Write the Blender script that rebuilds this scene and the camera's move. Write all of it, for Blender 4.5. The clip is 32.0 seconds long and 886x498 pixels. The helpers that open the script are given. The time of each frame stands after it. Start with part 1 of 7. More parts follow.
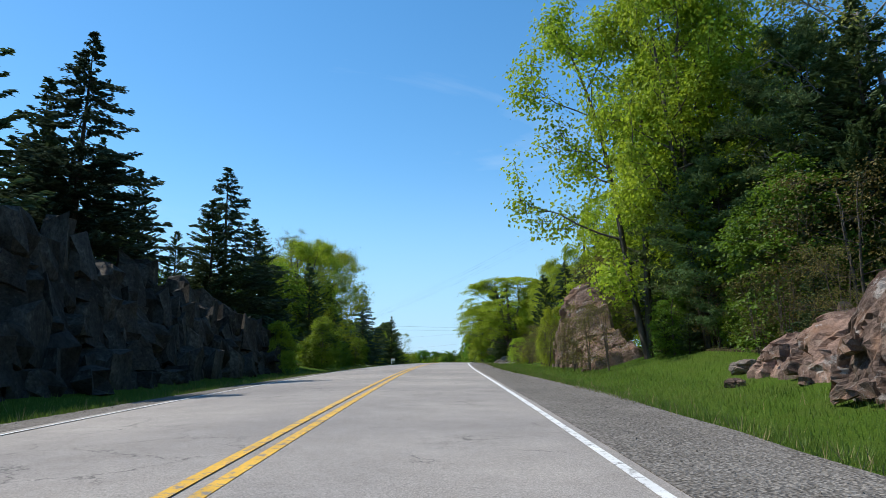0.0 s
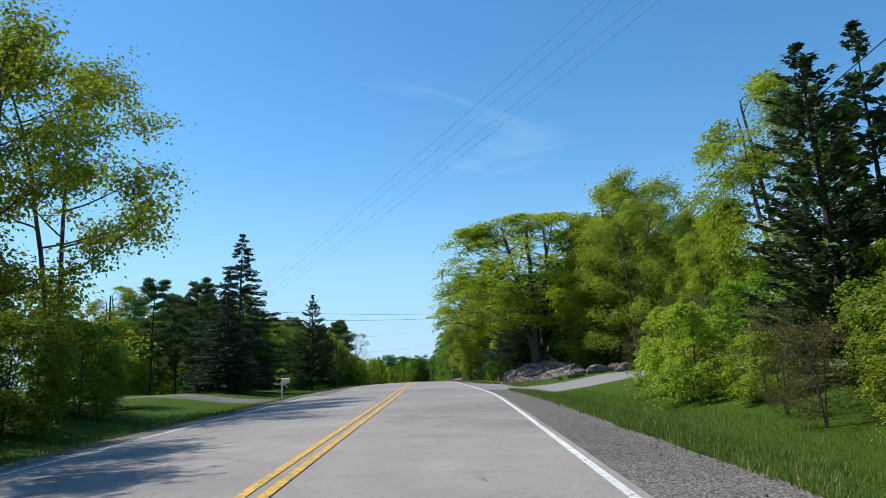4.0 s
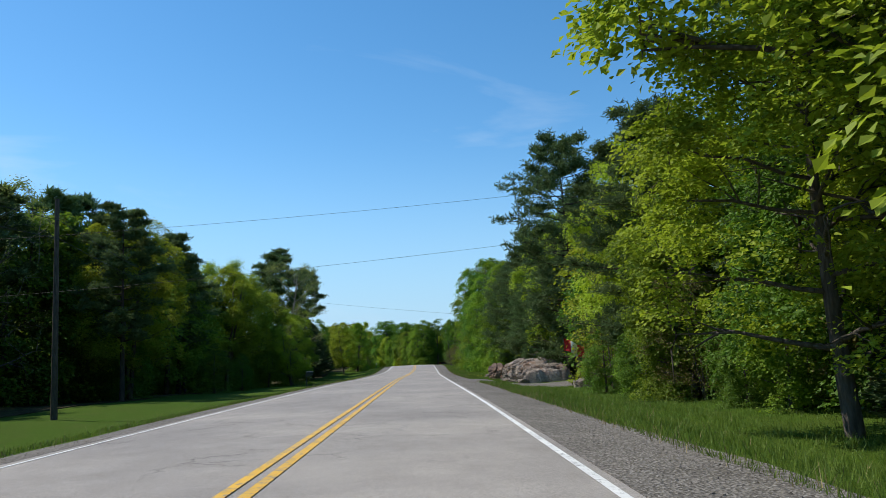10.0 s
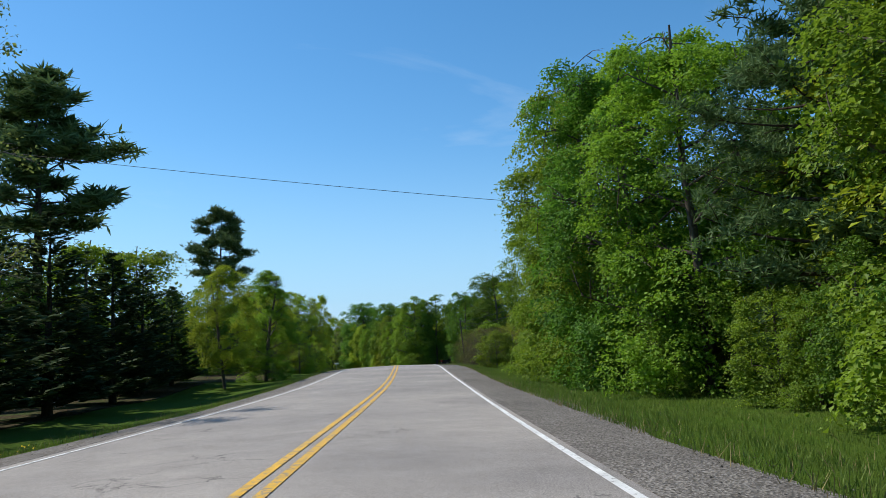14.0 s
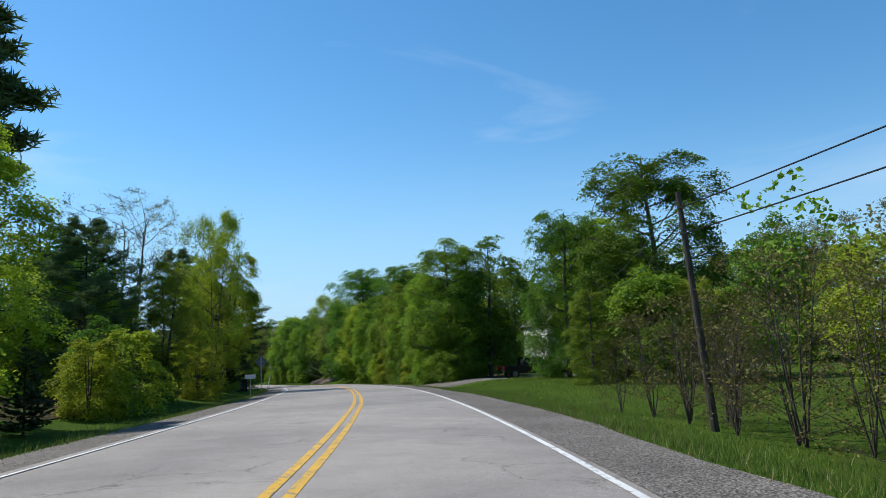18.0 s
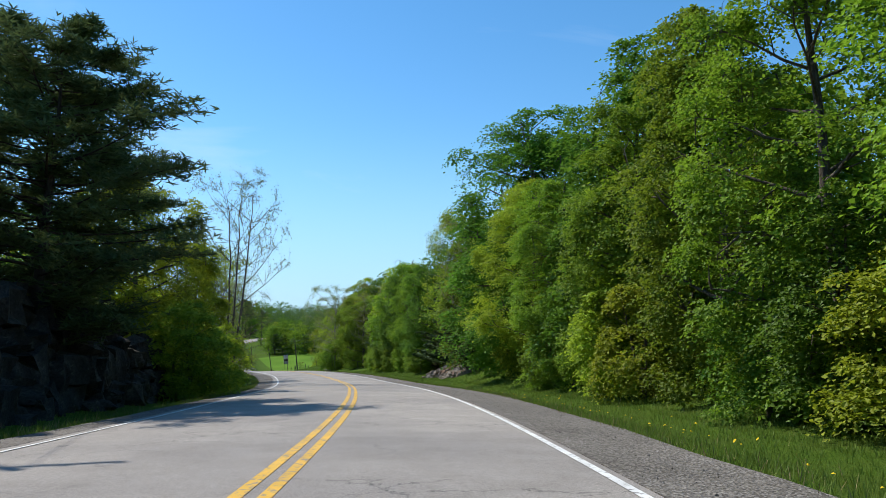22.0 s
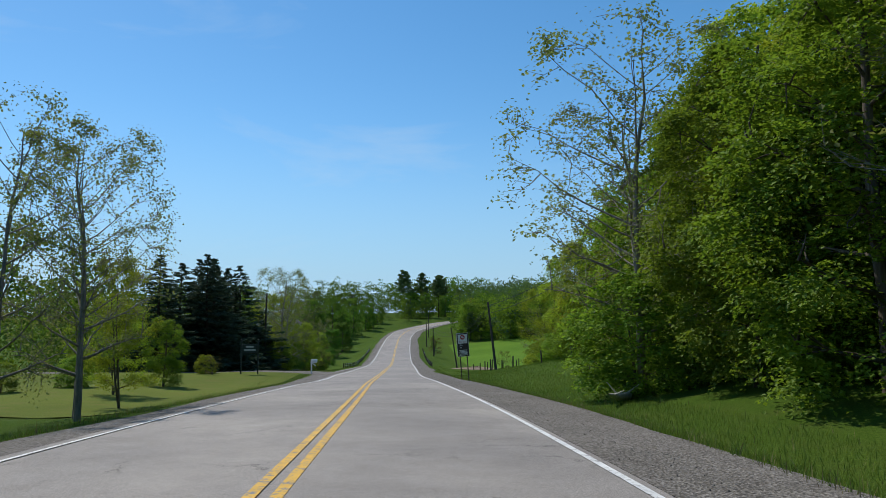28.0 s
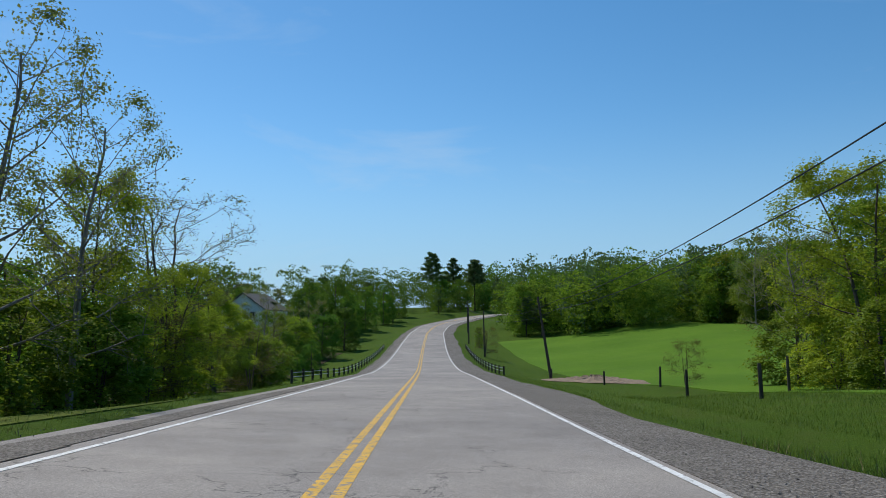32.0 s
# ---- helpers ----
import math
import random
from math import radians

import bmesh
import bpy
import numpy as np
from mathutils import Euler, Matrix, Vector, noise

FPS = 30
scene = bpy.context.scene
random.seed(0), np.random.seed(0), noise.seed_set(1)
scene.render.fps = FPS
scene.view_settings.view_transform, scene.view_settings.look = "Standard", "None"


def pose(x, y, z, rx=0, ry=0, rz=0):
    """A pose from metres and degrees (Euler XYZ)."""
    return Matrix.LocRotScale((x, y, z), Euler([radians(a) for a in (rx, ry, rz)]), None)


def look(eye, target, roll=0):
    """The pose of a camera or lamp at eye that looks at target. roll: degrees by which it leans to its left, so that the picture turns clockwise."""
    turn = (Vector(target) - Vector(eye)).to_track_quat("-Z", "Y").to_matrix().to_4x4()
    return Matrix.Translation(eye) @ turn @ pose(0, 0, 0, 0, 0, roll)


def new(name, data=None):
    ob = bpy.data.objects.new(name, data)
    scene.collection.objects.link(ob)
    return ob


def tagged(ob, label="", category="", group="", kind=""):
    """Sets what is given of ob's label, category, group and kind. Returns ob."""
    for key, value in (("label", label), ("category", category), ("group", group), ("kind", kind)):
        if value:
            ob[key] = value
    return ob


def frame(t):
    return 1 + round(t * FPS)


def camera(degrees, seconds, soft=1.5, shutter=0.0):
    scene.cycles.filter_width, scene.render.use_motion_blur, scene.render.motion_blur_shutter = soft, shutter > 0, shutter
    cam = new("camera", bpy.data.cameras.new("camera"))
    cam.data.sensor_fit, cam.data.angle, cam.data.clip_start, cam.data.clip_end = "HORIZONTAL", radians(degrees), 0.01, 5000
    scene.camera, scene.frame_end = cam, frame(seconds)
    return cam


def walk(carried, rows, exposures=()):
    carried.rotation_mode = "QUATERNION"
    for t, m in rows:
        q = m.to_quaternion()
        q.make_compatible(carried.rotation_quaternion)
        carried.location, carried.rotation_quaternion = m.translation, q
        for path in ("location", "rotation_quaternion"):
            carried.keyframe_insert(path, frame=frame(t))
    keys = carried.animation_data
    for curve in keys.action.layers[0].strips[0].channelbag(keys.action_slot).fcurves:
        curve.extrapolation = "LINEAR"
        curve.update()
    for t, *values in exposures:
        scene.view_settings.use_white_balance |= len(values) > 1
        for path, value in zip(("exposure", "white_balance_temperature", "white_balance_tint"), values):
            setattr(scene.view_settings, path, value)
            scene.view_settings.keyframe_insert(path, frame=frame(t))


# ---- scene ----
# ---- camera ----
cam = camera(62.0, 32.0, soft=0.8)
PATH = [
    (0, (0.000, -0.000, 1.170), (0.000, 9.847, 2.910), -1.04),
    (0.5, (-0.139, 7.980, 1.562), (0.025, 17.829, 3.282), -0.99),
    (1, (-0.204, 15.981, 1.945), (0.126, 25.834, 3.620), -1.05),
    (1.5, (-0.213, 24.124, 2.302), (0.207, 33.983, 3.923), -1.05),
    (2, (-0.171, 32.292, 2.599), (0.269, 42.156, 4.184), -1.26),
    (2.5, (-0.108, 40.498, 2.877), (0.361, 50.362, 4.452), -1.46),
    (3, (-0.029, 48.808, 3.163), (0.414, 58.671, 4.755), -1.45),
    (3.5, (0.109, 57.166, 3.436), (0.559, 67.003, 5.178), -2.16),
    (4, (0.337, 65.465, 3.740), (0.767, 75.296, 5.518), -2.40),
    (4.5, (0.705, 73.777, 4.020), (1.104, 83.615, 5.768), -2.45),
    (5, (1.065, 82.227, 4.320), (1.438, 92.075, 6.015), -2.36),
    (5.5, (1.265, 90.942, 4.577), (1.635, 100.795, 6.242), -2.20),
    (6, (1.311, 99.828, 4.714), (1.705, 109.681, 6.376), -2.06),
    (6.5, (1.407, 108.718, 4.820), (1.806, 118.571, 6.480), -1.85),
    (7, (1.529, 117.724, 4.882), (1.942, 127.580, 6.519), -1.79),
    (7.5, (1.730, 126.888, 4.993), (2.171, 136.755, 6.561), -2.59),
    (8, (1.905, 136.297, 5.089), (2.319, 146.161, 6.676), -2.63),
    (8.5, (2.023, 145.611, 5.116), (2.369, 155.488, 6.641), -2.34),
    (9, (1.894, 154.888, 5.080), (2.191, 164.774, 6.552), -2.50),
    (9.5, (1.846, 164.194, 5.064), (2.118, 174.089, 6.486), -2.55),
    (10, (1.757, 173.440, 5.041), (2.023, 183.333, 6.478), -2.40),
    (10.5, (1.685, 182.851, 4.999), (1.977, 192.734, 6.497), -2.46),
    (11, (1.606, 192.240, 4.934), (1.908, 202.119, 6.458), -2.38),
    (11.5, (1.502, 201.702, 4.875), (1.821, 211.594, 6.308), -2.53),
    (12, (1.317, 211.140, 4.788), (1.656, 221.030, 6.234), -2.67),
    (12.5, (1.247, 220.730, 4.715), (1.598, 230.628, 6.096), -2.67),
    (13, (1.147, 230.626, 4.621), (1.518, 240.508, 6.105), -2.44),
    (13.5, (1.122, 240.679, 4.492), (1.495, 250.571, 5.912), -2.56),
    (14, (1.161, 250.846, 4.370), (1.555, 260.738, 5.785), -2.62),
    (14.5, (1.240, 260.869, 4.294), (1.643, 270.760, 5.705), -2.28),
    (15, (1.266, 270.671, 4.290), (1.643, 280.560, 5.729), -2.88),
    (15.5, (1.230, 280.262, 4.347), (1.567, 290.164, 5.702), -2.77),
    (16, (1.175, 289.478, 4.471), (1.495, 299.383, 5.808), -2.85),
    (16.5, (1.032, 298.057, 4.696), (1.342, 307.963, 6.028), -2.67),
    (17, (0.822, 306.493, 4.880), (1.089, 316.400, 6.211), -2.38),
    (17.5, (0.564, 315.277, 4.882), (0.712, 325.188, 6.208), -2.10),
    (18, (0.378, 324.362, 4.776), (0.390, 334.265, 6.162), -2.09),
    (18.5, (0.013, 333.521, 4.610), (-0.176, 343.434, 5.913), -1.66),
    (19, (-0.582, 342.705, 4.417), (-1.014, 352.606, 5.756), -1.50),
    (19.5, (-1.337, 351.547, 4.226), (-2.023, 361.426, 5.611), -1.26),
    (20, (-2.391, 360.412, 4.098), (-3.339, 370.282, 5.400), -0.86),
    (20.5, (-3.613, 369.133, 3.933), (-4.867, 378.973, 5.197), -0.60),
    (21, (-5.123, 377.556, 3.668), (-6.650, 387.348, 5.008), -0.67),
    (21.5, (-6.816, 385.862, 3.377), (-8.606, 395.609, 4.717), -0.83),
    (22, (-8.602, 393.815, 3.165), (-10.648, 403.525, 4.401), -0.52),
    (22.5, (-10.700, 401.657, 2.946), (-12.983, 411.321, 4.132), -0.80),
    (23, (-12.900, 409.579, 2.722), (-15.459, 419.174, 3.897), -0.82),
    (23.5, (-15.332, 417.362, 2.466), (-18.175, 426.877, 3.640), -0.80),
    (24, (-17.953, 424.889, 2.223), (-21.091, 434.309, 3.415), -1.11),
    (24.5, (-20.838, 432.345, 1.949), (-24.177, 441.698, 3.121), -0.47),
    (25, (-23.868, 439.912, 1.644), (-27.352, 449.209, 2.840), -0.54),
    (25.5, (-27.143, 447.440, 1.425), (-30.831, 456.668, 2.542), -1.24),
    (26, (-30.381, 454.741, 1.252), (-34.250, 463.897, 2.349), -1.08),
    (26.5, (-33.814, 461.701, 1.191), (-37.873, 470.775, 2.279), -0.31),
    (27, (-37.473, 468.550, 1.139), (-41.722, 477.536, 2.229), 0.40),
    (27.5, (-41.392, 475.516, 0.994), (-45.820, 484.414, 2.096), 0.35),
    (28, (-45.372, 482.620, 0.796), (-49.987, 491.422, 1.906), -0.41),
    (28.5, (-49.509, 489.720, 0.545), (-54.278, 498.436, 1.680), -0.94),
    (29, (-53.844, 496.847, 0.244), (-58.737, 505.498, 1.353), -0.75),
    (29.5, (-58.355, 504.094, -0.074), (-63.313, 512.709, 1.027), -0.44),
    (30, (-62.915, 511.416, -0.426), (-67.874, 520.024, 0.717), -0.51),
    (30.5, (-67.423, 518.636, -0.789), (-72.384, 527.249, 0.317), -0.59),
    (31, (-71.929, 525.666, -1.170), (-76.874, 534.272, 0.054), -0.75),
    (31.5, (-76.403, 532.752, -1.534), (-81.341, 541.368, -0.356), -0.86),
    (32, (-80.862, 539.885, -1.869), (-85.766, 548.523, -0.705), -0.53),
]
walk(cam, [(t, look(eye, target, roll)) for t, eye, target, roll in PATH], exposures=((0, 0.2), (3, 0.2), (6, 0.05), (20, 0.08), (22, 0.2), (24, 0.26), (25, 0.08), (28, -0.26), (32, -0.34)))

# ---- light ----
scene.view_settings.exposure = 0.0
SUN_EL, SUN_AZ = radians(52), radians(-68)  # azimuth from +y towards +x
world = bpy.data.worlds.new("sky")
scene.world = world
world.use_nodes = True
wn = world.node_tree.nodes
sky = wn.new("ShaderNodeTexSky")
sky.sky_type, sky.sun_disc = "NISHITA", False
sky.sun_elevation, sky.sun_rotation = SUN_EL, SUN_AZ
sky.air_density, sky.dust_density, sky.ozone_density = 1.0, 0.15, 3.0
rich = wn.new("ShaderNodeHueSaturation")
rich.inputs["Saturation"].default_value = 1.26
rich.inputs["Hue"].default_value = 0.494
world.node_tree.links.new(sky.outputs["Color"], rich.inputs["Color"])


def sky_node(kind, **values):
    n = wn.new(kind)
    for key, v in values.items():
        n.inputs[key].default_value = v
    return n


# a bluish haze low down, and thin wisps of high cloud
wl = world.node_tree.links
way = sky_node("ShaderNodeTexCoord")
split = sky_node("ShaderNodeSeparateXYZ")
wl.new(way.outputs["Generated"], split.inputs[0])
low = wn.new("ShaderNodeMapRange")
low.interpolation_type = "SMOOTHSTEP"
for key, v in (("From Min", 0.30), ("From Max", -0.02), ("To Min", 0.0), ("To Max", 0.85)):
    low.inputs[key].default_value = v
wl.new(split.outputs["Z"], low.inputs["Value"])
haze = wn.new("ShaderNodeMix")
haze.data_type = "RGBA"
haze.inputs[7].default_value = (2.1, 3.75, 5.6, 1)
wl.new(low.outputs[0], haze.inputs[0])
wl.new(rich.outputs["Color"], haze.inputs[6])
drawn = sky_node("ShaderNodeMapping", Scale=(1.2, 2.2, 5.5), Rotation=(0.1, 0.25, 0.5))
wl.new(way.outputs["Generated"], drawn.inputs["Vector"])
wisp = sky_node("ShaderNodeTexNoise", Scale=1.5, Detail=7.0, Roughness=0.55, Distortion=0.6)
wl.new(drawn.outputs["Vector"], wisp.inputs["Vector"])
thin = wn.new("ShaderNodeMapRange")
for key, v in (("From Min", 0.55), ("From Max", 0.82), ("To Min", 0.0), ("To Max", 0.42)):
    thin.inputs[key].default_value = v
wl.new(wisp.outputs["Fac"], thin.inputs["Value"])
cirrus = wn.new("ShaderNodeMix")
cirrus.data_type = "RGBA"
cirrus.inputs[7].default_value = (4.4, 5.3, 6.2, 1)
wl.new(thin.outputs[0], cirrus.inputs[0])
wl.new(haze.outputs[2], cirrus.inputs[6])
wl.new(cirrus.outputs[2], wn["Background"].inputs["Color"])
wn["Background"].inputs["Strength"].default_value = 0.155
sun_lamp = bpy.data.lights.new("sun", "SUN")
sun_lamp.energy, sun_lamp.angle, sun_lamp.color = 4.6, radians(0.5), (1.0, 0.95, 0.86)
sun_way = Vector((math.sin(SUN_AZ) * math.cos(SUN_EL), math.cos(SUN_AZ) * math.cos(SUN_EL), math.sin(SUN_EL)))
sun = new("sun", sun_lamp)
sun.matrix_world = look(sun_way * 300, (0, 0, 0))


# ---- materials ----
class Mat:
    """A small builder for node materials."""

    def __init__(self, name, rough=0.8, spec=0.3):
        self.m = bpy.data.materials.new(name)
        self.m.use_nodes = True
        self.t = self.m.node_tree
        self.b = self.t.nodes["Principled BSDF"]
        self.b.inputs["Roughness"].default_value = rough
        self.b.inputs["Specular IOR Level"].default_value = spec

    def node(self, kind, **values):
        n = self.t.nodes.new(kind)
        for key, v in values.items():
            n.inputs[key].default_value = v
        return n

    def link(self, a, b):
        self.t.links.new(a, b)

    def coord(self):
        return self.node("ShaderNodeTexCoord").outputs["Object"]

    def noise(self, scale, detail=4, rough=0.55, vec=None, stretch=None):
        n = self.node("ShaderNodeTexNoise", Scale=scale, Detail=detail, Roughness=rough)
        v = vec if vec is not None else self.coord()
        if stretch:
            mp = self.node("ShaderNodeMapping", Scale=stretch)
            self.link(v, mp.inputs["Vector"])
            v = mp.outputs["Vector"]
        self.link(v, n.inputs["Vector"])
        return n.outputs["Fac"]

    def ramp(self, fac, stops):
        r = self.node("ShaderNodeValToRGB")
        e = r.color_ramp.elements
        while len(e) < len(stops):
            e.new(0.5)
        for el, (p, c) in zip(e, stops):
            el.position, el.color = p, (*c, 1) if len(c) == 3 else c
        self.link(fac, r.inputs["Fac"])
        return r.outputs["Color"]

    def mix(self, fac, a, b, blend="MIX"):
        n = self.t.nodes.new("ShaderNodeMix")
        n.data_type, n.blend_type = "RGBA", blend
        for sock, v in ((n.inputs[0], fac), (n.inputs[6], a), (n.inputs[7], b)):
            if isinstance(v, (int, float)):
                sock.default_value = v
            elif isinstance(v, tuple):
                sock.default_value = (*v, 1)
            else:
                self.link(v, sock)
        return n.outputs[2]

    def color(self, c):
        if isinstance(c, tuple):
            self.b.inputs["Base Color"].default_value = (*c, 1)
        else:
            self.link(c, self.b.inputs["Base Color"])
        return self

    def bump(self, fac, dist=0.02, strength=0.6):
        n = self.node("ShaderNodeBump", Strength=strength, Distance=dist)
        self.link(fac, n.inputs["Height"])
        self.link(n.outputs["Normal"], self.b.inputs["Normal"])
        return self

    def voronoi(self, scale, feature="F1", stretch=None, out="Distance"):
        n = self.t.nodes.new("ShaderNodeTexVoronoi")
        n.feature = feature
        n.inputs["Scale"].default_value = scale
        v = self.coord()
        if stretch:
            mp = self.node("ShaderNodeMapping", Scale=stretch)
            self.link(v, mp.inputs["Vector"])
            v = mp.outputs["Vector"]
        self.link(v, n.inputs["Vector"])
        return n.outputs[out]


def simple(name, c, rough=0.7, var=0.25, scale=6.0, bump=0.0, metal=0.0):
    k = Mat(name, rough)
    dark = tuple(v * (1 - var) for v in c)
    light = tuple(min(1, v * (1 + var)) for v in c)
    n = k.noise(scale, 5)
    k.color(k.ramp(n, [(0.3, dark), (0.7, light)]))
    k.b.inputs["Metallic"].default_value = metal
    if bump:
        k.bump(k.noise(scale * 4, 4), bump)
    return k.m


def asphalt_material():
    k = Mat("asphalt", 0.85, 0.25)
    fine = k.noise(70, 3, 0.7)
    broad = k.noise(0.22, 3, 0.5)
    base = k.ramp(fine, [(0.3, (0.180, 0.165, 0.152)), (0.5, (0.290, 0.270, 0.252)), (0.72, (0.41, 0.385, 0.36))])
    wear = k.ramp(broad, [(0.35, (0.82, 0.82, 0.83)), (0.65, (1.12, 1.11, 1.09))])
    col = k.mix(1.0, base, wear, "MULTIPLY")
    blot = k.ramp(k.noise(1.3, 5, 0.65), [(0.3, (0.88, 0.87, 0.86)), (0.7, (1.09, 1.085, 1.08))])
    col = k.mix(1.0, col, blot, "MULTIPLY")
    pebble = k.ramp(k.voronoi(95, "F1", out="Color"), [(0.2, (0.72, 0.71, 0.70)), (0.8, (1.22, 1.2, 1.18))])
    col = k.mix(0.8, col, pebble, "MULTIPLY")
    # thin irregular cracks, only in some stretches
    warp = k.node("ShaderNodeVectorMath")
    wob = k.node("ShaderNodeTexNoise", Scale=1.6, Detail=6, Roughness=0.7)
    k.link(k.coord(), wob.inputs["Vector"])
    k.link(k.coord(), warp.inputs[0])
    k.link(wob.outputs["Color"], warp.inputs[1])
    vor = k.t.nodes.new("ShaderNodeTexVoronoi")
    vor.feature = "DISTANCE_TO_EDGE"
    vor.inputs["Scale"].default_value = 0.6
    k.link(warp.outputs[0], vor.inputs["Vector"])
    crack = k.ramp(vor.outputs["Distance"], [(0.003, (0.85, 0.85, 0.85)), (0.009, (0, 0, 0))])
    where = k.ramp(k.noise(0.35, 3), [(0.50, (0, 0, 0)), (0.58, (1, 1, 1))])
    both = k.mix(1.0, crack, where, "MULTIPLY")
    col = k.mix(both, col, (0.045, 0.043, 0.042))
    k.color(col)
    return k.bump(fine, 0.006, 0.5).m


def paint_material(name, c, worn):
    k = Mat(name, 0.6, 0.3)
    holes = k.noise(9, 6, 0.75)
    mask = k.ramp(holes, [(worn - 0.05, (0, 0, 0)), (worn + 0.03, (1, 1, 1))])
    dirt = k.ramp(k.noise(2.5, 4), [(0.3, tuple(v * 0.75 for v in c)), (0.7, c)])
    k.color(k.mix(mask, (0.19, 0.18, 0.17), dirt))
    return k.bump(holes, 0.004, 0.4).m


def gravel_material():
    k = Mat("gravel", 0.95, 0.15)
    cell = k.voronoi(34, "F1", out="Color")
    big = k.noise(0.5, 4)
    c1 = k.ramp(cell, [(0.15, (0.085, 0.077, 0.070)), (0.5, (0.160, 0.147, 0.135)), (0.85, (0.27, 0.254, 0.238))])
    tint = k.ramp(big, [(0.3, (0.8, 0.78, 0.74)), (0.7, (1.1, 1.08, 1.04))])
    k.color(k.mix(1.0, c1, tint, "MULTIPLY"))
    return k.bump(k.voronoi(26), 0.03, 0.8).m


def ground_material():
    k = Mat("grassland", 1.0, 0.05)
    broad, mid, fine = k.noise(0.05, 4), k.noise(0.8, 5), k.noise(16, 4, 0.7)
    c = k.ramp(fine, [(0.25, (0.030, 0.060, 0.008)), (0.5, (0.060, 0.112, 0.013)), (0.75, (0.110, 0.160, 0.024))])
    c = k.mix(k.ramp(mid, [(0.45, (0, 0, 0)), (0.7, (0.55, 0.55, 0.55))]), c, (0.075, 0.10, 0.022))
    c = k.mix(1.0, c, k.ramp(broad, [(0.3, (0.8, 0.85, 0.75)), (0.7, (1.1, 1.05, 1.0))]), "MULTIPLY")
    k.color(c)
    return k.bump(fine, 0.08, 0.9).m


def rock_material(name, tones, moss=0.25):
    k = Mat(name, 0.9, 0.2)
    a, fine = k.noise(0.7, 6, 0.6), k.noise(9, 6, 0.7)
    c = k.ramp(a, [(0.3, tones[0]), (0.5, tones[1]), (0.68, tones[2])])
    c = k.mix(1.0, c, k.ramp(fine, [(0.3, (0.32, 0.30, 0.29)), (0.62, (1.2, 1.17, 1.13))]), "MULTIPLY")
    info = k.node("ShaderNodeObjectInfo")
    c = k.mix(1.0, c, k.ramp(info.outputs["Random"], [(0.0, (0.62, 0.60, 0.60)), (0.5, (1.0, 0.97, 0.95)), (1.0, (1.3, 1.22, 1.18))]), "MULTIPLY")
    lichen = k.ramp(k.noise(2.2, 5, 0.7), [(0.6 - moss * 0.3, (0, 0, 0)), (0.75, (0.55, 0.55, 0.55))])
    c = k.mix(lichen, c, (0.20, 0.20, 0.16))
    if moss > 0.1:
        rust = k.ramp(k.noise(0.9, 5, 0.65), [(0.50, (0, 0, 0)), (0.64, (0.65, 0.65, 0.65))])
        c = k.mix(rust, c, (0.23, 0.125, 0.075))
        pale = k.ramp(k.noise(1.7, 6, 0.75), [(0.57, (0, 0, 0)), (0.64, (0.6, 0.6, 0.6))])
        c = k.mix(pale, c, (0.44, 0.42, 0.39))
    k.color(c)
    return k.bump(fine, 0.05, 0.9).m


def leaf_material(name, dark, light, glow=0.28):
    """Leaves: diffuse and translucent, varied leaf by leaf and tree by tree."""
    k = Mat(name)
    t = k.t
    t.nodes.remove(k.b)
    geo = k.node("ShaderNodeNewGeometry")
    info = k.node("ShaderNodeObjectInfo")
    patch = k.noise(0.75, 2, 0.5)
    both = k.node("ShaderNodeMath")
    both.operation = "MULTIPLY_ADD"
    both.inputs[1].default_value = 0.45
    half = k.node("ShaderNodeMapRange")
    for key, v in (("From Min", 0.3), ("From Max", 0.7), ("To Min", 0.0), ("To Max", 0.55)):
        half.inputs[key].default_value = v
    k.link(patch, half.inputs["Value"])
    k.link(geo.outputs["Random Per Island"], both.inputs[0])
    k.link(half.outputs[0], both.inputs[2])
    c = k.ramp(both.outputs[0], [(0.0, dark), (0.6, light), (1.0, tuple(min(1, v * 1.25) for v in light))])
    hs = k.node("ShaderNodeHueSaturation")
    hue = k.node("ShaderNodeMapRange")
    hue.inputs["To Min"].default_value, hue.inputs["To Max"].default_value = 0.485, 0.515
    val = k.node("ShaderNodeMapRange")
    val.inputs["To Min"].default_value, val.inputs["To Max"].default_value = 0.8, 1.18
    k.link(info.outputs["Random"], hue.inputs["Value"])
    k.link(info.outputs["Random"], val.inputs["Value"])
    k.link(hue.outputs["Result"], hs.inputs["Hue"])
    k.link(val.outputs["Result"], hs.inputs["Value"])
    k.link(c, hs.inputs["Color"])
    d, tr, gl = k.node("ShaderNodeBsdfDiffuse"), k.node("ShaderNodeBsdfTranslucent"), k.node("ShaderNodeBsdfGlossy", Roughness=0.6)
    gl.inputs["Color"].default_value = (0.9, 0.95, 0.9, 1)
    for s in (d, tr):
        k.link(hs.outputs["Color"], s.inputs["Color"])
    m1, m2 = k.node("ShaderNodeMixShader", Fac=glow), k.node("ShaderNodeMixShader", Fac=0.018)
    k.link(d.outputs[0], m1.inputs[1])
    k.link(tr.outputs[0], m1.inputs[2])
    k.link(m1.outputs[0], m2.inputs[1])
    k.link(gl.outputs[0], m2.inputs[2])
    k.link(m2.outputs[0], t.nodes["Material Output"].inputs["Surface"])
    return k.m


def bark_material(name, a, b):
    k = Mat(name, 0.95, 0.1)
    n = k.noise(3, 5, 0.65, stretch=(4, 4, 0.7))
    k.color(k.ramp(n, [(0.3, a), (0.7, b)]))
    return k.bump(n, 0.05, 0.9).m


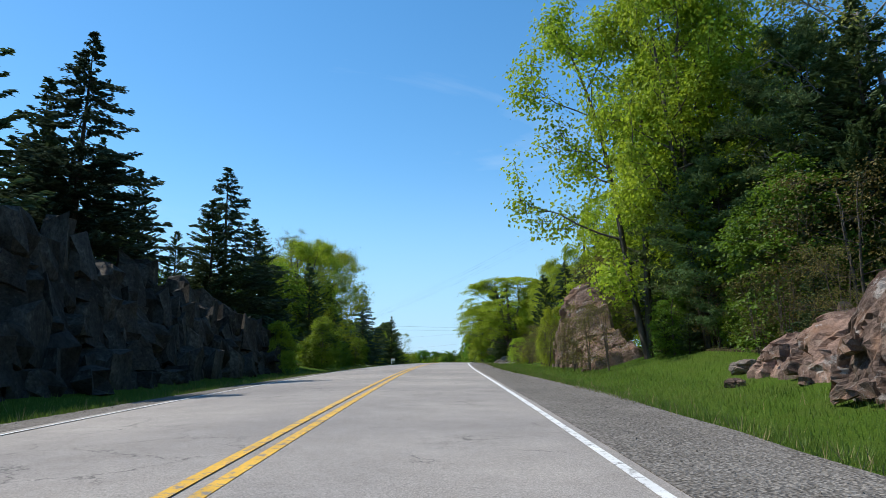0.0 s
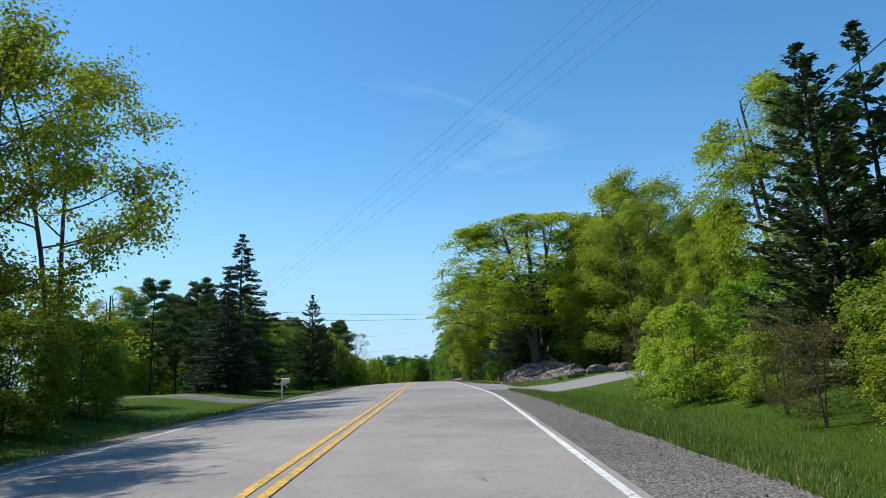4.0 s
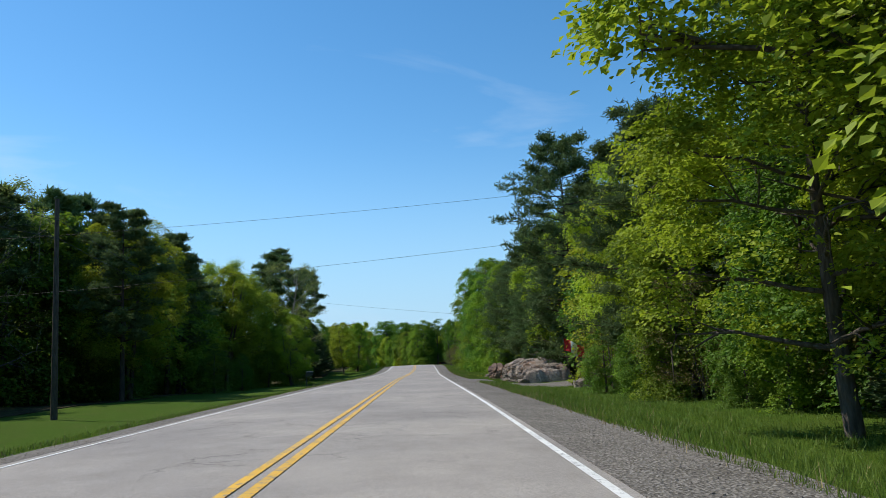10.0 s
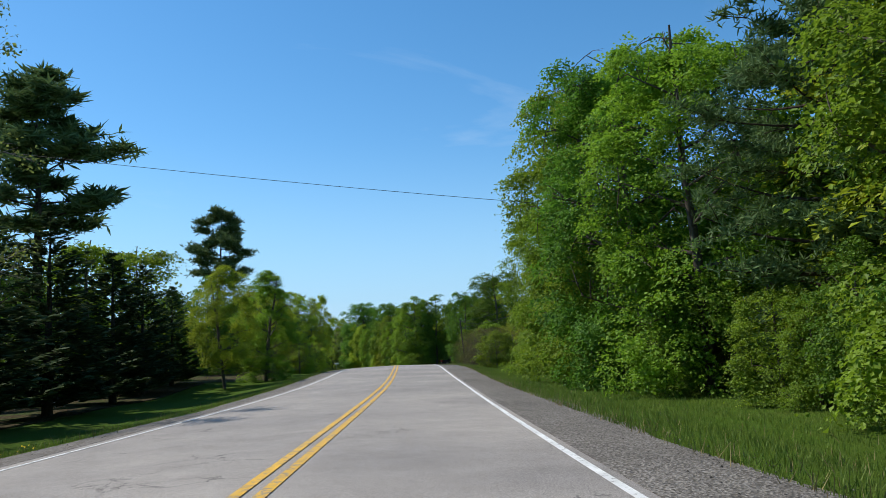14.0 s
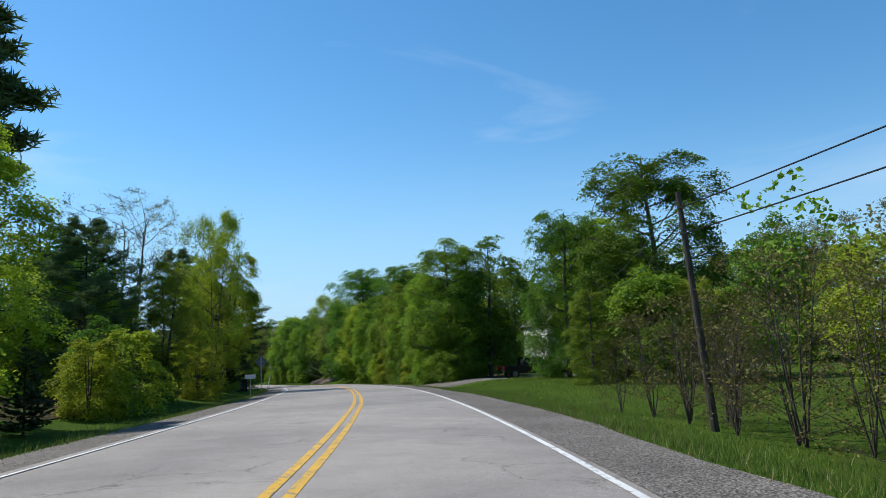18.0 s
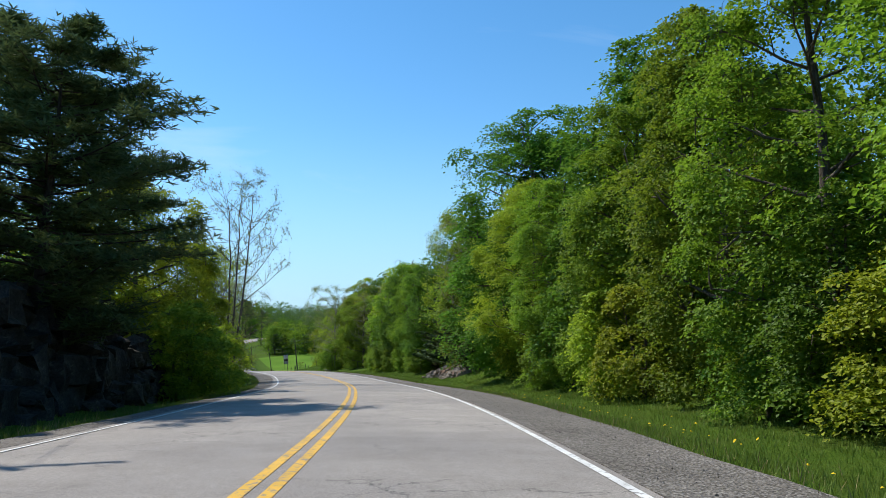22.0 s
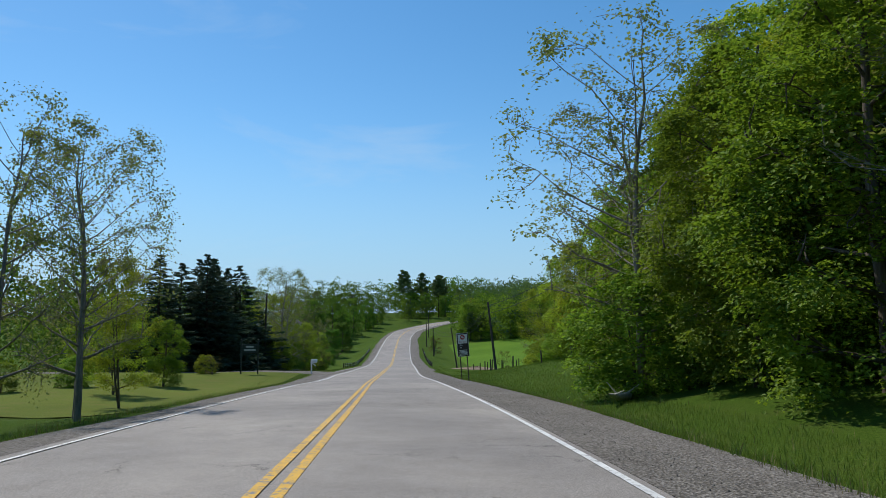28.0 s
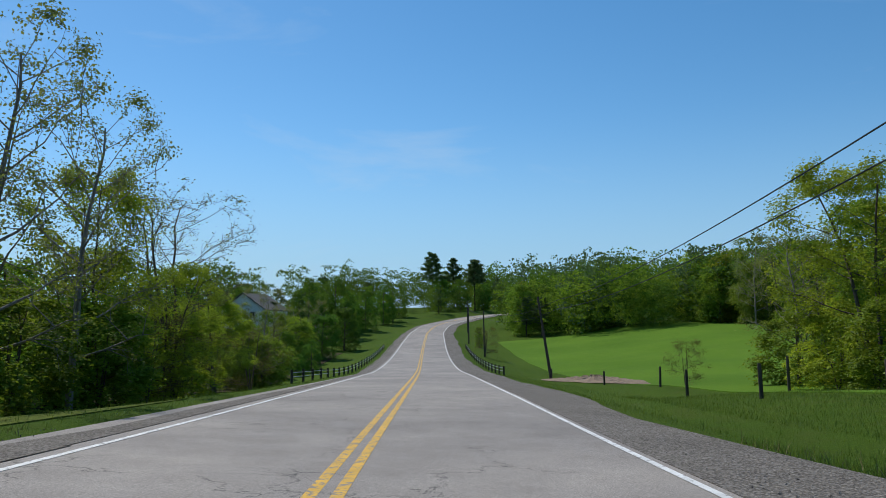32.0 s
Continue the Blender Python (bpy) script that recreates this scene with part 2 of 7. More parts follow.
ASPHALT = asphalt_material()
PATCH = simple("tar_patch", (0.085, 0.083, 0.082), 0.8, 0.3, 20)
WHITE_LINE = paint_material("white_road_paint", (0.78, 0.78, 0.76), 0.43)
YELLOW_LINE = paint_material("yellow_road_paint", (0.74, 0.42, 0.03), 0.455)
GRAVEL = gravel_material()
DRIVE = simple("driveway_asphalt", (0.235, 0.22, 0.208), 0.9, 0.3, 45, 0.006)
GRASSLAND = ground_material()
ROCK_RED = rock_material("pink_granite", ((0.085, 0.066, 0.058), (0.180, 0.130, 0.108), (0.275, 0.190, 0.152)), 0.25)
ROCK_GREY = rock_material("grey_granite", ((0.085, 0.075, 0.066), (0.215, 0.19, 0.168), (0.42, 0.39, 0.36)), 0.4)
# mossy rock with its tones cut low: the left banks' shade is in the colour
ROCK_SHADED = rock_material("shaded_mossy_rock", ((0.02, 0.02, 0.017), (0.045, 0.043, 0.038), (0.085, 0.08, 0.072)), 0.05)
BARK = bark_material("grey_brown_bark", (0.055, 0.045, 0.036), (0.16, 0.135, 0.11))
BARK_PALE = bark_material("pale_grey_bark", (0.12, 0.11, 0.095), (0.33, 0.30, 0.26))
BARK_PINE = bark_material("dark_pine_bark", (0.03, 0.025, 0.02), (0.10, 0.075, 0.055))
LEAF_YELLOW = leaf_material("young_maple_leaves", (0.140, 0.198, 0.010), (0.345, 0.425, 0.030), 0.48)
LEAF_GREEN = leaf_material("fresh_green_leaves", (0.080, 0.150, 0.011), (0.215, 0.325, 0.024), 0.48)
LEAF_DARK = leaf_material("deep_green_leaves", (0.046, 0.105, 0.011), (0.125, 0.232, 0.020), 0.44)
LEAF_PALE = leaf_material("pale_budding_leaves", (0.13, 0.165, 0.035), (0.25, 0.285, 0.07), 0.44)
LEAF_RUST = leaf_material("rusty_bush_leaves", (0.08, 0.075, 0.018), (0.17, 0.145, 0.035))
NEEDLE = leaf_material("spruce_needles", (0.030, 0.052, 0.034), (0.078, 0.115, 0.066), 0.22)
NEEDLE_PINE = leaf_material("pine_needles", (0.045, 0.086, 0.026), (0.120, 0.178, 0.058), 0.3)
NEEDLE_CEDAR = leaf_material("cedar_scales", (0.028, 0.050, 0.020), (0.078, 0.115, 0.044), 0.25)
GRASS_BLADE = leaf_material("grass_blades", (0.060, 0.105, 0.012), (0.145, 0.200, 0.030), 0.35)
POLE_WOOD = bark_material("weathered_pole_wood", (0.045, 0.038, 0.032), (0.125, 0.105, 0.088))
STEEL = simple("galvanised_steel", (0.42, 0.43, 0.44), 0.45, 0.1, 12, 0, 0.8)
CABLE = simple("black_cable", (0.012, 0.012, 0.013), 0.6, 0.1)
CERAMIC = simple("grey_ceramic", (0.35, 0.34, 0.33), 0.3, 0.1)
PAINT_WHITE = simple("white_paint", (0.74, 0.73, 0.70), 0.6, 0.06, 3)
PAINT_DARK = simple("dark_green_paint", (0.020, 0.030, 0.026), 0.5, 0.15, 4)
SIDING = simple("white_siding", (0.66, 0.65, 0.60), 0.7, 0.08, 2)
ROOFING = simple("grey_shingle_roof", (0.10, 0.098, 0.095), 0.9, 0.3, 14, 0.02)
BRICK_BROWN = simple("brown_brick_wall", (0.17, 0.085, 0.06), 0.9, 0.3, 9, 0.01)
GLASS_DARK = simple("window_glass", (0.02, 0.024, 0.028), 0.08, 0.1)
RUBBER = simple("tyre_rubber", (0.014, 0.014, 0.014), 0.9, 0.2)
TRUCK_BLACK = simple("black_car_paint", (0.012, 0.012, 0.014), 0.25, 0.1)
CHROME = simple("chrome", (0.55, 0.55, 0.56), 0.15, 0.05, 3, 0, 1.0)
TAIL_RED = simple("red_lens", (0.35, 0.012, 0.010), 0.2, 0.1)
FLAG_RED = simple("red_cloth", (0.50, 0.02, 0.03), 0.85, 0.12)
SIGN_BROWN = simple("dark_brown_sign", (0.045, 0.034, 0.030), 0.5, 0.12)
SIGN_BACK = simple("dull_sign_back", (0.16, 0.165, 0.17), 0.5, 0.15, 5, 0, 0.5)
SIGN_WHITE = simple("white_sign_face", (0.72, 0.71, 0.68), 0.5, 0.05)
SIGN_RED = simple("red_sign_print", (0.40, 0.03, 0.03), 0.5, 0.1)
DEAD_WOOD = bark_material("bleached_dead_wood", (0.30, 0.27, 0.22), (0.62, 0.58, 0.50))
DIRT = simple("bare_dirt", (0.23, 0.17, 0.12), 1.0, 0.35, 3, 0.05)
DANDELION = simple("dandelion_yellow", (0.80, 0.55, 0.02), 0.9, 0.1)
HAY = simple("dry_grass", (0.26, 0.21, 0.10), 1.0, 0.3, 8)

# ---- the road's line: x, y, z of its middle ----
ROAD = [
    (-1.7, -70.0, -1.94), (-1.8, -42.7, -1.39), (-1.9, -15.4, -0.52), (-2.0, 11.9, 0.69),
    (-1.9, 39.2, 1.67), (-1.3, 66.4, 2.53), (-0.5, 93.7, 3.26), (-0.1, 121.0, 3.73),
    (0.1, 148.3, 3.92), (-0.0, 175.5, 3.87), (-0.2, 202.8, 3.71), (-0.4, 230.1, 3.47),
    (-0.4, 257.4, 3.17), (-0.3, 284.7, 3.18), (-0.8, 312.0, 3.57), (-2.1, 339.2, 3.33),
    (-5.2, 366.3, 2.82), (-10.3, 393.1, 2.07), (-17.6, 419.4, 1.26), (-27.3, 444.9, 0.30),
    (-39.4, 469.3, -0.20), (-53.1, 492.9, -0.86), (-67.3, 516.2, -1.90), (-81.6, 539.4, -3.07),
    (-95.4, 562.7, -3.84), (-106.6, 581.6, -4.44), (-117.4, 599.6, -4.94), (-131.8, 623.7, -4.64),
    (-153.0, 659.9, -2.74), (-172.6, 694.8, -0.64), (-185.5, 724.3, 1.56), (-190.2, 771.0, 5.26),
    (-178.6, 863.9, 6.96),
]


def spline(points, step=2.0):
    """A smooth line through the points, sampled about every step metres."""
    p, out = np.array(points, float), []
    n = len(p)
    for i in range(n - 1):
        b, c = p[i], p[i + 1]
        long = np.linalg.norm((c - b)[:2])
        m = (c - b) / long
        m0 = (m + (b - p[i - 1]) / np.linalg.norm((b - p[i - 1])[:2])) / 2 if i else m
        m1 = (m + (p[i + 2] - c) / np.linalg.norm((p[i + 2] - c)[:2])) / 2 if i < n - 2 else m
        k = max(2, round(long / step))
        for u in np.arange(k) / k:
            out.append((2 * u**3 - 3 * u**2 + 1) * b + (u**3 - 2 * u**2 + u) * long * m0 + (3 * u**2 - 2 * u**3) * c + (u**3 - u**2) * long * m1)
    return np.array(out + [p[-1]])


LINE = spline(ROAD)
RUN = np.r_[0, np.cumsum(np.linalg.norm(np.diff(LINE[:, :2], axis=0), axis=1))]
TANGENT = np.gradient(LINE[:, :2], RUN, axis=0)
TANGENT /= np.linalg.norm(TANGENT, axis=1)[:, None]
END = float(RUN[-1])

# How the land lies off the road: stretch, height 14 m and 60 m out, against the road.
LAND_LEFT = np.array([(0, 1, 2), (100, 1.2, 2), (165, 0.3, 0.8), (205, 0, 0.2), (245, -0.4, -0.8), (300, -0.5, -0.8), (370, -0.9, -1.3), (400, 0, 0.5), (440, 0.6, 1.5), (475, 1.2, 2),
                      (505, 0.6, 1), (545, -0.3, -0.3), (590, -0.4, -0.6), (612, 0.1, 0.1), (634, 0.1, 0.2), (655, -0.8, -1), (700, -1.3, -2), (780, -1.5, -1), (850, 0.5, 2), (960, 2.5, 5)])
LAND_RIGHT = np.array([(0, 0.6, 2), (110, 1.2, 5), (165, 0.5, 1), (205, 0.5, 0.5), (290, -0.4, 0), (325, 0.1, 0.5), (400, -0.8, -0.3), (420, -0.6, -0.1), (445, 0.2, 0.4), (470, 0.3, 0.8), (500, 0.5, 1.2), (514, 1.2, 2.0), (522, 1.0, 1.9), (535, 0.4, 2),
                       (585, 0.7, 2.0), (605, 1.3, 3.2), (625, 1.1, 2.8), (645, 0.3, 1.4), (665, -0.5, 0.6), (700, -1.0, 1.9), (750, -1.8, 3.0), (800, -1.6, 2.6), (860, 0.2, 2), (960, 1, 2)])


BANK_RUN, BANK_LIFT = [608, 615, 622, 631, 642, 660, 690], [0, 0.16, 0.40, 0.40, 0.30, 0.17, 0]


def smooth(x):
    x = np.clip(x, 0, 1)
    return x * x * (3 - 2 * x)


def ground_z(s, d):
    """The ground's height at run s along the road and d metres to its right; for arrays too."""
    s, d = np.broadcast_arrays(np.asarray(s, float), np.asarray(d, float))
    a = np.abs(d)
    z = np.interp(s, RUN, LINE[:, 2])
    near = np.where(d < 0, np.interp(s, LAND_LEFT[:, 0], LAND_LEFT[:, 1]), np.interp(s, LAND_RIGHT[:, 0], LAND_RIGHT[:, 1]))
    far = np.where(d < 0, np.interp(s, LAND_LEFT[:, 0], LAND_LEFT[:, 2]), np.interp(s, LAND_RIGHT[:, 0], LAND_RIGHT[:, 2]))
    side = np.where(d < 0, 5.5, 5.9)
    edge = -0.02 * np.minimum(a, side) - 0.05 * np.clip(a - 3.9, 0, side - 3.9)
    ditch = -0.30 * smooth((a - side) / 1.8) * (1 - smooth((a - 9) / 5))
    rise = near * smooth((a - side - 0.5) / 7.5) + (far - near) * smooth((a - 14) / 46)
    wave = 0.10 * np.sin(s * 0.21 + d * 0.33) * np.sin(s * 0.13 - d * 0.27) * smooth((a - 6) / 6)
    # the bend towards the field is banked, its outer side high, with no ditch by the drive
    bank = np.where(d < 0, np.interp(s, BANK_RUN, BANK_LIFT), 0.0)
    ditch = ditch * (1 - bank / 0.4)
    return z + edge + ditch + rise + wave + bank * np.minimum(a, 7.0) / 5.75


def place(s, d, up=0.0):
    """The world's point at run s, d metres to the road's right, up metres over the ground."""
    i = float(np.interp(s, RUN, np.arange(len(RUN))))
    j = min(int(i), len(RUN) - 2)
    u = i - j
    c = LINE[j, :2] * (1 - u) + LINE[j + 1, :2] * u
    t = TANGENT[j] * (1 - u) + TANGENT[j + 1] * u
    t = t / np.linalg.norm(t)
    x, y = c + d * np.array((t[1], -t[0]))
    return Vector((x, y, float(ground_z(s, d)) + up))


def heading(s):
    """The road's turn about z at run s, in degrees; 0 looks along +y."""
    i = min(int(np.searchsorted(RUN, s)), len(RUN) - 1)
    return math.degrees(math.atan2(-TANGENT[i, 0], TANGENT[i, 1]))


def spot(s, d, up=0.0, turn=0.0, size=1.0):
    p = place(s, d, up)
    m = pose(p.x, p.y, p.z, 0, 0, heading(s) + turn)
    return m @ Matrix.Diagonal((size, size, size, 1))


# ---- mesh helpers ----
def mesh_of(name, verts, faces, material, smooth_shade=False):
    """A mesh from arrays; faces all of one size (an array) or a list."""
    me = bpy.data.meshes.new(name)
    v = np.asarray(verts, np.float32)
    if isinstance(faces, np.ndarray):
        n, k = faces.shape
        me.vertices.add(len(v))
        me.vertices.foreach_set("co", v.ravel())
        me.loops.add(n * k)
        me.loops.foreach_set("vertex_index", faces.astype(np.int32).ravel())
        me.polygons.add(n)
        me.polygons.foreach_set("loop_start", (np.arange(n) * k).astype(np.int32))
        me.update(calc_edges=True)
    else:
        me.from_pydata([tuple(map(float, q)) for q in v], [], faces)
    me.polygons.foreach_set("use_smooth", np.full(len(me.polygons), smooth_shade, bool))
    me.materials.append(material)
    return me


def part(name, data, parent, material=None, label=""):
    """One mesh object under a thing or a part; data is a mesh or a bmesh."""
    if isinstance(data, bmesh.types.BMesh):
        me = bpy.data.meshes.new(name)
        data.to_mesh(me)
        data.free()
        me.polygons.foreach_set("use_smooth", np.zeros(len(me.polygons), bool))
        me.materials.append(material)
    else:
        me = data
    ob = new(name, me)
    ob.parent = parent
    if label:
        tagged(ob, label=label)
    return ob


def thing(name, m, label, category, group="", kind=""):
    ob = new(name)
    ob.empty_display_size = 0.3
    ob.matrix_world = m
    return tagged(ob, label, category, group, kind)


def box(size, at=(0, 0, 0), bevel=0.0, rot=(0, 0, 0)):
    bm = bmesh.new()
    add_box(bm, size, at, rot)
    if bevel:
        bmesh.ops.bevel(bm, geom=list(bm.edges), offset=bevel, segments=2, affect="EDGES", profile=0.7)
    return bm


def add_box(bm, size, at=(0, 0, 0), rot=(0, 0, 0)):
    m = pose(*at, *rot) @ Matrix.Diagonal((*size, 1))
    bmesh.ops.create_cube(bm, size=1.0, matrix=m)
    return bm


def rod(a, b, r1, r2=None, sides=10, bm=None):
    """A tapered rod between two points."""
    bm = bm or bmesh.new()
    a, b = Vector(a), Vector(b)
    way = b - a
    m = Matrix.Translation((a + b) / 2) @ way.to_track_quat("Z", "Y").to_matrix().to_4x4()
    bmesh.ops.create_cone(bm, cap_ends=True, segments=sides, radius1=r1, radius2=r1 if r2 is None else r2, depth=way.length, matrix=m)
    return bm


def tubes(lines, sides=5):
    """Verts and quads of tapered tubes; lines: (points n x 3, radii n)."""
    vs, fs, base = [], [], 0
    ang = np.arange(sides) * 2 * np.pi / sides
    for pts, rad in lines:
        pts, rad = np.asarray(pts, float), np.asarray(rad, float)
        t = np.gradient(pts, axis=0)
        t /= np.linalg.norm(t, axis=1)[:, None] + 1e-9
        ref = np.where(np.abs(t[:, 2:3]) > 0.9, np.array([[1.0, 0, 0]]), np.array([[0, 0, 1.0]]))
        u = np.cross(t, ref)
        u /= np.linalg.norm(u, axis=1)[:, None] + 1e-9
        w = np.cross(t, u)
        ring = pts[:, None] + rad[:, None, None] * (np.cos(ang)[None, :, None] * u[:, None] + np.sin(ang)[None, :, None] * w[:, None])
        n = len(pts)
        vs.append(ring.reshape(-1, 3))
        i = np.arange(n - 1)[:, None] * sides + np.arange(sides)[None]
        j = np.arange(n - 1)[:, None] * sides + (np.arange(sides)[None] + 1) % sides
        fs.append(np.stack([i, j, j + sides, i + sides], -1).reshape(-1, 4) + base)
        base += n * sides
    return np.concatenate(vs), np.concatenate(fs)


def leaves(centres, normals, ups, long, wide):
    """Folded rhombic leaves, two triangles each, as verts and triangles."""
    n = len(centres)
    side = np.cross(normals, ups)
    side /= np.linalg.norm(side, axis=1)[:, None] + 1e-9
    long, wide = np.broadcast_to(long, n)[:, None], np.broadcast_to(wide, n)[:, None]
    tip, tail = centres + ups * long / 2, centres - ups * long / 2
    fold = normals * wide * 0.18
    v = np.stack([tail, centres + side * wide / 2 + fold + ups * long * 0.05, tip, centres - side * wide / 2 + fold + ups * long * 0.05], 1).reshape(-1, 3)
    k = np.arange(n)[:, None] * 4
    f = np.concatenate([k + np.array([[0, 1, 2]]), k + np.array([[0, 2, 3]])])
    return v, f


def unit(v):
    return v / (np.linalg.norm(v, axis=-1, keepdims=True) + 1e-9)


# ---- trees: each kind is a trunk mesh and a crown mesh, 10 m high, shared by the trees of that kind ----
def skeleton_tree(rng, h=10.0, spread=3.2, base=0.16, limbs=18, lean=0.0, up=0.75, stems=1, subs=5, twigs=0, oval=0.52, girth=0.016):
    """Trunk and limb lines, and the points where leaves hang."""
    lines, hang = [], []
    for stem in range(stems):
        turn = rng.uniform(0, 6.28)
        out = (0.10 if stems > 1 else 0.015) * h * rng.uniform(0.7, 1.6)
        top = h * rng.uniform(0.86, 0.97)
        z = np.linspace(-0.25, top, 10)
        k = np.clip(z / top, 0, 1)
        bend = rng.normal(0, 0.009 * h, (10, 2)).cumsum(0) * k[:, None]
        trunk = np.stack([np.cos(turn) * out * k**0.8 + bend[:, 0] + lean * k, np.sin(turn) * out * k**0.8 + bend[:, 1], z], 1)
        r0 = girth * h / stems**0.5
        lines.append((trunk, r0 * (1.12 - k) ** 0.9 + 0.008))
        for i in range(limbs // stems):
            f = base + (0.97 - base) * ((i + rng.uniform(0, 0.9)) / (limbs // stems)) ** 0.9
            start = np.array([np.interp(f * top, z, trunk[:, j]) for j in range(3)])
            az = i * 2.4 + rng.uniform(-0.5, 0.5) + stem
            rel = (f * top / h - oval) / (0.56 if f * top / h > oval else oval + 0.06)
            reach = spread * math.sqrt(max(0.06, 1 - rel * rel * 0.92)) * rng.uniform(0.72, 1.12)
            el = up * (0.55 + 0.6 * f) + rng.uniform(-0.15, 0.15)
            u = np.linspace(0, 1, 6)[:, None]
            way = np.array([math.cos(az), math.sin(az), 0])
            pts = start + u * way * reach + u**1.25 * np.array([0, 0, reach * math.tan(min(el, 1.2)) * 0.62]) - u**3 * np.array([0, 0, 0.12 * reach]) + rng.normal(0, 0.03 * reach, (6, 3)) * u
            lr = r0 * 0.40 * (1.1 - f) + 0.010
            lines.append((pts, lr * (1.05 - u[:, 0] * 0.9)))
            hang.append(pts[2:])
            for _ in range(subs):
                g = rng.uniform(0.25, 1.0)
                p0 = np.array([np.interp(g, u[:, 0], pts[:, j]) for j in range(3)])
                w = unit(way * rng.uniform(0.3, 1.0) + rng.normal(0, 0.6, 3) + np.array([0, 0, 0.35]))
                ln = reach * rng.uniform(0.22, 0.45)
                uu = np.linspace(0, 1, 4)[:, None]
                q = p0 + uu * w * ln + rng.normal(0, 0.04 * ln, (4, 3)) * uu
                lines.append((q, lr * 0.45 * (1.05 - uu[:, 0] * 0.9)))
                hang.append(q[1:])
                for _ in range(twigs):
                    e = rng.uniform(0.2, 1)
                    p1 = np.array([np.interp(e, uu[:, 0], q[:, j]) for j in range(3)])
                    w2 = unit(w + rng.normal(0, 0.6, 3) + np.array([0, 0, 0.3]))
                    l2 = ln * rng.uniform(0.35, 0.7)
                    r = p1 + np.linspace(0, 1, 3)[:, None] * w2 * l2
                    lines.append((r, np.array([0.009, 0.006, 0.003])))
                    hang.append(r[1:])
    def round_off(p):
        """Keeps shoots under the crown's domed top."""
        p = p.copy()
        over = np.clip(p[:, 2] - 0.72 * h, 0, None)
        p[:, 2] = np.where(over > 0, 0.72 * h + 0.28 * h * np.tanh(over / (0.28 * h)), p[:, 2])
        r = np.hypot(p[:, 0], p[:, 1])
        lim = spread * 1.12 * np.sqrt(np.clip(1 - (np.clip(p[:, 2] / h - oval, 0, 1) / (1.03 - oval)) ** 2, 0.02, 1))
        k = np.where(r > lim, (lim + 0.25 * (r - lim)) / (r + 1e-6), 1)
        p[:, :2] *= k[:, None]
        return p

    return [(round_off(p), r) for p, r in lines], round_off(np.concatenate(hang))


def leaf_cloud(rng, hang, count, ball, size):
    """Thin leaves strewn about the hanging points."""
    off = rng.normal(0, 1, (count, 3)) * ball * np.array([1, 1, 0.8])
    p = hang[rng.integers(0, len(hang), count)] + off
    n = unit(rng.normal(0, 0.42, (count, 3)) + np.array([0, 0, 0.55]) + 0.75 * unit(off))
    a = rng.normal(0, 1, (count, 3))
    ups = unit(a - (a * n).sum(1)[:, None] * n)
    s = size * rng.uniform(0.65, 1.25, count)
    return leaves(p, n, ups, s, s * rng.uniform(0.55, 0.85, count))


def bough_cloud(rng, boughs, rad, sprays, per, size, flat=0.78, lift=0.4):
    """Leaves in small level sprays over the upper side of each bough; rad: one radius for each bough."""
    n = len(boughs)
    mid = np.array([0, 0, np.median(boughs[:, 2])])
    out = unit((boughs - mid) * np.array([1, 1, 0.6]))
    who = np.repeat(np.arange(n), sprays)
    w = unit(rng.normal(0, 0.75, (len(who), 3)) + 0.75 * out[who] + np.array([0, 0, lift]))
    c = boughs[who] + w * (rad[who] * rng.uniform(0.55, 1.08, len(who)))[:, None] * np.array([1, 1, flat])
    # each spray leans a little outwards and hangs at its rim
    face = unit(np.array([0, 0, 1.0]) + 0.5 * w + rng.normal(0, 0.22, w.shape))
    k = np.repeat(np.arange(len(c)), per)
    ray = (0.02 + size * 1.35) * rng.uniform(0.7, 1.3, len(c))
    off = rng.normal(0, 1, (len(k), 3)) * ray[k][:, None]
    off -= 0.82 * (off * face[k]).sum(1)[:, None] * face[k]
    off[:, 2] -= 0.10 * (off**2).sum(1) / size
    nrm = unit(face[k] + rng.normal(0, 0.38, off.shape))
    a = unit(off) + rng.normal(0, 0.5, off.shape) - np.array([0, 0, 0.25])
    ups = unit(a - (a * nrm).sum(1)[:, None] * nrm)
    s = size * rng.uniform(0.65, 1.3, len(k))
    return leaves(c[k] + off, nrm, ups, s, s * rng.uniform(0.6, 0.9, len(k)))


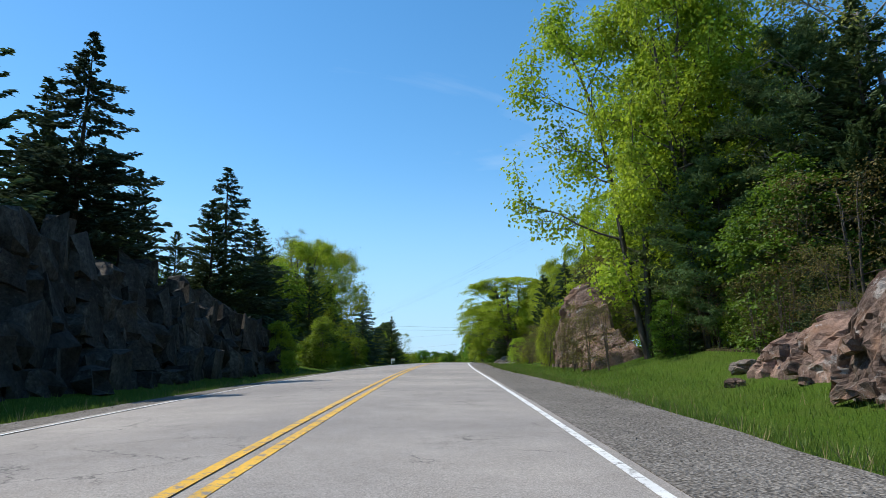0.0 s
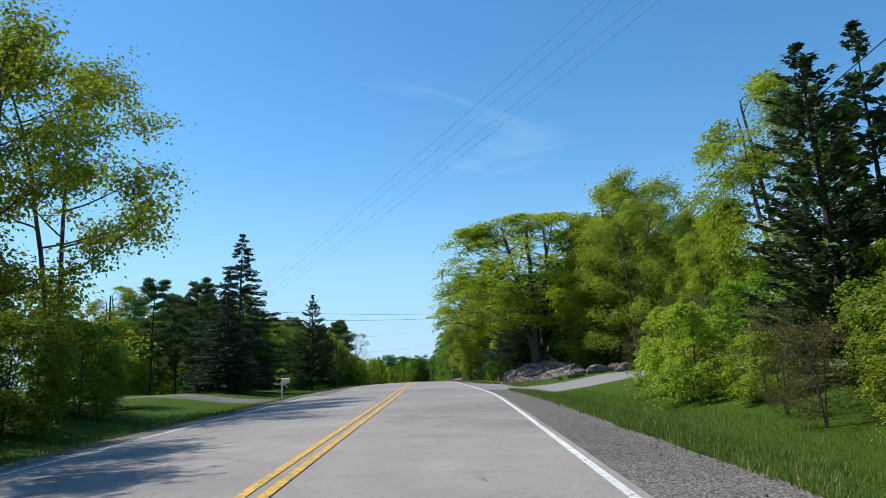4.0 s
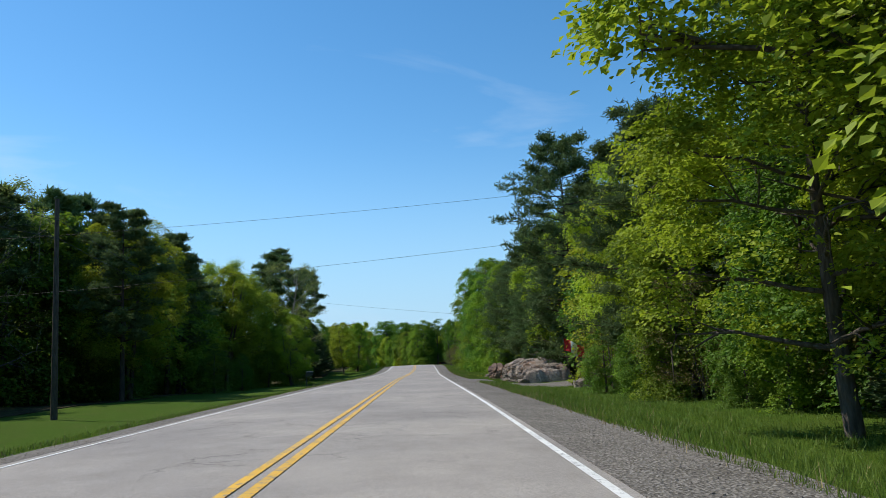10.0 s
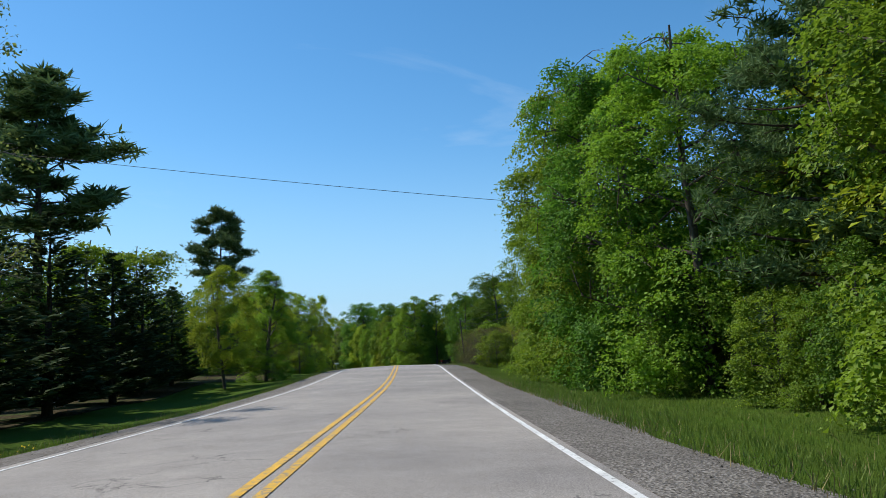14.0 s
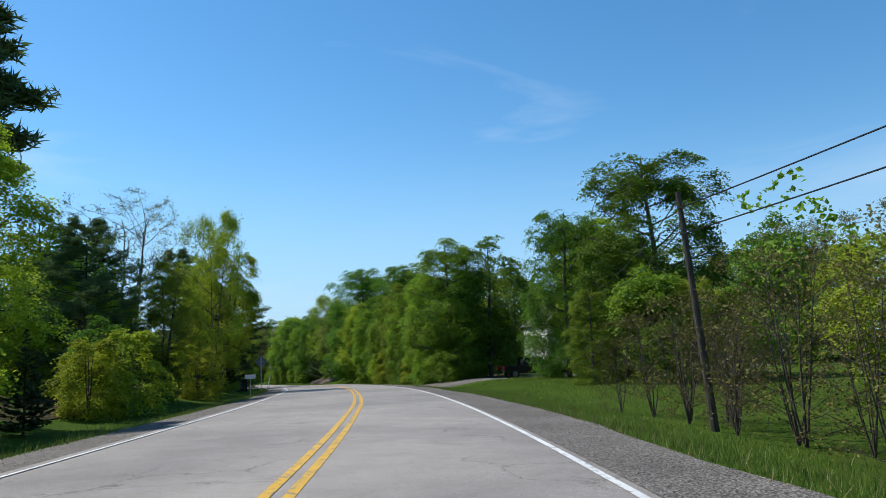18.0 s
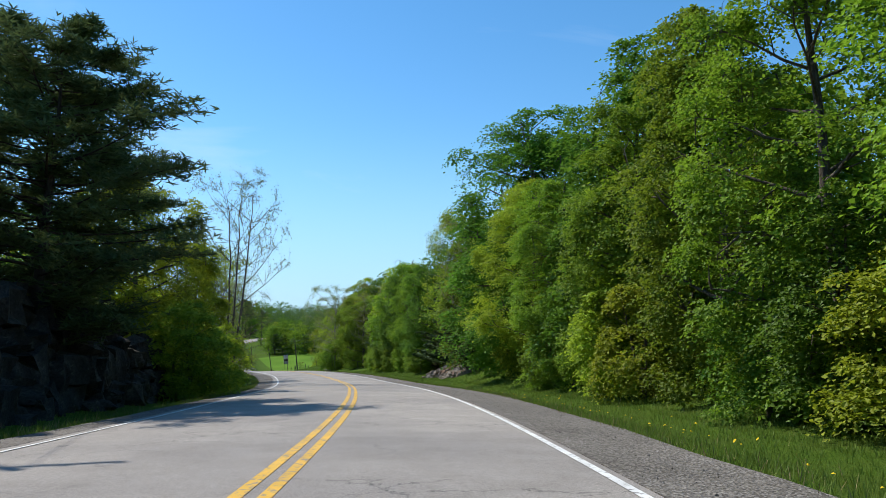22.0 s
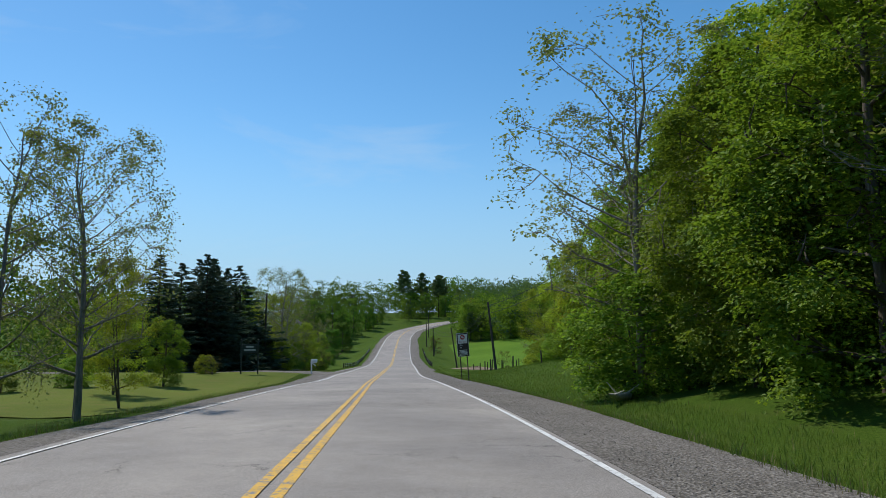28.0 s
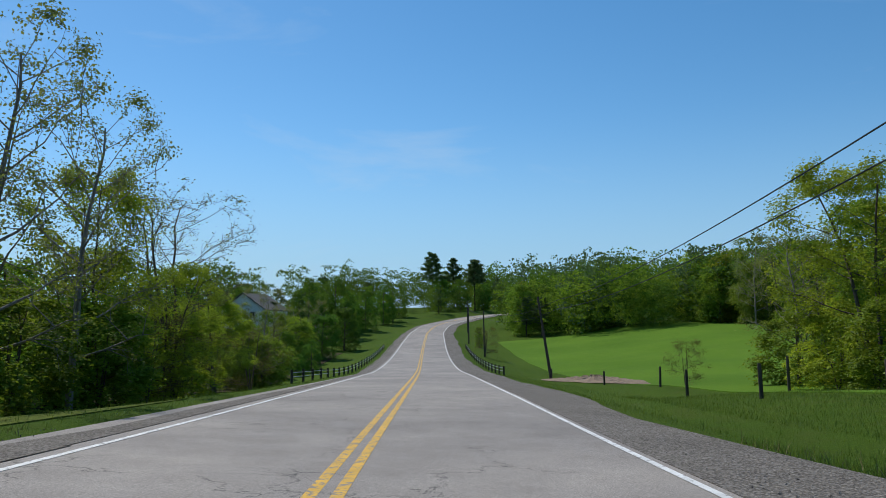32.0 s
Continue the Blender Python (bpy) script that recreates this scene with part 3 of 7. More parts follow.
def broadleaf(seed, leaf, bark, count=7000, ball=0.26, size=0.16, sides=5, boughs=0, sprays=24, per=12, rad=(0.55, 1.0), fill=0.6, **shape):
    """boughs: how many leafy boughs make a full crown, a share of them (fill) over the crown's own lobed oval; 0: thin leaves along the twigs."""
    rng = np.random.default_rng(seed)
    lines, hang = skeleton_tree(rng, **shape)
    if boughs:
        n = int(boughs * fill)
        low, wide = shape.get("base", 0.1) * 10, shape.get("spread", 3)
        mid = (9.7 + low) / 2

        def keep_in(q):
            """Limbs end inside the leafy outline."""
            e = np.sqrt((np.hypot(q[:, 0], q[:, 1]) / wide) ** 2 + (np.clip(q[:, 2] - mid, 0, None) / (9.8 - mid)) ** 2)
            k = np.minimum(1, 0.86 / (e + 1e-6))[:, None]
            return np.column_stack([q[:, :2] * k, np.where(q[:, 2:] > mid, mid + (q[:, 2:] - mid) * k, q[:, 2:])])

        lines = [(keep_in(q), r) for q, r in lines]
        # the outline swells into lobes
        w = unit(rng.normal(0, 1, (n, 3)))
        lobe = unit(rng.normal(0, 1, (14, 3)))
        swell = np.exp(-((np.arccos(np.clip(w @ lobe.T, -1, 1)) / 0.45) ** 2)).max(1)
        w *= ((0.66 + 0.30 * swell) * rng.uniform(0.5, 1.0, n) ** 0.3)[:, None]
        oval = np.stack([w[:, 0] * wide, w[:, 1] * wide, mid + w[:, 2] * (9.7 - low) / 2], 1)
        oval[:, :2] *= 1.06 - 0.36 * np.clip((oval[:, 2:] - mid) / (9.7 - mid), -0.3, 1)
        if low < 0.6:
            # leafy down to the ground: the lower half does not draw in
            drop = np.clip((mid - oval[:, 2]) / (mid - low + 0.01), 0, 0.97)
            oval[:, :2] *= (np.minimum(1.0 / np.sqrt(1 - drop**2), 2.2) * (1 - 0.18 * drop))[:, None]
            turn, out = rng.uniform(0, 6.283, boughs // 6), wide * rng.uniform(0.45, 0.85, boughs // 6)
            oval = np.concatenate([oval, np.stack([np.cos(turn) * out, np.sin(turn) * out, rng.uniform(0.2, 1.9, boughs // 6)], 1)])
        hang = keep_in(hang)
        at = np.concatenate([hang[rng.integers(0, len(hang), boughs - n)], oval])
        lv, lf = bough_cloud(rng, at, rng.uniform(*rad, len(at)), sprays, per, size)
    else:
        lv, lf = leaf_cloud(rng, hang, count, ball, size)
    v, f = tubes(lines, sides)
    return mesh_of("trunk", v, f, bark, True), mesh_of("crown", lv, lf, leaf)


def conifer(seed, leaf, bark, h=10.0, wide=2.3, levels=34, per=9, droop=0.25, power=0.85, base=0.05, count=7, size=0.34, rough=0.25, thin=0.34):
    """A spruce or cedar: whorls of boughs with sprays of needles."""
    rng = np.random.default_rng(seed)
    k = np.linspace(0, 1, 8)
    lines = [(np.stack([rng.normal(0, 0.02, 8) * k, rng.normal(0, 0.02, 8) * k, -0.2 + k * (h + 0.2)], 1), 0.016 * h * (1.03 - k))]
    cs, ns, us, ss = [], [], [], []
    for i in range(levels):
        f = base + (0.99 - base) * i / (levels - 1)
        level = f
        for j in range(max(7, round(per * (1.15 - f)))):
            f = min(0.995, max(base, level + rng.uniform(-3.2, 3.2) / levels))
            az = i * 1.3 + j * 6.283 / max(7, round(per * (1.15 - level))) + rng.uniform(-0.35, 0.35)
            ln = max(0.12, wide * (1 - f) ** power * rng.uniform(1 - rough * 1.4, 1 + rough))
            way = np.array([math.cos(az), math.sin(az), 0])
            u = np.linspace(0, 1, 4)[:, None]
            sag = -droop * ln * (u**1.3) + 0.16 * ln * u**3
            pts = np.array([0, 0, f * h]) + u * way * ln + sag * np.array([0, 0, 1.0])
            if i % 2 == 0:
                lines.append((pts, 0.022 * (1.05 - u[:, 0] * 0.8) * (1.1 - f)))
            m = max(7, int(count * (0.35 + ln / wide)))
            g = rng.uniform(0.25, 1.05, m) ** 0.8
            c = np.stack([np.interp(g, u[:, 0], pts[:, q]) for q in range(3)], 1)
            side = np.array([-way[1], way[0], 0])
            c = c + side * (rng.normal(0, 0.16, m) * ln * 0.55 * (1.1 - g))[:, None] + rng.normal(0, 0.04, (m, 3))
            cs.append(c)
            up = unit(way + side * rng.normal(0, 0.5, m)[:, None] + np.array([0, 0, 1.0]) * rng.normal(-droop * 0.6, 0.28, m)[:, None])
            us.append(up)
            ns.append(unit(np.array([0, 0, 1.0]) + rng.normal(0, 0.55, (m, 3))))
            ss.append(np.full(m, size * (0.55 + 0.6 * (1 - f))))
    c, u, n, s = map(np.concatenate, (cs, us, ns, ss))
    n = unit(n - (n * u).sum(1)[:, None] * u)
    lv, lf = leaves(c, n, u, s * rng.uniform(0.7, 1.3, len(s)), s * thin)
    v, f = tubes(lines, 5)
    return mesh_of("trunk", v, f, bark, True), mesh_of("crown", lv, lf, leaf)


def pine(seed, h=10.0, wide=2.4, base=0.28, limbs=34, tufts=2600, size=0.30):
    """A white pine: level, ragged boughs with flat tufts, gaps between."""
    rng = np.random.default_rng(seed)
    k = np.linspace(0, 1, 9)
    lines = [(np.stack([rng.normal(0, 0.03, 9).cumsum() * k, rng.normal(0, 0.03, 9).cumsum() * k, -0.2 + k * (h * 0.97 + 0.2)], 1), 0.015 * h * (1.03 - k))]
    hang = []
    for i in range(limbs):
        f = base + (0.97 - base) * ((i + rng.uniform(0, 0.8)) / limbs)
        az = i * 2.4 + rng.uniform(-0.6, 0.6)
        prof = (0.55 + 0.45 * math.sin(min(1, (f - base) / 0.3) * 1.57)) * (1 - 0.72 * max(0, (f - 0.6) / 0.4) ** 1.4)
        ln = wide * prof * rng.uniform(0.5, 1.15)
        way = np.array([math.cos(az), math.sin(az), 0])
        u = np.linspace(0, 1, 5)[:, None]
        pts = np.array([0, 0, f * h * 0.97]) + u * way * ln + np.array([0, 0, 1.0]) * (u**2 * ln * rng.uniform(0.05, 0.38))
        lines.append((pts, (0.045 * (1.15 - f) + 0.008) * (1.05 - u[:, 0] * 0.85)))
        for _ in range(5):
            g = rng.uniform(0.35, 1.0)
            p0 = np.array([np.interp(g, u[:, 0], pts[:, q]) for q in range(3)])
            w = unit(way + rng.normal(0, 0.7, 3) * np.array([1, 1, 0.25]) + np.array([0, 0, 0.2]))
            q = p0 + np.linspace(0.2, 1, 4)[:, None] * w * ln * 0.34
            lines.append((np.vstack([p0, q]), np.array([0.014, 0.012, 0.01, 0.008, 0.005])))
            hang.append(q)
        hang.append(pts[3:])
    hang = np.concatenate(hang)
    c = hang[rng.integers(0, len(hang), tufts)] + rng.normal(0, 1, (tufts, 3)) * np.array([0.15, 0.15, 0.075])
    # each tuft is a fan of five long narrow blades
    c = np.repeat(c, 5, 0)
    up = unit(rng.normal(0, 1, (len(c), 3)) * np.array([1, 1, 0.5]) + np.array([0, 0, 0.45]))
    n = unit(np.cross(up, rng.normal(0, 1, up.shape)))
    s = size * rng.uniform(0.7, 1.2, len(c))
    lv, lf = leaves(c + up * s[:, None] * 0.3, n, up, s, s * 0.15)
    v, f = tubes(lines, 5)
    return mesh_of("trunk", v, f, BARK_PINE, True), mesh_of("crown", lv, lf, NEEDLE_PINE)


def willow(seed):
    rng = np.random.default_rng(seed)
    lines, hang = skeleton_tree(rng, 10, 3.6, 0.3, 20, subs=4)
    n = 2000
    top = hang[rng.integers(0, len(hang), n)]
    cs, us = [], []
    for p in top:
        ln = rng.uniform(0.8, 2.6)
        k = np.linspace(0, 1, 9)
        cs.append(p + np.stack([rng.normal(0, 0.03, 9), rng.normal(0, 0.03, 9), -k * ln], 1))
    c = np.concatenate(cs)
    c = c + rng.normal(0, 0.05, c.shape)
    u = unit(rng.normal(0, 0.6, c.shape) + np.array([0, 0, -1.0]))
    nn = unit(np.cross(u, rng.normal(0, 1, u.shape)))
    lv, lf = leaves(c, nn, u, 0.13, 0.035)
    v, f = tubes(lines, 5)
    return mesh_of("trunk", v, f, BARK, True), mesh_of("crown", lv, lf, LEAF_PALE)


KINDS = {
    "maple_a": broadleaf(1, LEAF_YELLOW, BARK, boughs=125, sprays=26, per=16, size=0.098, rad=(0.5, 0.95), fill=0.55, spread=3.5, base=0.12, limbs=24),
    "maple_b": broadleaf(2, LEAF_YELLOW, BARK, boughs=110, sprays=26, per=16, size=0.098, rad=(0.5, 0.9), fill=0.55, spread=2.9, base=0.08, limbs=22, stems=2),
    "green_a": broadleaf(3, LEAF_GREEN, BARK, boughs=120, sprays=28, per=16, size=0.098, rad=(0.5, 0.95), fill=0.75, spread=2.9, base=0.04, limbs=24),
    "green_b": broadleaf(4, LEAF_GREEN, BARK, boughs=105, sprays=28, per=16, size=0.098, rad=(0.45, 0.85), fill=0.75, spread=2.4, base=0.03, limbs=24, up=0.9),
    "dark_a": broadleaf(5, LEAF_DARK, BARK, boughs=130, sprays=28, per=16, size=0.098, rad=(0.5, 0.95), fill=0.75, spread=3.1, base=0.03, limbs=26),
    "thin_a": broadleaf(6, LEAF_PALE, BARK_PALE, 6000, 0.17, 0.095, 4, spread=2.7, base=0.14, limbs=24, twigs=3, up=1.15, girth=0.010),
    "thin_b": broadleaf(7, LEAF_YELLOW, BARK, 19000, 0.24, 0.115, 4, spread=2.9, base=0.14, limbs=22, twigs=2, up=1.0, stems=2, girth=0.011),
    "bare_a": broadleaf(8, LEAF_PALE, BARK, 3200, 0.14, 0.08, 4, spread=2.9, base=0.2, limbs=27, twigs=6, subs=6, up=1.05, stems=3, girth=0.011),
    "spruce_a": conifer(11, NEEDLE, BARK_PINE, count=66, size=0.29, thin=0.44, wide=2.7, per=13, levels=38, power=0.8, rough=0.32),
    "spruce_b": conifer(12, NEEDLE, BARK_PINE, wide=3.1, rough=0.36, count=66, per=13, levels=38, power=0.78, size=0.29, thin=0.44),
    "cedar_a": conifer(13, NEEDLE_CEDAR, BARK_PINE, wide=2.0, droop=-0.25, power=0.6, levels=38, rough=0.35, count=44, size=0.29, thin=0.44),
    "cedar_b": conifer(14, NEEDLE_CEDAR, BARK_PINE, wide=2.5, droop=-0.12, power=0.72, levels=38, per=12, rough=0.45, count=56, size=0.29, thin=0.44),
    "pine_a": pine(21, tufts=7000, size=0.29),
    "pine_b": pine(22, wide=2.9, base=0.05, limbs=84, tufts=13000, size=0.25),
    "pine_tall": pine(23, wide=1.9, base=0.5, limbs=30, tufts=3000, size=0.38),
    "bush_green": broadleaf(31, LEAF_GREEN, BARK, boughs=75, sprays=16, per=9, size=0.30, sides=4, rad=(0.8, 1.5), fill=0.55, spread=5.0, base=0.02, limbs=15, stems=3, oval=0.45),
    "bush_yellow": broadleaf(32, LEAF_YELLOW, BARK, boughs=70, sprays=16, per=9, size=0.30, sides=4, rad=(0.8, 1.4), fill=0.5, spread=4.6, base=0.04, limbs=15, stems=3, oval=0.45),
    "bush_rust": broadleaf(33, LEAF_RUST, BARK, 3400, 0.45, 0.17, 4, spread=4.6, base=0.05, limbs=18, stems=3, twigs=4, oval=0.45),
    "shrub_bare": broadleaf(34, LEAF_RUST, BARK, 1100, 0.30, 0.20, 4, spread=4.6, base=0.03, limbs=30, stems=6, subs=3, twigs=3, oval=0.5, up=1.15, girth=0.012),
    "maple_open": broadleaf(35, LEAF_YELLOW, BARK, boughs=250, sprays=16, per=11, size=0.105, rad=(0.35, 0.7), fill=0.5, spread=3.7, base=0.16, limbs=36, stems=4, subs=5, up=1.05, girth=0.026),
    "willow": willow(41),
    "wood_green": broadleaf(51, LEAF_GREEN, BARK, boughs=90, sprays=15, per=8, size=0.20, sides=4, rad=(0.6, 1.05), fill=0.9, spread=3.2, base=0.0, limbs=10, subs=2),
    "wood_dark": broadleaf(52, LEAF_DARK, BARK, boughs=90, sprays=15, per=8, size=0.20, sides=4, rad=(0.6, 1.05), fill=0.9, spread=3.2, base=0.0, limbs=10, subs=2),
    "wood_yellow": broadleaf(53, LEAF_YELLOW, BARK, boughs=85, sprays=15, per=8, size=0.20, sides=4, rad=(0.6, 1.0), fill=0.9, spread=3.0, base=0.02, limbs=10, subs=2),
    "wood_fir": conifer(54, NEEDLE_CEDAR, BARK_PINE, wide=2.6, droop=-0.05, power=0.75, levels=26, rough=0.4, count=22, size=0.52, thin=0.5),
}
SAY = {
    "maple_a": ("maple_tree", "spreading maple with bright yellow-green spring leaves"),
    "maple_b": ("maple_tree", "twin-stemmed maple with young yellow-green leaves"),
    "green_a": ("deciduous_tree", "leafy roadside tree in fresh light green"),
    "green_b": ("deciduous_tree", "narrow leafy tree with fresh green foliage"),
    "dark_a": ("deciduous_tree", "dense broad tree with deep green leaves"),
    "thin_a": ("budding_tree", "slender pale-barked tree with sparse budding leaves"),
    "thin_b": ("budding_tree", "open-crowned tree with sparse yellow-green leaves"),
    "bare_a": ("bare_tree", "nearly leafless tree with fine grey twigs"),
    "spruce_a": ("spruce_tree", "dark conical spruce with drooping boughs"),
    "spruce_b": ("spruce_tree", "dark ragged spruce standing in grass"),
    "cedar_a": ("cedar_tree", "dark green pointed cedar among the roadside trees"),
    "cedar_b": ("cedar_tree", "ragged dark cedar with upswept branches"),
    "pine_a": ("pine_tree", "white pine with layered flat boughs"),
    "pine_b": ("pine_tree", "broad young white pine green to the ground"),
    "pine_tall": ("pine_tree", "tall white pine with a bare lower trunk"),
    "bush_green": ("bush", "leafy green bush at the edge of the grass"),
    "bush_yellow": ("bush", "yellow-green leafy bush beside the verge"),
    "bush_rust": ("bush", "thin twiggy bush with rusty young leaves"),
    "shrub_bare": ("bush", "almost leafless shrub with many thin dark stems"),
    "maple_open": ("maple_tree", "broad open maple with many rising limbs and yellow-green leaves"),
    "wood_green": ("ash_tree", "leafy green tree standing inside the woods"),
    "wood_dark": ("oak_tree", "dark green leafy tree inside the woods"),
    "wood_yellow": ("poplar_tree", "yellow-green young tree inside the woods"),
    "wood_fir": ("woodland_conifer", "dark conifer standing inside the woods"),
    "willow": ("willow_tree", "weeping willow with hanging light green strands"),
}
plant_rng = random.Random(77)


def plant(kind, s, d, h, wide=1.0, up=0.0, lean=0.0):
    """A tree of that kind, h metres high, at run s and d metres to the road's right."""
    name, label = SAY[kind]
    p = place(s, d, up)
    q = h / 10
    m = pose(p.x, p.y, p.z, plant_rng.uniform(-2, 2), lean + plant_rng.uniform(-2, 2), plant_rng.uniform(0, 360)) @ Matrix.Diagonal((q * wide, q * wide, q, 1))
    bush = name == "bush"
    ob = thing(name, m, label, "bush" if bush else "tree", "roadside bushes" if bush else "roadside trees")
    trunk, crown = KINDS[kind]
    part("stem" if bush else "trunk", trunk, ob)
    part("foliage" if bush else "crown", crown, ob)
    return ob


# ---- ground, road, shoulders, paint ----
MEAN = unit((LINE[-1] - LINE[0])[:2])
CROSS = np.array((MEAN[1], -MEAN[0]))


def land_point(s, d):
    c = np.array([np.interp(s, RUN, LINE[:, 0]), np.interp(s, RUN, LINE[:, 1])])
    i = int(np.clip(np.searchsorted(RUN, s), 0, len(RUN) - 1))
    t = TANGENT[i]
    if s < 0:
        c = c + s * t
    if s > END:
        c = c + (s - END) * t
    n = np.array((t[1], -t[0]))
    a = min(abs(d), 60)
    q = c + math.copysign(a, d) * n + math.copysign(abs(d) - a, d) * CROSS
    return q


def build_ground():
    cols = [-1600, -600, -250, -120, -80, *np.arange(-60, -16, 2.2), -16, -13.5, -11.5, -10, -9, -8.2, -7.4, -6.7, -6.1, -5.65, -5.3, -4.9, -4.3, -3.75, -2,
            2, 3.75, 4.4, 5.1, 5.7, 6.1, 6.6, 7.2, 7.9, 8.7, 9.6, 10.6, 11.8, 13.2, 15, *np.arange(17, 60, 2.2), 60, 80, 120, 250, 600, 1600]
    rows = [-1600, -500, -150, -50] + list(np.arange(0, END, 2.0)) + [END, END + 60, END + 200, END + 600, END + 1600]
    v = []
    for s in rows:
        for d in cols:
            x, y = land_point(s, d)
            a = abs(d)
            low = 0.10 if a < 3.8 or -4.95 < d < 0 else (0.035 if a < (5.6 if d < 0 else 5.0) else 0)
            z = float(ground_z(min(max(s, 0), END), math.copysign(min(a, 60), d))) - low
            if a > 60:
                z += 2.0 * smooth((a - 60) / 400)
            v.append((x, y, z))
    n, m = len(rows), len(cols)
    i = (np.arange(n - 1)[:, None] * m + np.arange(m - 1)[None]).ravel()
    me = mesh_of("ground", v, np.stack([i, i + 1, i + m + 1, i + m], 1), GRASSLAND, True)
    return tagged(new("ground", me), "rolling green grassland with short spring grass", "ground", "", "structure")


def ribbon(name, s0, s1, d0, d1, material, up, step=2.0, skirt=0.12, wobble=0.0, seed=0, columns=2, shift=None, widen=None, inner=None):
    """A strip along the road from d0 to d1, with its sides turned down; wobble roughens the edge farther from the middle."""
    rng = np.random.default_rng(seed)
    ss = np.arange(s0, s1 + 0.01, step)
    ragged = np.convolve(rng.normal(0, 1, len(ss) + 4), np.ones(5) / 2.2, "valid") * wobble
    v = []
    for s, w in zip(ss, ragged):
        k = float(np.interp(s, *shift)) if shift else 0.0
        a, b = d0 + k, d1 + w + k
        if widen:
            b += float(np.interp(s, *widen))
        if inner:
            a += float(np.interp(s, PAINT_RUN, PAINT_AT[inner]))
        ds = np.linspace(a, b, columns)
        for k, d in enumerate(ds):
            p = place(s, d, up + (0.035 * float(smooth((d - 5.0) / 0.8)) if widen else 0))
            if k == 0:
                v.append((p.x, p.y, p.z - skirt))
            v.append(tuple(p))
            if k == columns - 1:
                v.append((p.x, p.y, p.z - skirt))
    n, m = len(ss), columns + 2
    i = (np.arange(n - 1)[:, None] * m + np.arange(m - 1)[None]).ravel()
    f = np.stack([i, i + 1, i + m + 1, i + m], 1)
    if d1 < d0:
        f = f[:, ::-1]
    return new(name, mesh_of(name, v, np.ascontiguousarray(f), material))


# how far the gravel's outer edge strays from 5.75 m
SHOULDER = ([0, 88, 118, 206, 243, 350, 385, 412, 480, 496, 560, 590, 618, 645, 700, 1000], [0.2, 0.1, -0.5, -0.65, -0.45, -0.7, -0.2, -0.05, 0, 0.2, 0.1, 0.8, 1.5, 0.0, 0.1, 0.2])
# where the paint lies: runs, and metres to the road's right
PAINT_RUN = [60, 80, 100, 120, 140, 165, 190, 215, 240, 265, 290, 315, 345, 370, 395, 420, 445, 470, 495, 520, 545, 570, 600, 614, 630, 655, 700, 1000]
PAINT_AT = {
    "edge_line_right": [3.52, 3.52, 3.55, 3.45, 3.37, 3.86, 3.58, 3.49, 3.40, 3.49, 3.44, 3.43, 3.32, 3.37, 3.76, 3.75, 3.78, 3.78, 3.57, 3.70, 3.76, 3.77, 3.69, 3.66, 3.62, 3.60, 3.60, 3.60],
    "edge_line_left": [-3.92, -4.01, -4.25, -4.59, -4.73, -4.42, -4.20, -4.24, -4.29, -4.37, -4.44, -4.48, -4.23, -4.01, -4.04, -3.86, -3.91, -4.00, -4.31, -4.15, -3.86, -3.92, -4.05, -3.50, -3.38, -3.50, -3.95, -4.00],
    "centre_line": [0.17, 0.13, -0.01, -0.15, -0.20, -0.08, -0.07, -0.11, -0.06, -0.02, -0.03, -0.07, -0.03, 0.05, 0.20, 0.42, 0.26, 0.38, 0.20, 0.38, 0.18, 0.08, -0.17, -0.11, -0.05, -0.05, -0.05, -0.05],
}
build_ground()
tagged(ribbon("road", 0, END, -5.0, 4.12, ASPHALT, 0.0, columns=13), "two-lane road of worn light grey asphalt", "road", "", "structure")
tagged(ribbon("shoulder_right", 0, END, 0.17, 5.75, GRAVEL, 0.004, wobble=0.16, seed=3, columns=9, widen=SHOULDER, inner="edge_line_right"), "loose grey gravel shoulder beside the road", "shoulder", "", "structure")
tagged(ribbon("shoulder_left", 0, END, -0.35, -5.7, GRAVEL, 0.004, wobble=0.14, seed=4, columns=6, widen=([0, 610, 620, 632, 640, 665, 700], [0, 0, 0.4, 0.7, 1.2, 1.1, 0]), inner="edge_line_left"), "narrow grey gravel shoulder beside the road", "shoulder", "", "structure")
for nm in ("edge_line_right", "edge_line_left"):
    tagged(ribbon(nm, 0, END, -0.05, 0.05, WHITE_LINE, 0.006, skirt=0.004, shift=(PAINT_RUN, PAINT_AT[nm])), "worn white painted edge line on the asphalt", "road marking", "", "structure")
for side, nm in ((-0.125, "centre_line_left"), (0.125, "centre_line_right")):
    tagged(ribbon(nm, 0, END, side - 0.062, side + 0.062, YELLOW_LINE, 0.006, skirt=0.004, shift=(PAINT_RUN, PAINT_AT["centre_line"])), "worn yellow painted centre line on the asphalt", "road marking", "", "structure")


def litter_material():
    k = Mat("leaf_litter", 1.0, 0.05)
    cell = k.voronoi(9, "F1", out="Color")
    c = k.ramp(cell, [(0.15, (0.022, 0.018, 0.010)), (0.5, (0.050, 0.040, 0.022)), (0.85, (0.095, 0.075, 0.042))])
    c = k.mix(k.ramp(k.noise(0.6, 5), [(0.48, (0, 0, 0)), (0.66, (0.8, 0.8, 0.8))]), c, (0.045, 0.075, 0.016))
    k.color(c)
    return k.bump(k.noise(12, 5, 0.7), 0.05, 0.9).m


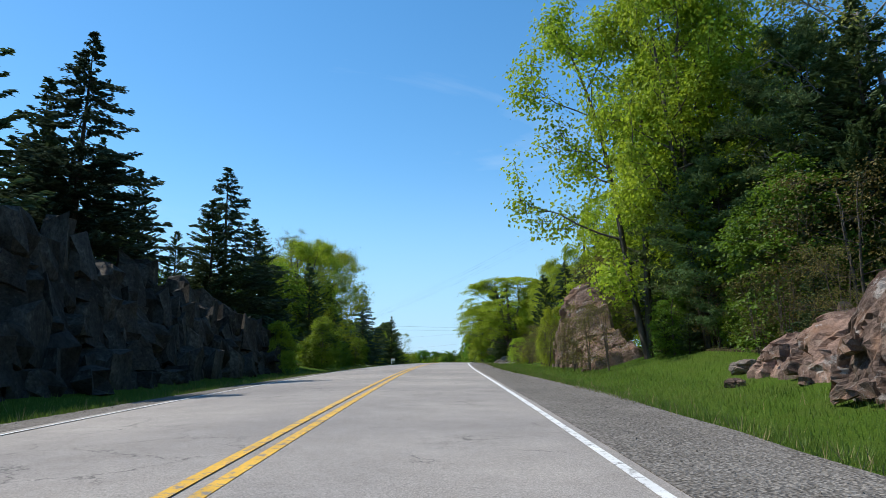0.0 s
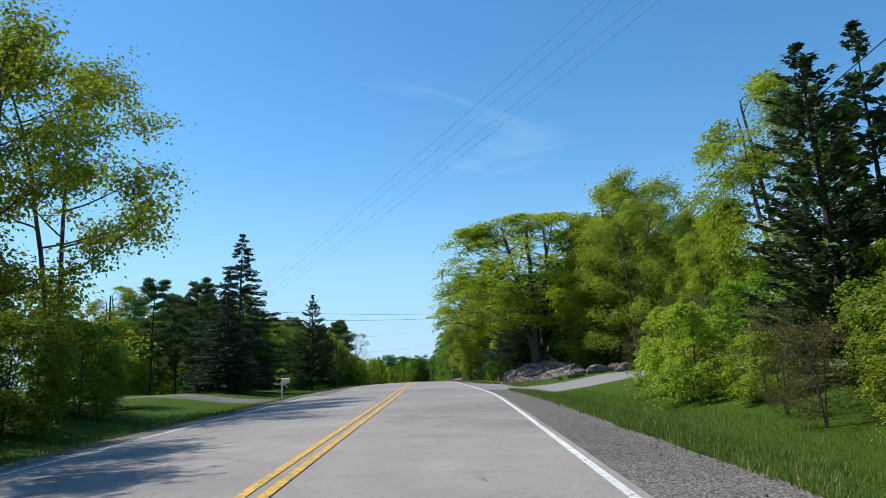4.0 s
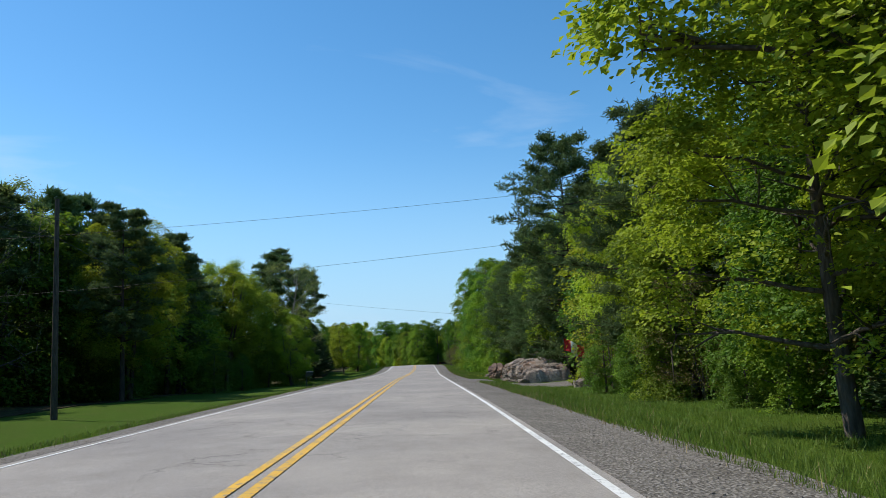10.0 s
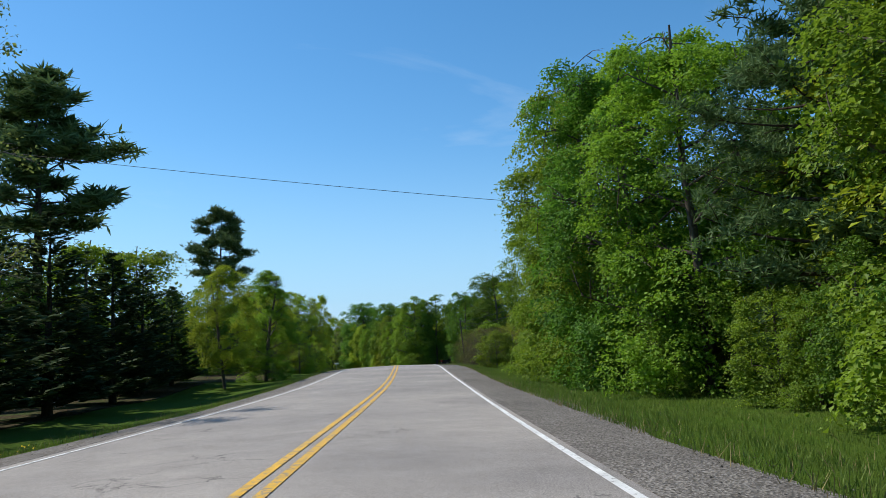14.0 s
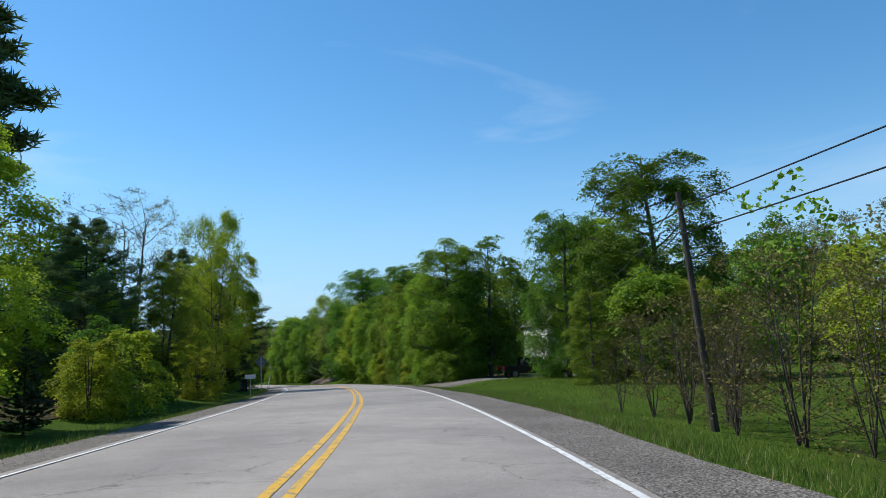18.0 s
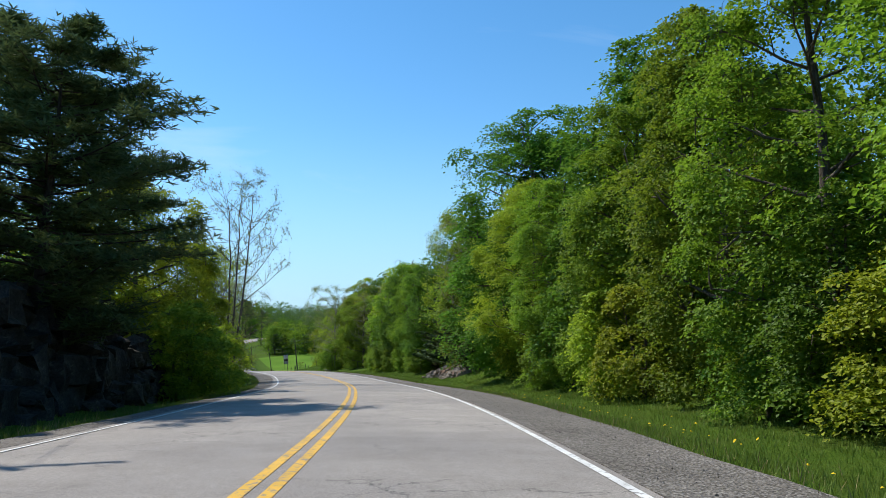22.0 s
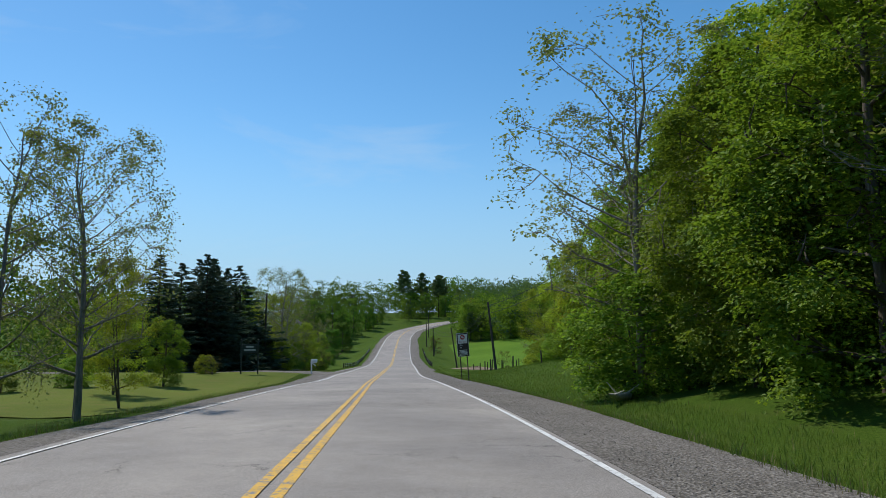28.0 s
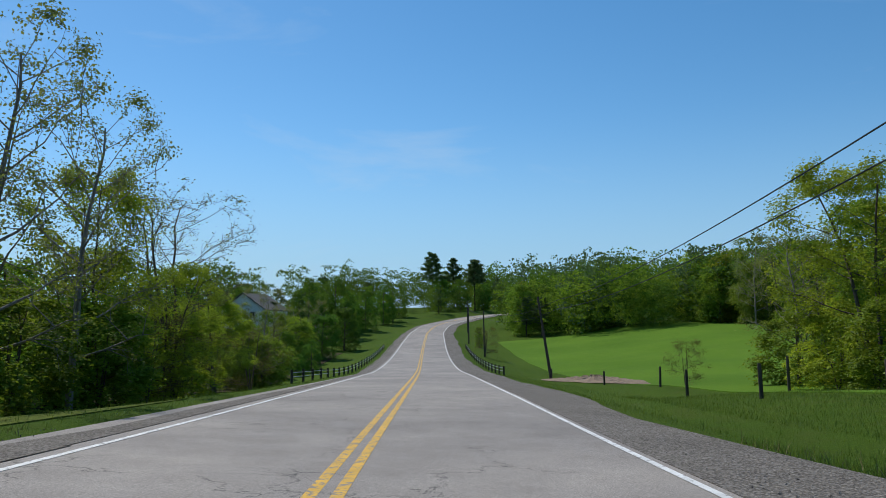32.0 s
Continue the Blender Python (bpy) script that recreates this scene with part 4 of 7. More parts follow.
LITTER = litter_material()
for s0, s1, d0, d1 in ((70, 166, 12.5, 40), (192, 286, 12.2, 40), (299, 384, 12.0, 40), (466, 566, 12.8, 40), (566, 612, 14, 40), (52, 168, -11, -40), (246, 345, -19, -44), (345, 384, -15.5, -40), (384, 560, -10.5, -34), (650, 760, -14.5, -40)):
    tagged(ribbon("forest_floor", s0, s1, d0, d1, LITTER, 0.05, wobble=0.5, seed=int(s0), columns=16), "brown leaf litter and low plants under the trees", "forest floor", "", "structure")


def turf_material(name, dark, light, straw):
    k = Mat(name, 1.0, 0.05)
    fine, mid, broad = k.noise(22, 4, 0.7), k.noise(0.9, 5, 0.6), k.noise(0.07, 3)
    c = k.ramp(fine, [(0.28, dark), (0.72, light)])
    c = k.mix(k.ramp(mid, [(0.5, (0, 0, 0)), (0.72, (0.6, 0.6, 0.6))]), c, straw)
    k.color(k.mix(1.0, c, k.ramp(broad, [(0.3, (0.82, 0.86, 0.8)), (0.7, (1.1, 1.08, 1.0))]), "MULTIPLY"))
    return k.bump(fine, 0.03, 0.8).m


LAWN = turf_material("mown_lawn", (0.070, 0.098, 0.018), (0.165, 0.195, 0.042), (0.165, 0.150, 0.052))
FIELD = turf_material("hay_field", (0.058, 0.128, 0.012), (0.125, 0.225, 0.026), (0.120, 0.190, 0.030))
tagged(ribbon("lawn", 586, 650, -6.4, -34, LAWN, 0.03, wobble=0.3, seed=41, columns=20), "light green mown lawn with dry patches", "lawn", "", "structure")
tagged(ribbon("hay_field", 640, 792, 15.5, 58, FIELD, 0.05, wobble=1.2, seed=43, columns=26), "bright green hay field rising to the woods", "field", "", "structure")


def tar_strip(a, b, wide):
    """A dark sealed seam on the lane, from (s, d) to (s, d)."""
    v = []
    n = 24
    for k in range(n + 1):
        u = k / n
        s, d = a[0] + (b[0] - a[0]) * u, a[1] + (b[1] - a[1]) * u
        w = wide * (0.8 + 0.25 * math.sin(k * 1.7)) * min(1, 0.15 + 4 * u, 0.15 + 4 * (1 - u))
        for e in (-w / 2, w / 2):
            p = place(s, d + e, 0.005)
            v.append(tuple(p))
    i = np.arange(n) * 2
    return new("tar_seam", mesh_of("tar_seam", v, np.stack([i, i + 1, i + 3, i + 2], 1), PATCH))


tagged(tar_strip((231, 2.35), (247.5, 0.75), 0.16), "dark tar seam running across the lane", "tar seam", "", "structure")


def side_road(name, s0, s1, d0, d1, material, up, flare, label, turn=0.0):
    """A drive that leaves the road between runs s0 and s1, out to d1, with rounded mouths."""
    v, n = [], 90
    for k in range(n + 1):
        u = k / n
        d = d0 + (d1 - d0) * u
        w = flare * max(0.0, 1 - abs(d - d0) / 5.0) ** 2
        for j in range(-1, 14):
            s = s0 - w - 0.4 * (j < 0) + 0.4 * (j > 12) + (s1 - s0 + 2 * w) * min(max(j, 0), 12) / 12 + turn * abs(d - d0)
            p = place(s, d, 0.008 + (up - 0.008) * float(smooth((abs(d) - 4.4) / 2)) if 0 <= j <= 12 else -0.08)
            v.append(tuple(p))
    i = (np.arange(n)[:, None] * 15 + np.arange(14)[None]).ravel()
    f = np.stack([i, i + 1, i + 16, i + 15], 1)
    if d1 > d0:
        f = f[:, ::-1]
    return tagged(new(name, mesh_of(name, v, np.ascontiguousarray(f), material)), label, "driveway", "", "structure")


side_road("side_road", 174.5, 184.8, 3.9, 60, DRIVE, 0.045, 4.5, "grey asphalt side road joining the highway")
side_road("driveway_gravel", 290, 296, 3.9, 40, GRAVEL, 0.03, 2.5, "gravel drive beside low rocks")
side_road("driveway_house", 456.5, 466.5, 3.9, 45, GRAVEL, 0.08, 4.0, "pale gravel drive to a white house")
side_road("driveway_left", 624.9, 632.3, -3.7, -60, GRAVEL, 0.07, 5.0, "pale gravel drive across a lawn")
side_road("driveway_left_near", 176, 182, -3.9, -30, GRAVEL, 0.03, 4.0, "gravel drive opening off the shoulder")


# ---- rock ----
def cells(points, seeds, power=2.0):
    """For each point the nearest seed, and how near the border to the next one is."""
    a, b = np.full(len(points), 1e9), np.full(len(points), 1e9)
    who = np.zeros(len(points), int)
    for k, q in enumerate(seeds):
        e = np.abs(points - q)
        dd = (e**power).sum(1) ** (1 / power)
        closer = dd < a
        b = np.where(closer, a, np.minimum(b, dd))
        who = np.where(closer, k, who)
        a = np.where(closer, dd, a)
    return who, b - a


def rock_cut(name, s0, s1, d0, high, material, label, seed, side=1, batter=0.10, block=0.72, deep=0.24, back=6.0):
    """A blasted rock face along the road: fractured blocks with dark joints, and a rough top that runs back."""
    rng = np.random.default_rng(seed)
    fine = 0.085 if s1 - s0 < 40 else 0.16
    nu, nv, nt = int((s1 - s0) / fine), int(high / fine), 14
    u, v = np.meshgrid(np.linspace(0, s1 - s0, nu), np.linspace(0, 1, nv), indexing="ij")
    top = high * (0.72 + 0.28 * np.sin(u * 0.33 + seed) * np.sin(u * 0.13 + 1)) * smooth(u / 2.5 + 0.25) * smooth((s1 - s0 - u) / 2.0 + 0.35)
    hgt = v * top
    seeds = np.stack([rng.uniform(-1, s1 - s0 + 1, int((s1 - s0) * high / block**2 * 1.5)), np.zeros(int((s1 - s0) * high / block**2 * 1.5))], 1)
    seeds[:, 1] = rng.uniform(-0.5, high + 0.5, len(seeds))
    warp = np.stack([u + 0.12 * np.sin(hgt * 1.3 + u) + 0.12 * hgt, hgt * 0.72 + 0.10 * np.sin(u * 1.1) + 0.08 * u], -1).reshape(-1, 2)
    who, gap = cells(warp, seeds * np.array([1, 0.72]), 5.0)
    proud = rng.uniform(-deep, deep, len(seeds))[who]
    tilt = rng.normal(0, 0.16, (len(seeds), 2))[who]
    rel = warp - (seeds * np.array([1, 0.72]))[who]
    out = proud + (tilt * rel).sum(1) - 0.22 * np.exp(-((gap / 0.045) ** 2)) + 0.02 * rng.normal(0, 1, len(who))
    out = out.reshape(u.shape)
    grid = []
    for i in range(nu):
        s = s0 + u[i, 0]
        base = place(s, side * d0)
        far = place(s, side * (d0 + 1.0))
        n = unit(np.array([far.x - base.x, far.y - base.y]))
        row = []
        for j in range(nv):
            off = batter * hgt[i, j] - out[i, j] * min(1, 0.3 + hgt[i, j])
            row.append((base.x + n[0] * off, base.y + n[1] * off, base.z - 0.35 + hgt[i, j] + 0.35 * v[i, j]))
        for j in range(1, nt + 1):
            off = batter * top[i, 0] - out[i, -1] * (1 - j / nt) + back * j / nt
            z = base.z + top[i, 0] + 0.5 * math.sin(j * 0.4) * 0.5 + 0.12 * rng.normal() - (3.0 * smooth((j / nt - 0.75) / 0.25))
            row.append((base.x + n[0] * off, base.y + n[1] * off, z))
        grid += row
    m = nv + nt
    i = (np.arange(nu - 1)[:, None] * m + np.arange(m - 1)[None]).ravel()
    f = np.stack([i, i + 1, i + m + 1, i + m], 1)
    if side > 0:
        f = f[:, ::-1]
    return tagged(new(name, mesh_of(name, np.array(grid), np.ascontiguousarray(f), material)), label, "rock outcrop")


def boulder_mesh(seed, material, rough=0.35, cuts=9):
    """A faceted boulder about 1 m across: a fine ball cut by planes, with cracks."""
    rng = np.random.default_rng(seed)
    bm = bmesh.new()
    bmesh.ops.create_icosphere(bm, subdivisions=5, radius=0.62)
    ways = unit(rng.normal(0, 1, (cuts + 6, 3)))
    dist = rng.uniform(0.36, 0.52, len(ways))
    seeds = rng.uniform(-0.55, 0.55, (46, 3))
    co = np.array([v.co[:] for v in bm.verts])
    for w, q in zip(ways, dist):
        over = np.clip(co @ w - q, 0, None)
        co -= over[:, None] * w * 0.92
    who, gap = cells(co * np.array([1, 1, 1.5]), seeds, 4.0)
    co *= (1 + rng.uniform(-0.10, 0.10, 46)[who] - 0.10 * np.exp(-((gap / 0.035) ** 2)))[:, None]
    for v, c in zip(bm.verts, co):
        k = noise.noise(Vector(c) * 4 + Vector((seed, 0, 0))) * 0.05
        v.co = Vector(c) * (1 + k)
    me = bpy.data.meshes.new("boulder")
    bm.to_mesh(me)
    bm.free()
    me.polygons.foreach_set("use_smooth", np.zeros(len(me.polygons), bool))
    me.materials.append(material)
    return me


BOULDERS = {"grey": [boulder_mesh(k, ROCK_GREY) for k in (1, 2, 3, 4)], "red": [boulder_mesh(k, ROCK_RED) for k in (5, 6)], "dark": [boulder_mesh(k, ROCK_SHADED) for k in (7, 8)]}
rock_rng = random.Random(9)


def boulder(s, d, size, tone="grey", label="weathered grey granite boulder in the grass", sink=0.22):
    """size: along the road, across it, high."""
    me = rock_rng.choice(BOULDERS[tone])
    p = place(s, d, size[2] * (0.42 - sink))
    m = pose(p.x, p.y, p.z, rock_rng.uniform(-8, 8), rock_rng.uniform(-8, 8), heading(s) + rock_rng.uniform(-25, 25)) @ Matrix.Diagonal((size[1], size[0], size[2], 1))
    ob = new("boulder", me)
    ob.matrix_world = m
    return tagged(ob, label, "rock", "roadside rocks")


def block_mesh(seed, material, jag):
    """One blasted block, about 1 m each way, with broken corners."""
    rng = np.random.default_rng(seed)
    bm = box((1, 1, 1))
    bmesh.ops.subdivide_edges(bm, edges=list(bm.edges), cuts=1, use_grid_fill=True)
    for v in bm.verts:
        k = jag if v.co.length_squared > 0.6 else jag * 2
        v.co += Vector(rng.normal(0, k, 3))
        if abs(v.co.x) > 0.4 and abs(v.co.y) > 0.4 and abs(v.co.z) > 0.4 and rng.random() < 0.5:
            v.co *= rng.uniform(0.75, 0.95)
    me = bpy.data.meshes.new("block")
    bm.to_mesh(me)
    bm.free()
    me.polygons.foreach_set("use_smooth", np.zeros(len(me.polygons), bool))
    me.materials.append(material)
    return me


def block_face(outcrop, s0, s1, d0, top, seed, material, small=1.0, loose=1.0, side=1):
    """Jointed blocks stacked on a rock face that looks across the road; top: run and height pairs."""
    rng = np.random.default_rng(seed)
    shapes = [block_mesh(200 + k + seed, material, 0.025 * loose**0.9) for k in range(7)]
    s = s0
    back = outcrop.matrix_world.inverted()
    while s < s1:
        w = rng.uniform(0.4, 1.0) * small
        z, stop = -0.3, float(np.interp(s, *top)) * rng.uniform(0.9, 1.06)
        slant = rng.normal(0, 0.03)
        while z < stop:
            h = rng.uniform(0.3, 1.15) * small
            wide = w * rng.uniform(0.9, 1.15)
            deep = rng.uniform(0.9, 1.3)
            d = d0 + 0.09 * loose**2 * z + rng.normal(0, 0.10 * loose) + deep / 2 - 0.35
            ob = new("block", shapes[rng.integers(0, 7)])
            ob.parent = outcrop
            p = place(s + w / 2 + slant * z, side * d0, 0)
            m = spot(s + w / 2 + slant * z, side * d, 0, rng.normal(0, 5 * loose))
            m.translation.z = p.z + z + h / 2
            ob.matrix_world = m @ pose(0, 0, 0, rng.normal(0, 2 * loose), rng.normal(0, 3 * loose), 0) @ Matrix.Diagonal((deep, wide * 1.03, h * 1.03, 1))
            z += h
        s += w

def ledge(s0, s1, d0, tops, material, label, seed, batter=0.25, back=4.0, block=0.75, rise=0.15, fine=0.10, side=1, loose=1.0):
    """loose: 1 for weathered rock, less for flat blasted faces with square joints. A natural ledge: one mass of jointed rock with a broken face, a rounded lip and a rough top that runs back; tops: runs and heights."""
    rng = np.random.default_rng(seed)
    high = max(tops[1])
    nu, nf, nb = int((s1 - s0) / fine), max(8, int(high / fine * 1.2)), max(10, int(back / 0.16))
    u = np.linspace(0, s1 - s0, nu)
    top = np.interp(u + s0, *tops) * (1 + 0.10 * np.sin(u * 1.9 + seed) + 0.06 * np.sin(u * 4.3))
    q = np.r_[np.linspace(0, 1, nf), 1 + np.linspace(0, 1, nb + 1)[1:]]
    up = np.minimum(q, 1.0)
    deep = np.clip(q - 1, 0, 1)
    lip = np.exp(-((q - 1) / 0.16) ** 2)
    z = top[:, None] * (up - 0.10 * lip)[None] + rise * (deep * back)[None] * (top[:, None] / high) - (1.2 * smooth((deep - 0.7) / 0.3))[None] * (0.4 + top[:, None])
    d = batter * up[None] * top[:, None] + (deep * back)[None] + 0.10 * lip[None]
    pts = np.stack([np.broadcast_to(u[:, None], z.shape), d, z], -1).reshape(-1, 3)
    warp = pts + 0.14 * loose * np.sin(pts[:, [1, 2, 0]] * 2.3 + seed) + 0.05 * loose * np.sin(pts[:, [2, 0, 1]] * 6.1)
    out = np.zeros(len(pts))
    for size, push, cut, wide in ((block * 2.1, 0.30, 0.05, 0.05), (block, 0.17, 0.12, 0.05), (block * 0.42, 0.05, 0.05, 0.035)):
        n = int((s1 - s0 + 1) * (high + back * 0.7) / size**2 * 1.1) + 6
        seeds = np.stack([rng.uniform(-0.5, s1 - s0 + 0.5, n), rng.uniform(-0.3, back, n) ** 1.0, rng.uniform(-0.3, high * 1.2, n)], 1)
        seeds[: n // 2, 1] = rng.uniform(-0.2, 0.5, n // 2)
        grain = np.array([1.0, 1.0, 1.35])
        who, gap = cells(warp * grain, seeds * grain, 5.0 if loose > 0.6 else 9.0)
        tilt = rng.normal(0, 0.14 * loose, (n, 3))[who]
        out += rng.uniform(-push, push, n)[who] * block * (0.5 + 0.5 * loose) + (tilt * (warp - seeds[who])).sum(1) * 0.5 - cut * (1.6 - 0.6 * loose) * block * np.exp(-((gap / (wide * size / block)) ** 2))
    out = out.reshape(z.shape)
    out += 0.012 * rng.normal(0, 1, z.shape)
    # near the ends and the back it dives into the ground
    fade = smooth(u / 0.6) * smooth((s1 - s0 - u) / 0.6)
    keep = fade[:, None] * (1 - smooth((deep - 0.6) / 0.4))[None]
    d = d - out * (1 - deep)[None] * keep
    z = (z + out * deep[None] * keep + 0.5 * out * keep) * (0.15 + 0.85 * fade[:, None]) - 0.5 * (1 - fade[:, None])
    z[:, 0] -= 0.45
    grid = []
    for i in range(nu):
        base, far = place(s0 + u[i], side * d0), place(s0 + u[i], side * (d0 + 1.0))
        n = np.array([far.x - base.x, far.y - base.y])
        n /= np.linalg.norm(n)
        low = np.array([float(ground_z(s0 + u[i], side * (d0 + e))) for e in (0, back * 0.5, back)])
        gz = np.interp(d[i], [0, back * 0.5, back], low)
        grid.append(np.column_stack([base.x + n[0] * d[i], base.y + n[1] * d[i], gz + z[i]]))
    m = len(q)
    i = (np.arange(nu - 1)[:, None] * m + np.arange(m - 1)[None]).ravel()
    f = np.stack([i, i + 1, i + m + 1, i + m], 1)
    if side > 0:
        f = f[:, ::-1]
    rock = tagged(new("rock_outcrop", mesh_of("rock_outcrop", np.concatenate(grid), np.ascontiguousarray(f), material)), label, "rock outcrop")
    # blocks that have come loose on the face and at its foot
    shapes = [block_mesh(300 + seed * 5 + k, material, 0.04) for k in range(4)]
    for _ in range(int((s1 - s0) * 0.9)):
        s, h = rng.uniform(s0 + 0.8, s1 - 0.8), rng.uniform(0, 0.9) ** 1.5
        size = min(block, 0.7) * rng.uniform(0.3, 0.75, 3) * np.array([1, 1.2, 0.75])
        low = float(np.interp(s, *tops)) * h
        ob = new("block", shapes[rng.integers(0, 4)])
        ob.parent = rock
        m = spot(s, side * (d0 + batter * low - 0.05 - 0.25 * (h < 0.15)), 0, rng.normal(0, 18 * loose))
        m.translation.z += low
        ob.matrix_world = m @ pose(0, 0, 0, rng.normal(0, 9 * loose), rng.normal(0, 9 * loose), 0) @ Matrix.Diagonal((*size, 1))
    return rock


ledge(106.5, 122.0, 9.3, ([106.5, 110, 113, 116, 118.6, 119.2, 120.2, 122], [0.5, 1.0, 1.7, 3.9, 4.4, 3.9, 3.5, 3.2]), ROCK_RED, "blasted pink granite face with dark joints beside the verge", 5, 0.05, 3.0, 0.95, 0.1, 0.07, 1, 0.3)
ledge(124.5, 134.6, 10.0, ([124.5, 126, 129, 132, 134.6], [0.8, 2.2, 2.6, 2.2, 0.6]), ROCK_RED, "brown broken rock bank behind roadside shrubs", 25, 0.3, 3.0, 0.7)
ledge(77.5, 84.9, 9.3, ([77, 80, 83, 84.4, 85], [2.2, 2.6, 2.5, 1.6, 0.4]), ROCK_RED, "tall broken pink granite ledge at the edge of the grass", 3, 0.35, 3.0, 0.6)
ledge(85.6, 90.6, 10.2, ([85.5, 86.5, 88.5, 90.6], [0.4, 1.0, 1.15, 0.4]), ROCK_RED, "low pale pink granite ledge in the grass", 4, 0.5, 3.0, 0.6)
ledge(193.5, 204.5, 9.7, ([193, 196, 199, 202, 205], [0.15, 0.32, 0.42, 0.34, 0.15]), ROCK_GREY, "pale grey whaleback rock beside the side road", 11, 2.2, 4.5, 1.3, 0.05)
ledge(199, 214, 9.1, ([199, 202, 206, 210, 214], [0.3, 0.55, 0.7, 0.65, 0.35]), ROCK_GREY, "shaded grey rock bank under a maple", 12, 0.7, 5.5, 0.9, 0.12)
ledge(214, 231, 10.0, ([214, 218, 223, 227, 231], [0.45, 1.0, 1.4, 1.1, 0.3]), ROCK_GREY, "mossy grey rock hump under the trees", 13, 1.0, 5.5, 1.1, 0.10)
ledge(296.8, 325, 8.9, ([296.8, 298, 300, 305, 309, 312.4, 313.2, 316, 317.2, 321, 325], [0.5, 1.15, 1.35, 1.2, 1.3, 1.25, 0.75, 0.65, 0.3, 0.3, 0.15]), ROCK_GREY, "brown-grey fractured rock ledge beside a gravel drive", 14, 0.3, 4.0, 0.7, 0.12)
ledge(523.5, 534.8, 9.9, ([523.5, 526, 529, 532, 534.8], [0.4, 0.7, 0.75, 0.6, 0.25]), ROCK_GREY, "broken grey rock ledge at the foot of the trees", 15, 0.7, 3.5, 0.6, 0.1)
# both left banks take the rock colour that has shade darkened into it
bank = rock_cut("rock_outcrop", 50, 117, 9.5, 5.6, ROCK_SHADED, "dark mossy rock bank in shade under conifers", 6, -1, 0.5, 2.0, 0.5, 10.0)
block_face(bank, 70, 117, 9.3, ([70, 84, 100, 117], [4.4, 4.6, 4.0, 2.0]), 31, ROCK_SHADED, 1.5, 2.3, -1)
bank = rock_cut("rock_outcrop", 468, 500, 8.8, 4.6, ROCK_SHADED, "dark shaded rock bank below a power pole", 7, -1, 0.45, 1.3, 0.45, 9.0)
block_face(bank, 469, 499.5, 8.6, ([469, 476, 488, 500], [2.6, 3.6, 3.4, 1.6]), 32, ROCK_SHADED, 1.2, 2.2, -1)
for s, d, size, tone in ((91.4, 10.6, (0.9, 0.8, 0.5), "grey"), (89.2, 9.4, (0.5, 0.5, 0.3), "red"),
                         (189.0, 10.6, (0.9, 0.8, 0.5), "grey"), (188.2, 11.8, (1.0, 1.2, 0.6), "grey"), (188.6, 13.4, (1.2, 1.3, 0.75), "grey"), (189.5, 15.0, (1.3, 1.1, 0.7), "red"), (190.6, 12.4, (1.2, 1.4, 0.6), "grey"), (187.6, 14.8, (0.6, 0.7, 0.4), "grey"), (191.8, 16.4, (1.4, 1.2, 0.7), "grey"),
                         (286, 10.9, (1.6, 1.2, 0.7), "grey"), (287.2, 11.8, (1.4, 1.3, 0.7), "grey"), (288.0, 12.8, (1.5, 1.2, 0.8), "grey"), (288.3, 13.9, (1.2, 1.2, 0.6), "grey"),
                         (310.6, 8.4, (1.9, 1.6, 1.9), "red"), (297.2, 9.0, (0.8, 0.7, 0.45), "grey"), (299.6, 8.4, (0.6, 0.6, 0.35), "grey"), (302.6, 8.3, (0.7, 0.6, 0.4), "grey"), (306.2, 8.4, (0.5, 0.5, 0.3), "grey"),
                         (317.5, 8.5, (0.9, 0.8, 0.6), "grey"), (319.0, 8.8, (0.6, 0.6, 0.4), "grey"), (320.4, 8.3, (0.8, 0.7, 0.4), "grey"), (322.3, 8.4, (0.5, 0.5, 0.3), "grey"), (324.2, 8.9, (0.7, 0.6, 0.35), "grey"),
                         
                         (200, -6.9, (0.6, 0.5, 0.20), "grey")):
    boulder(s, d, size, tone, "weathered pink granite boulder in the grass" if tone == "red" else "weathered grey granite boulder in the grass")

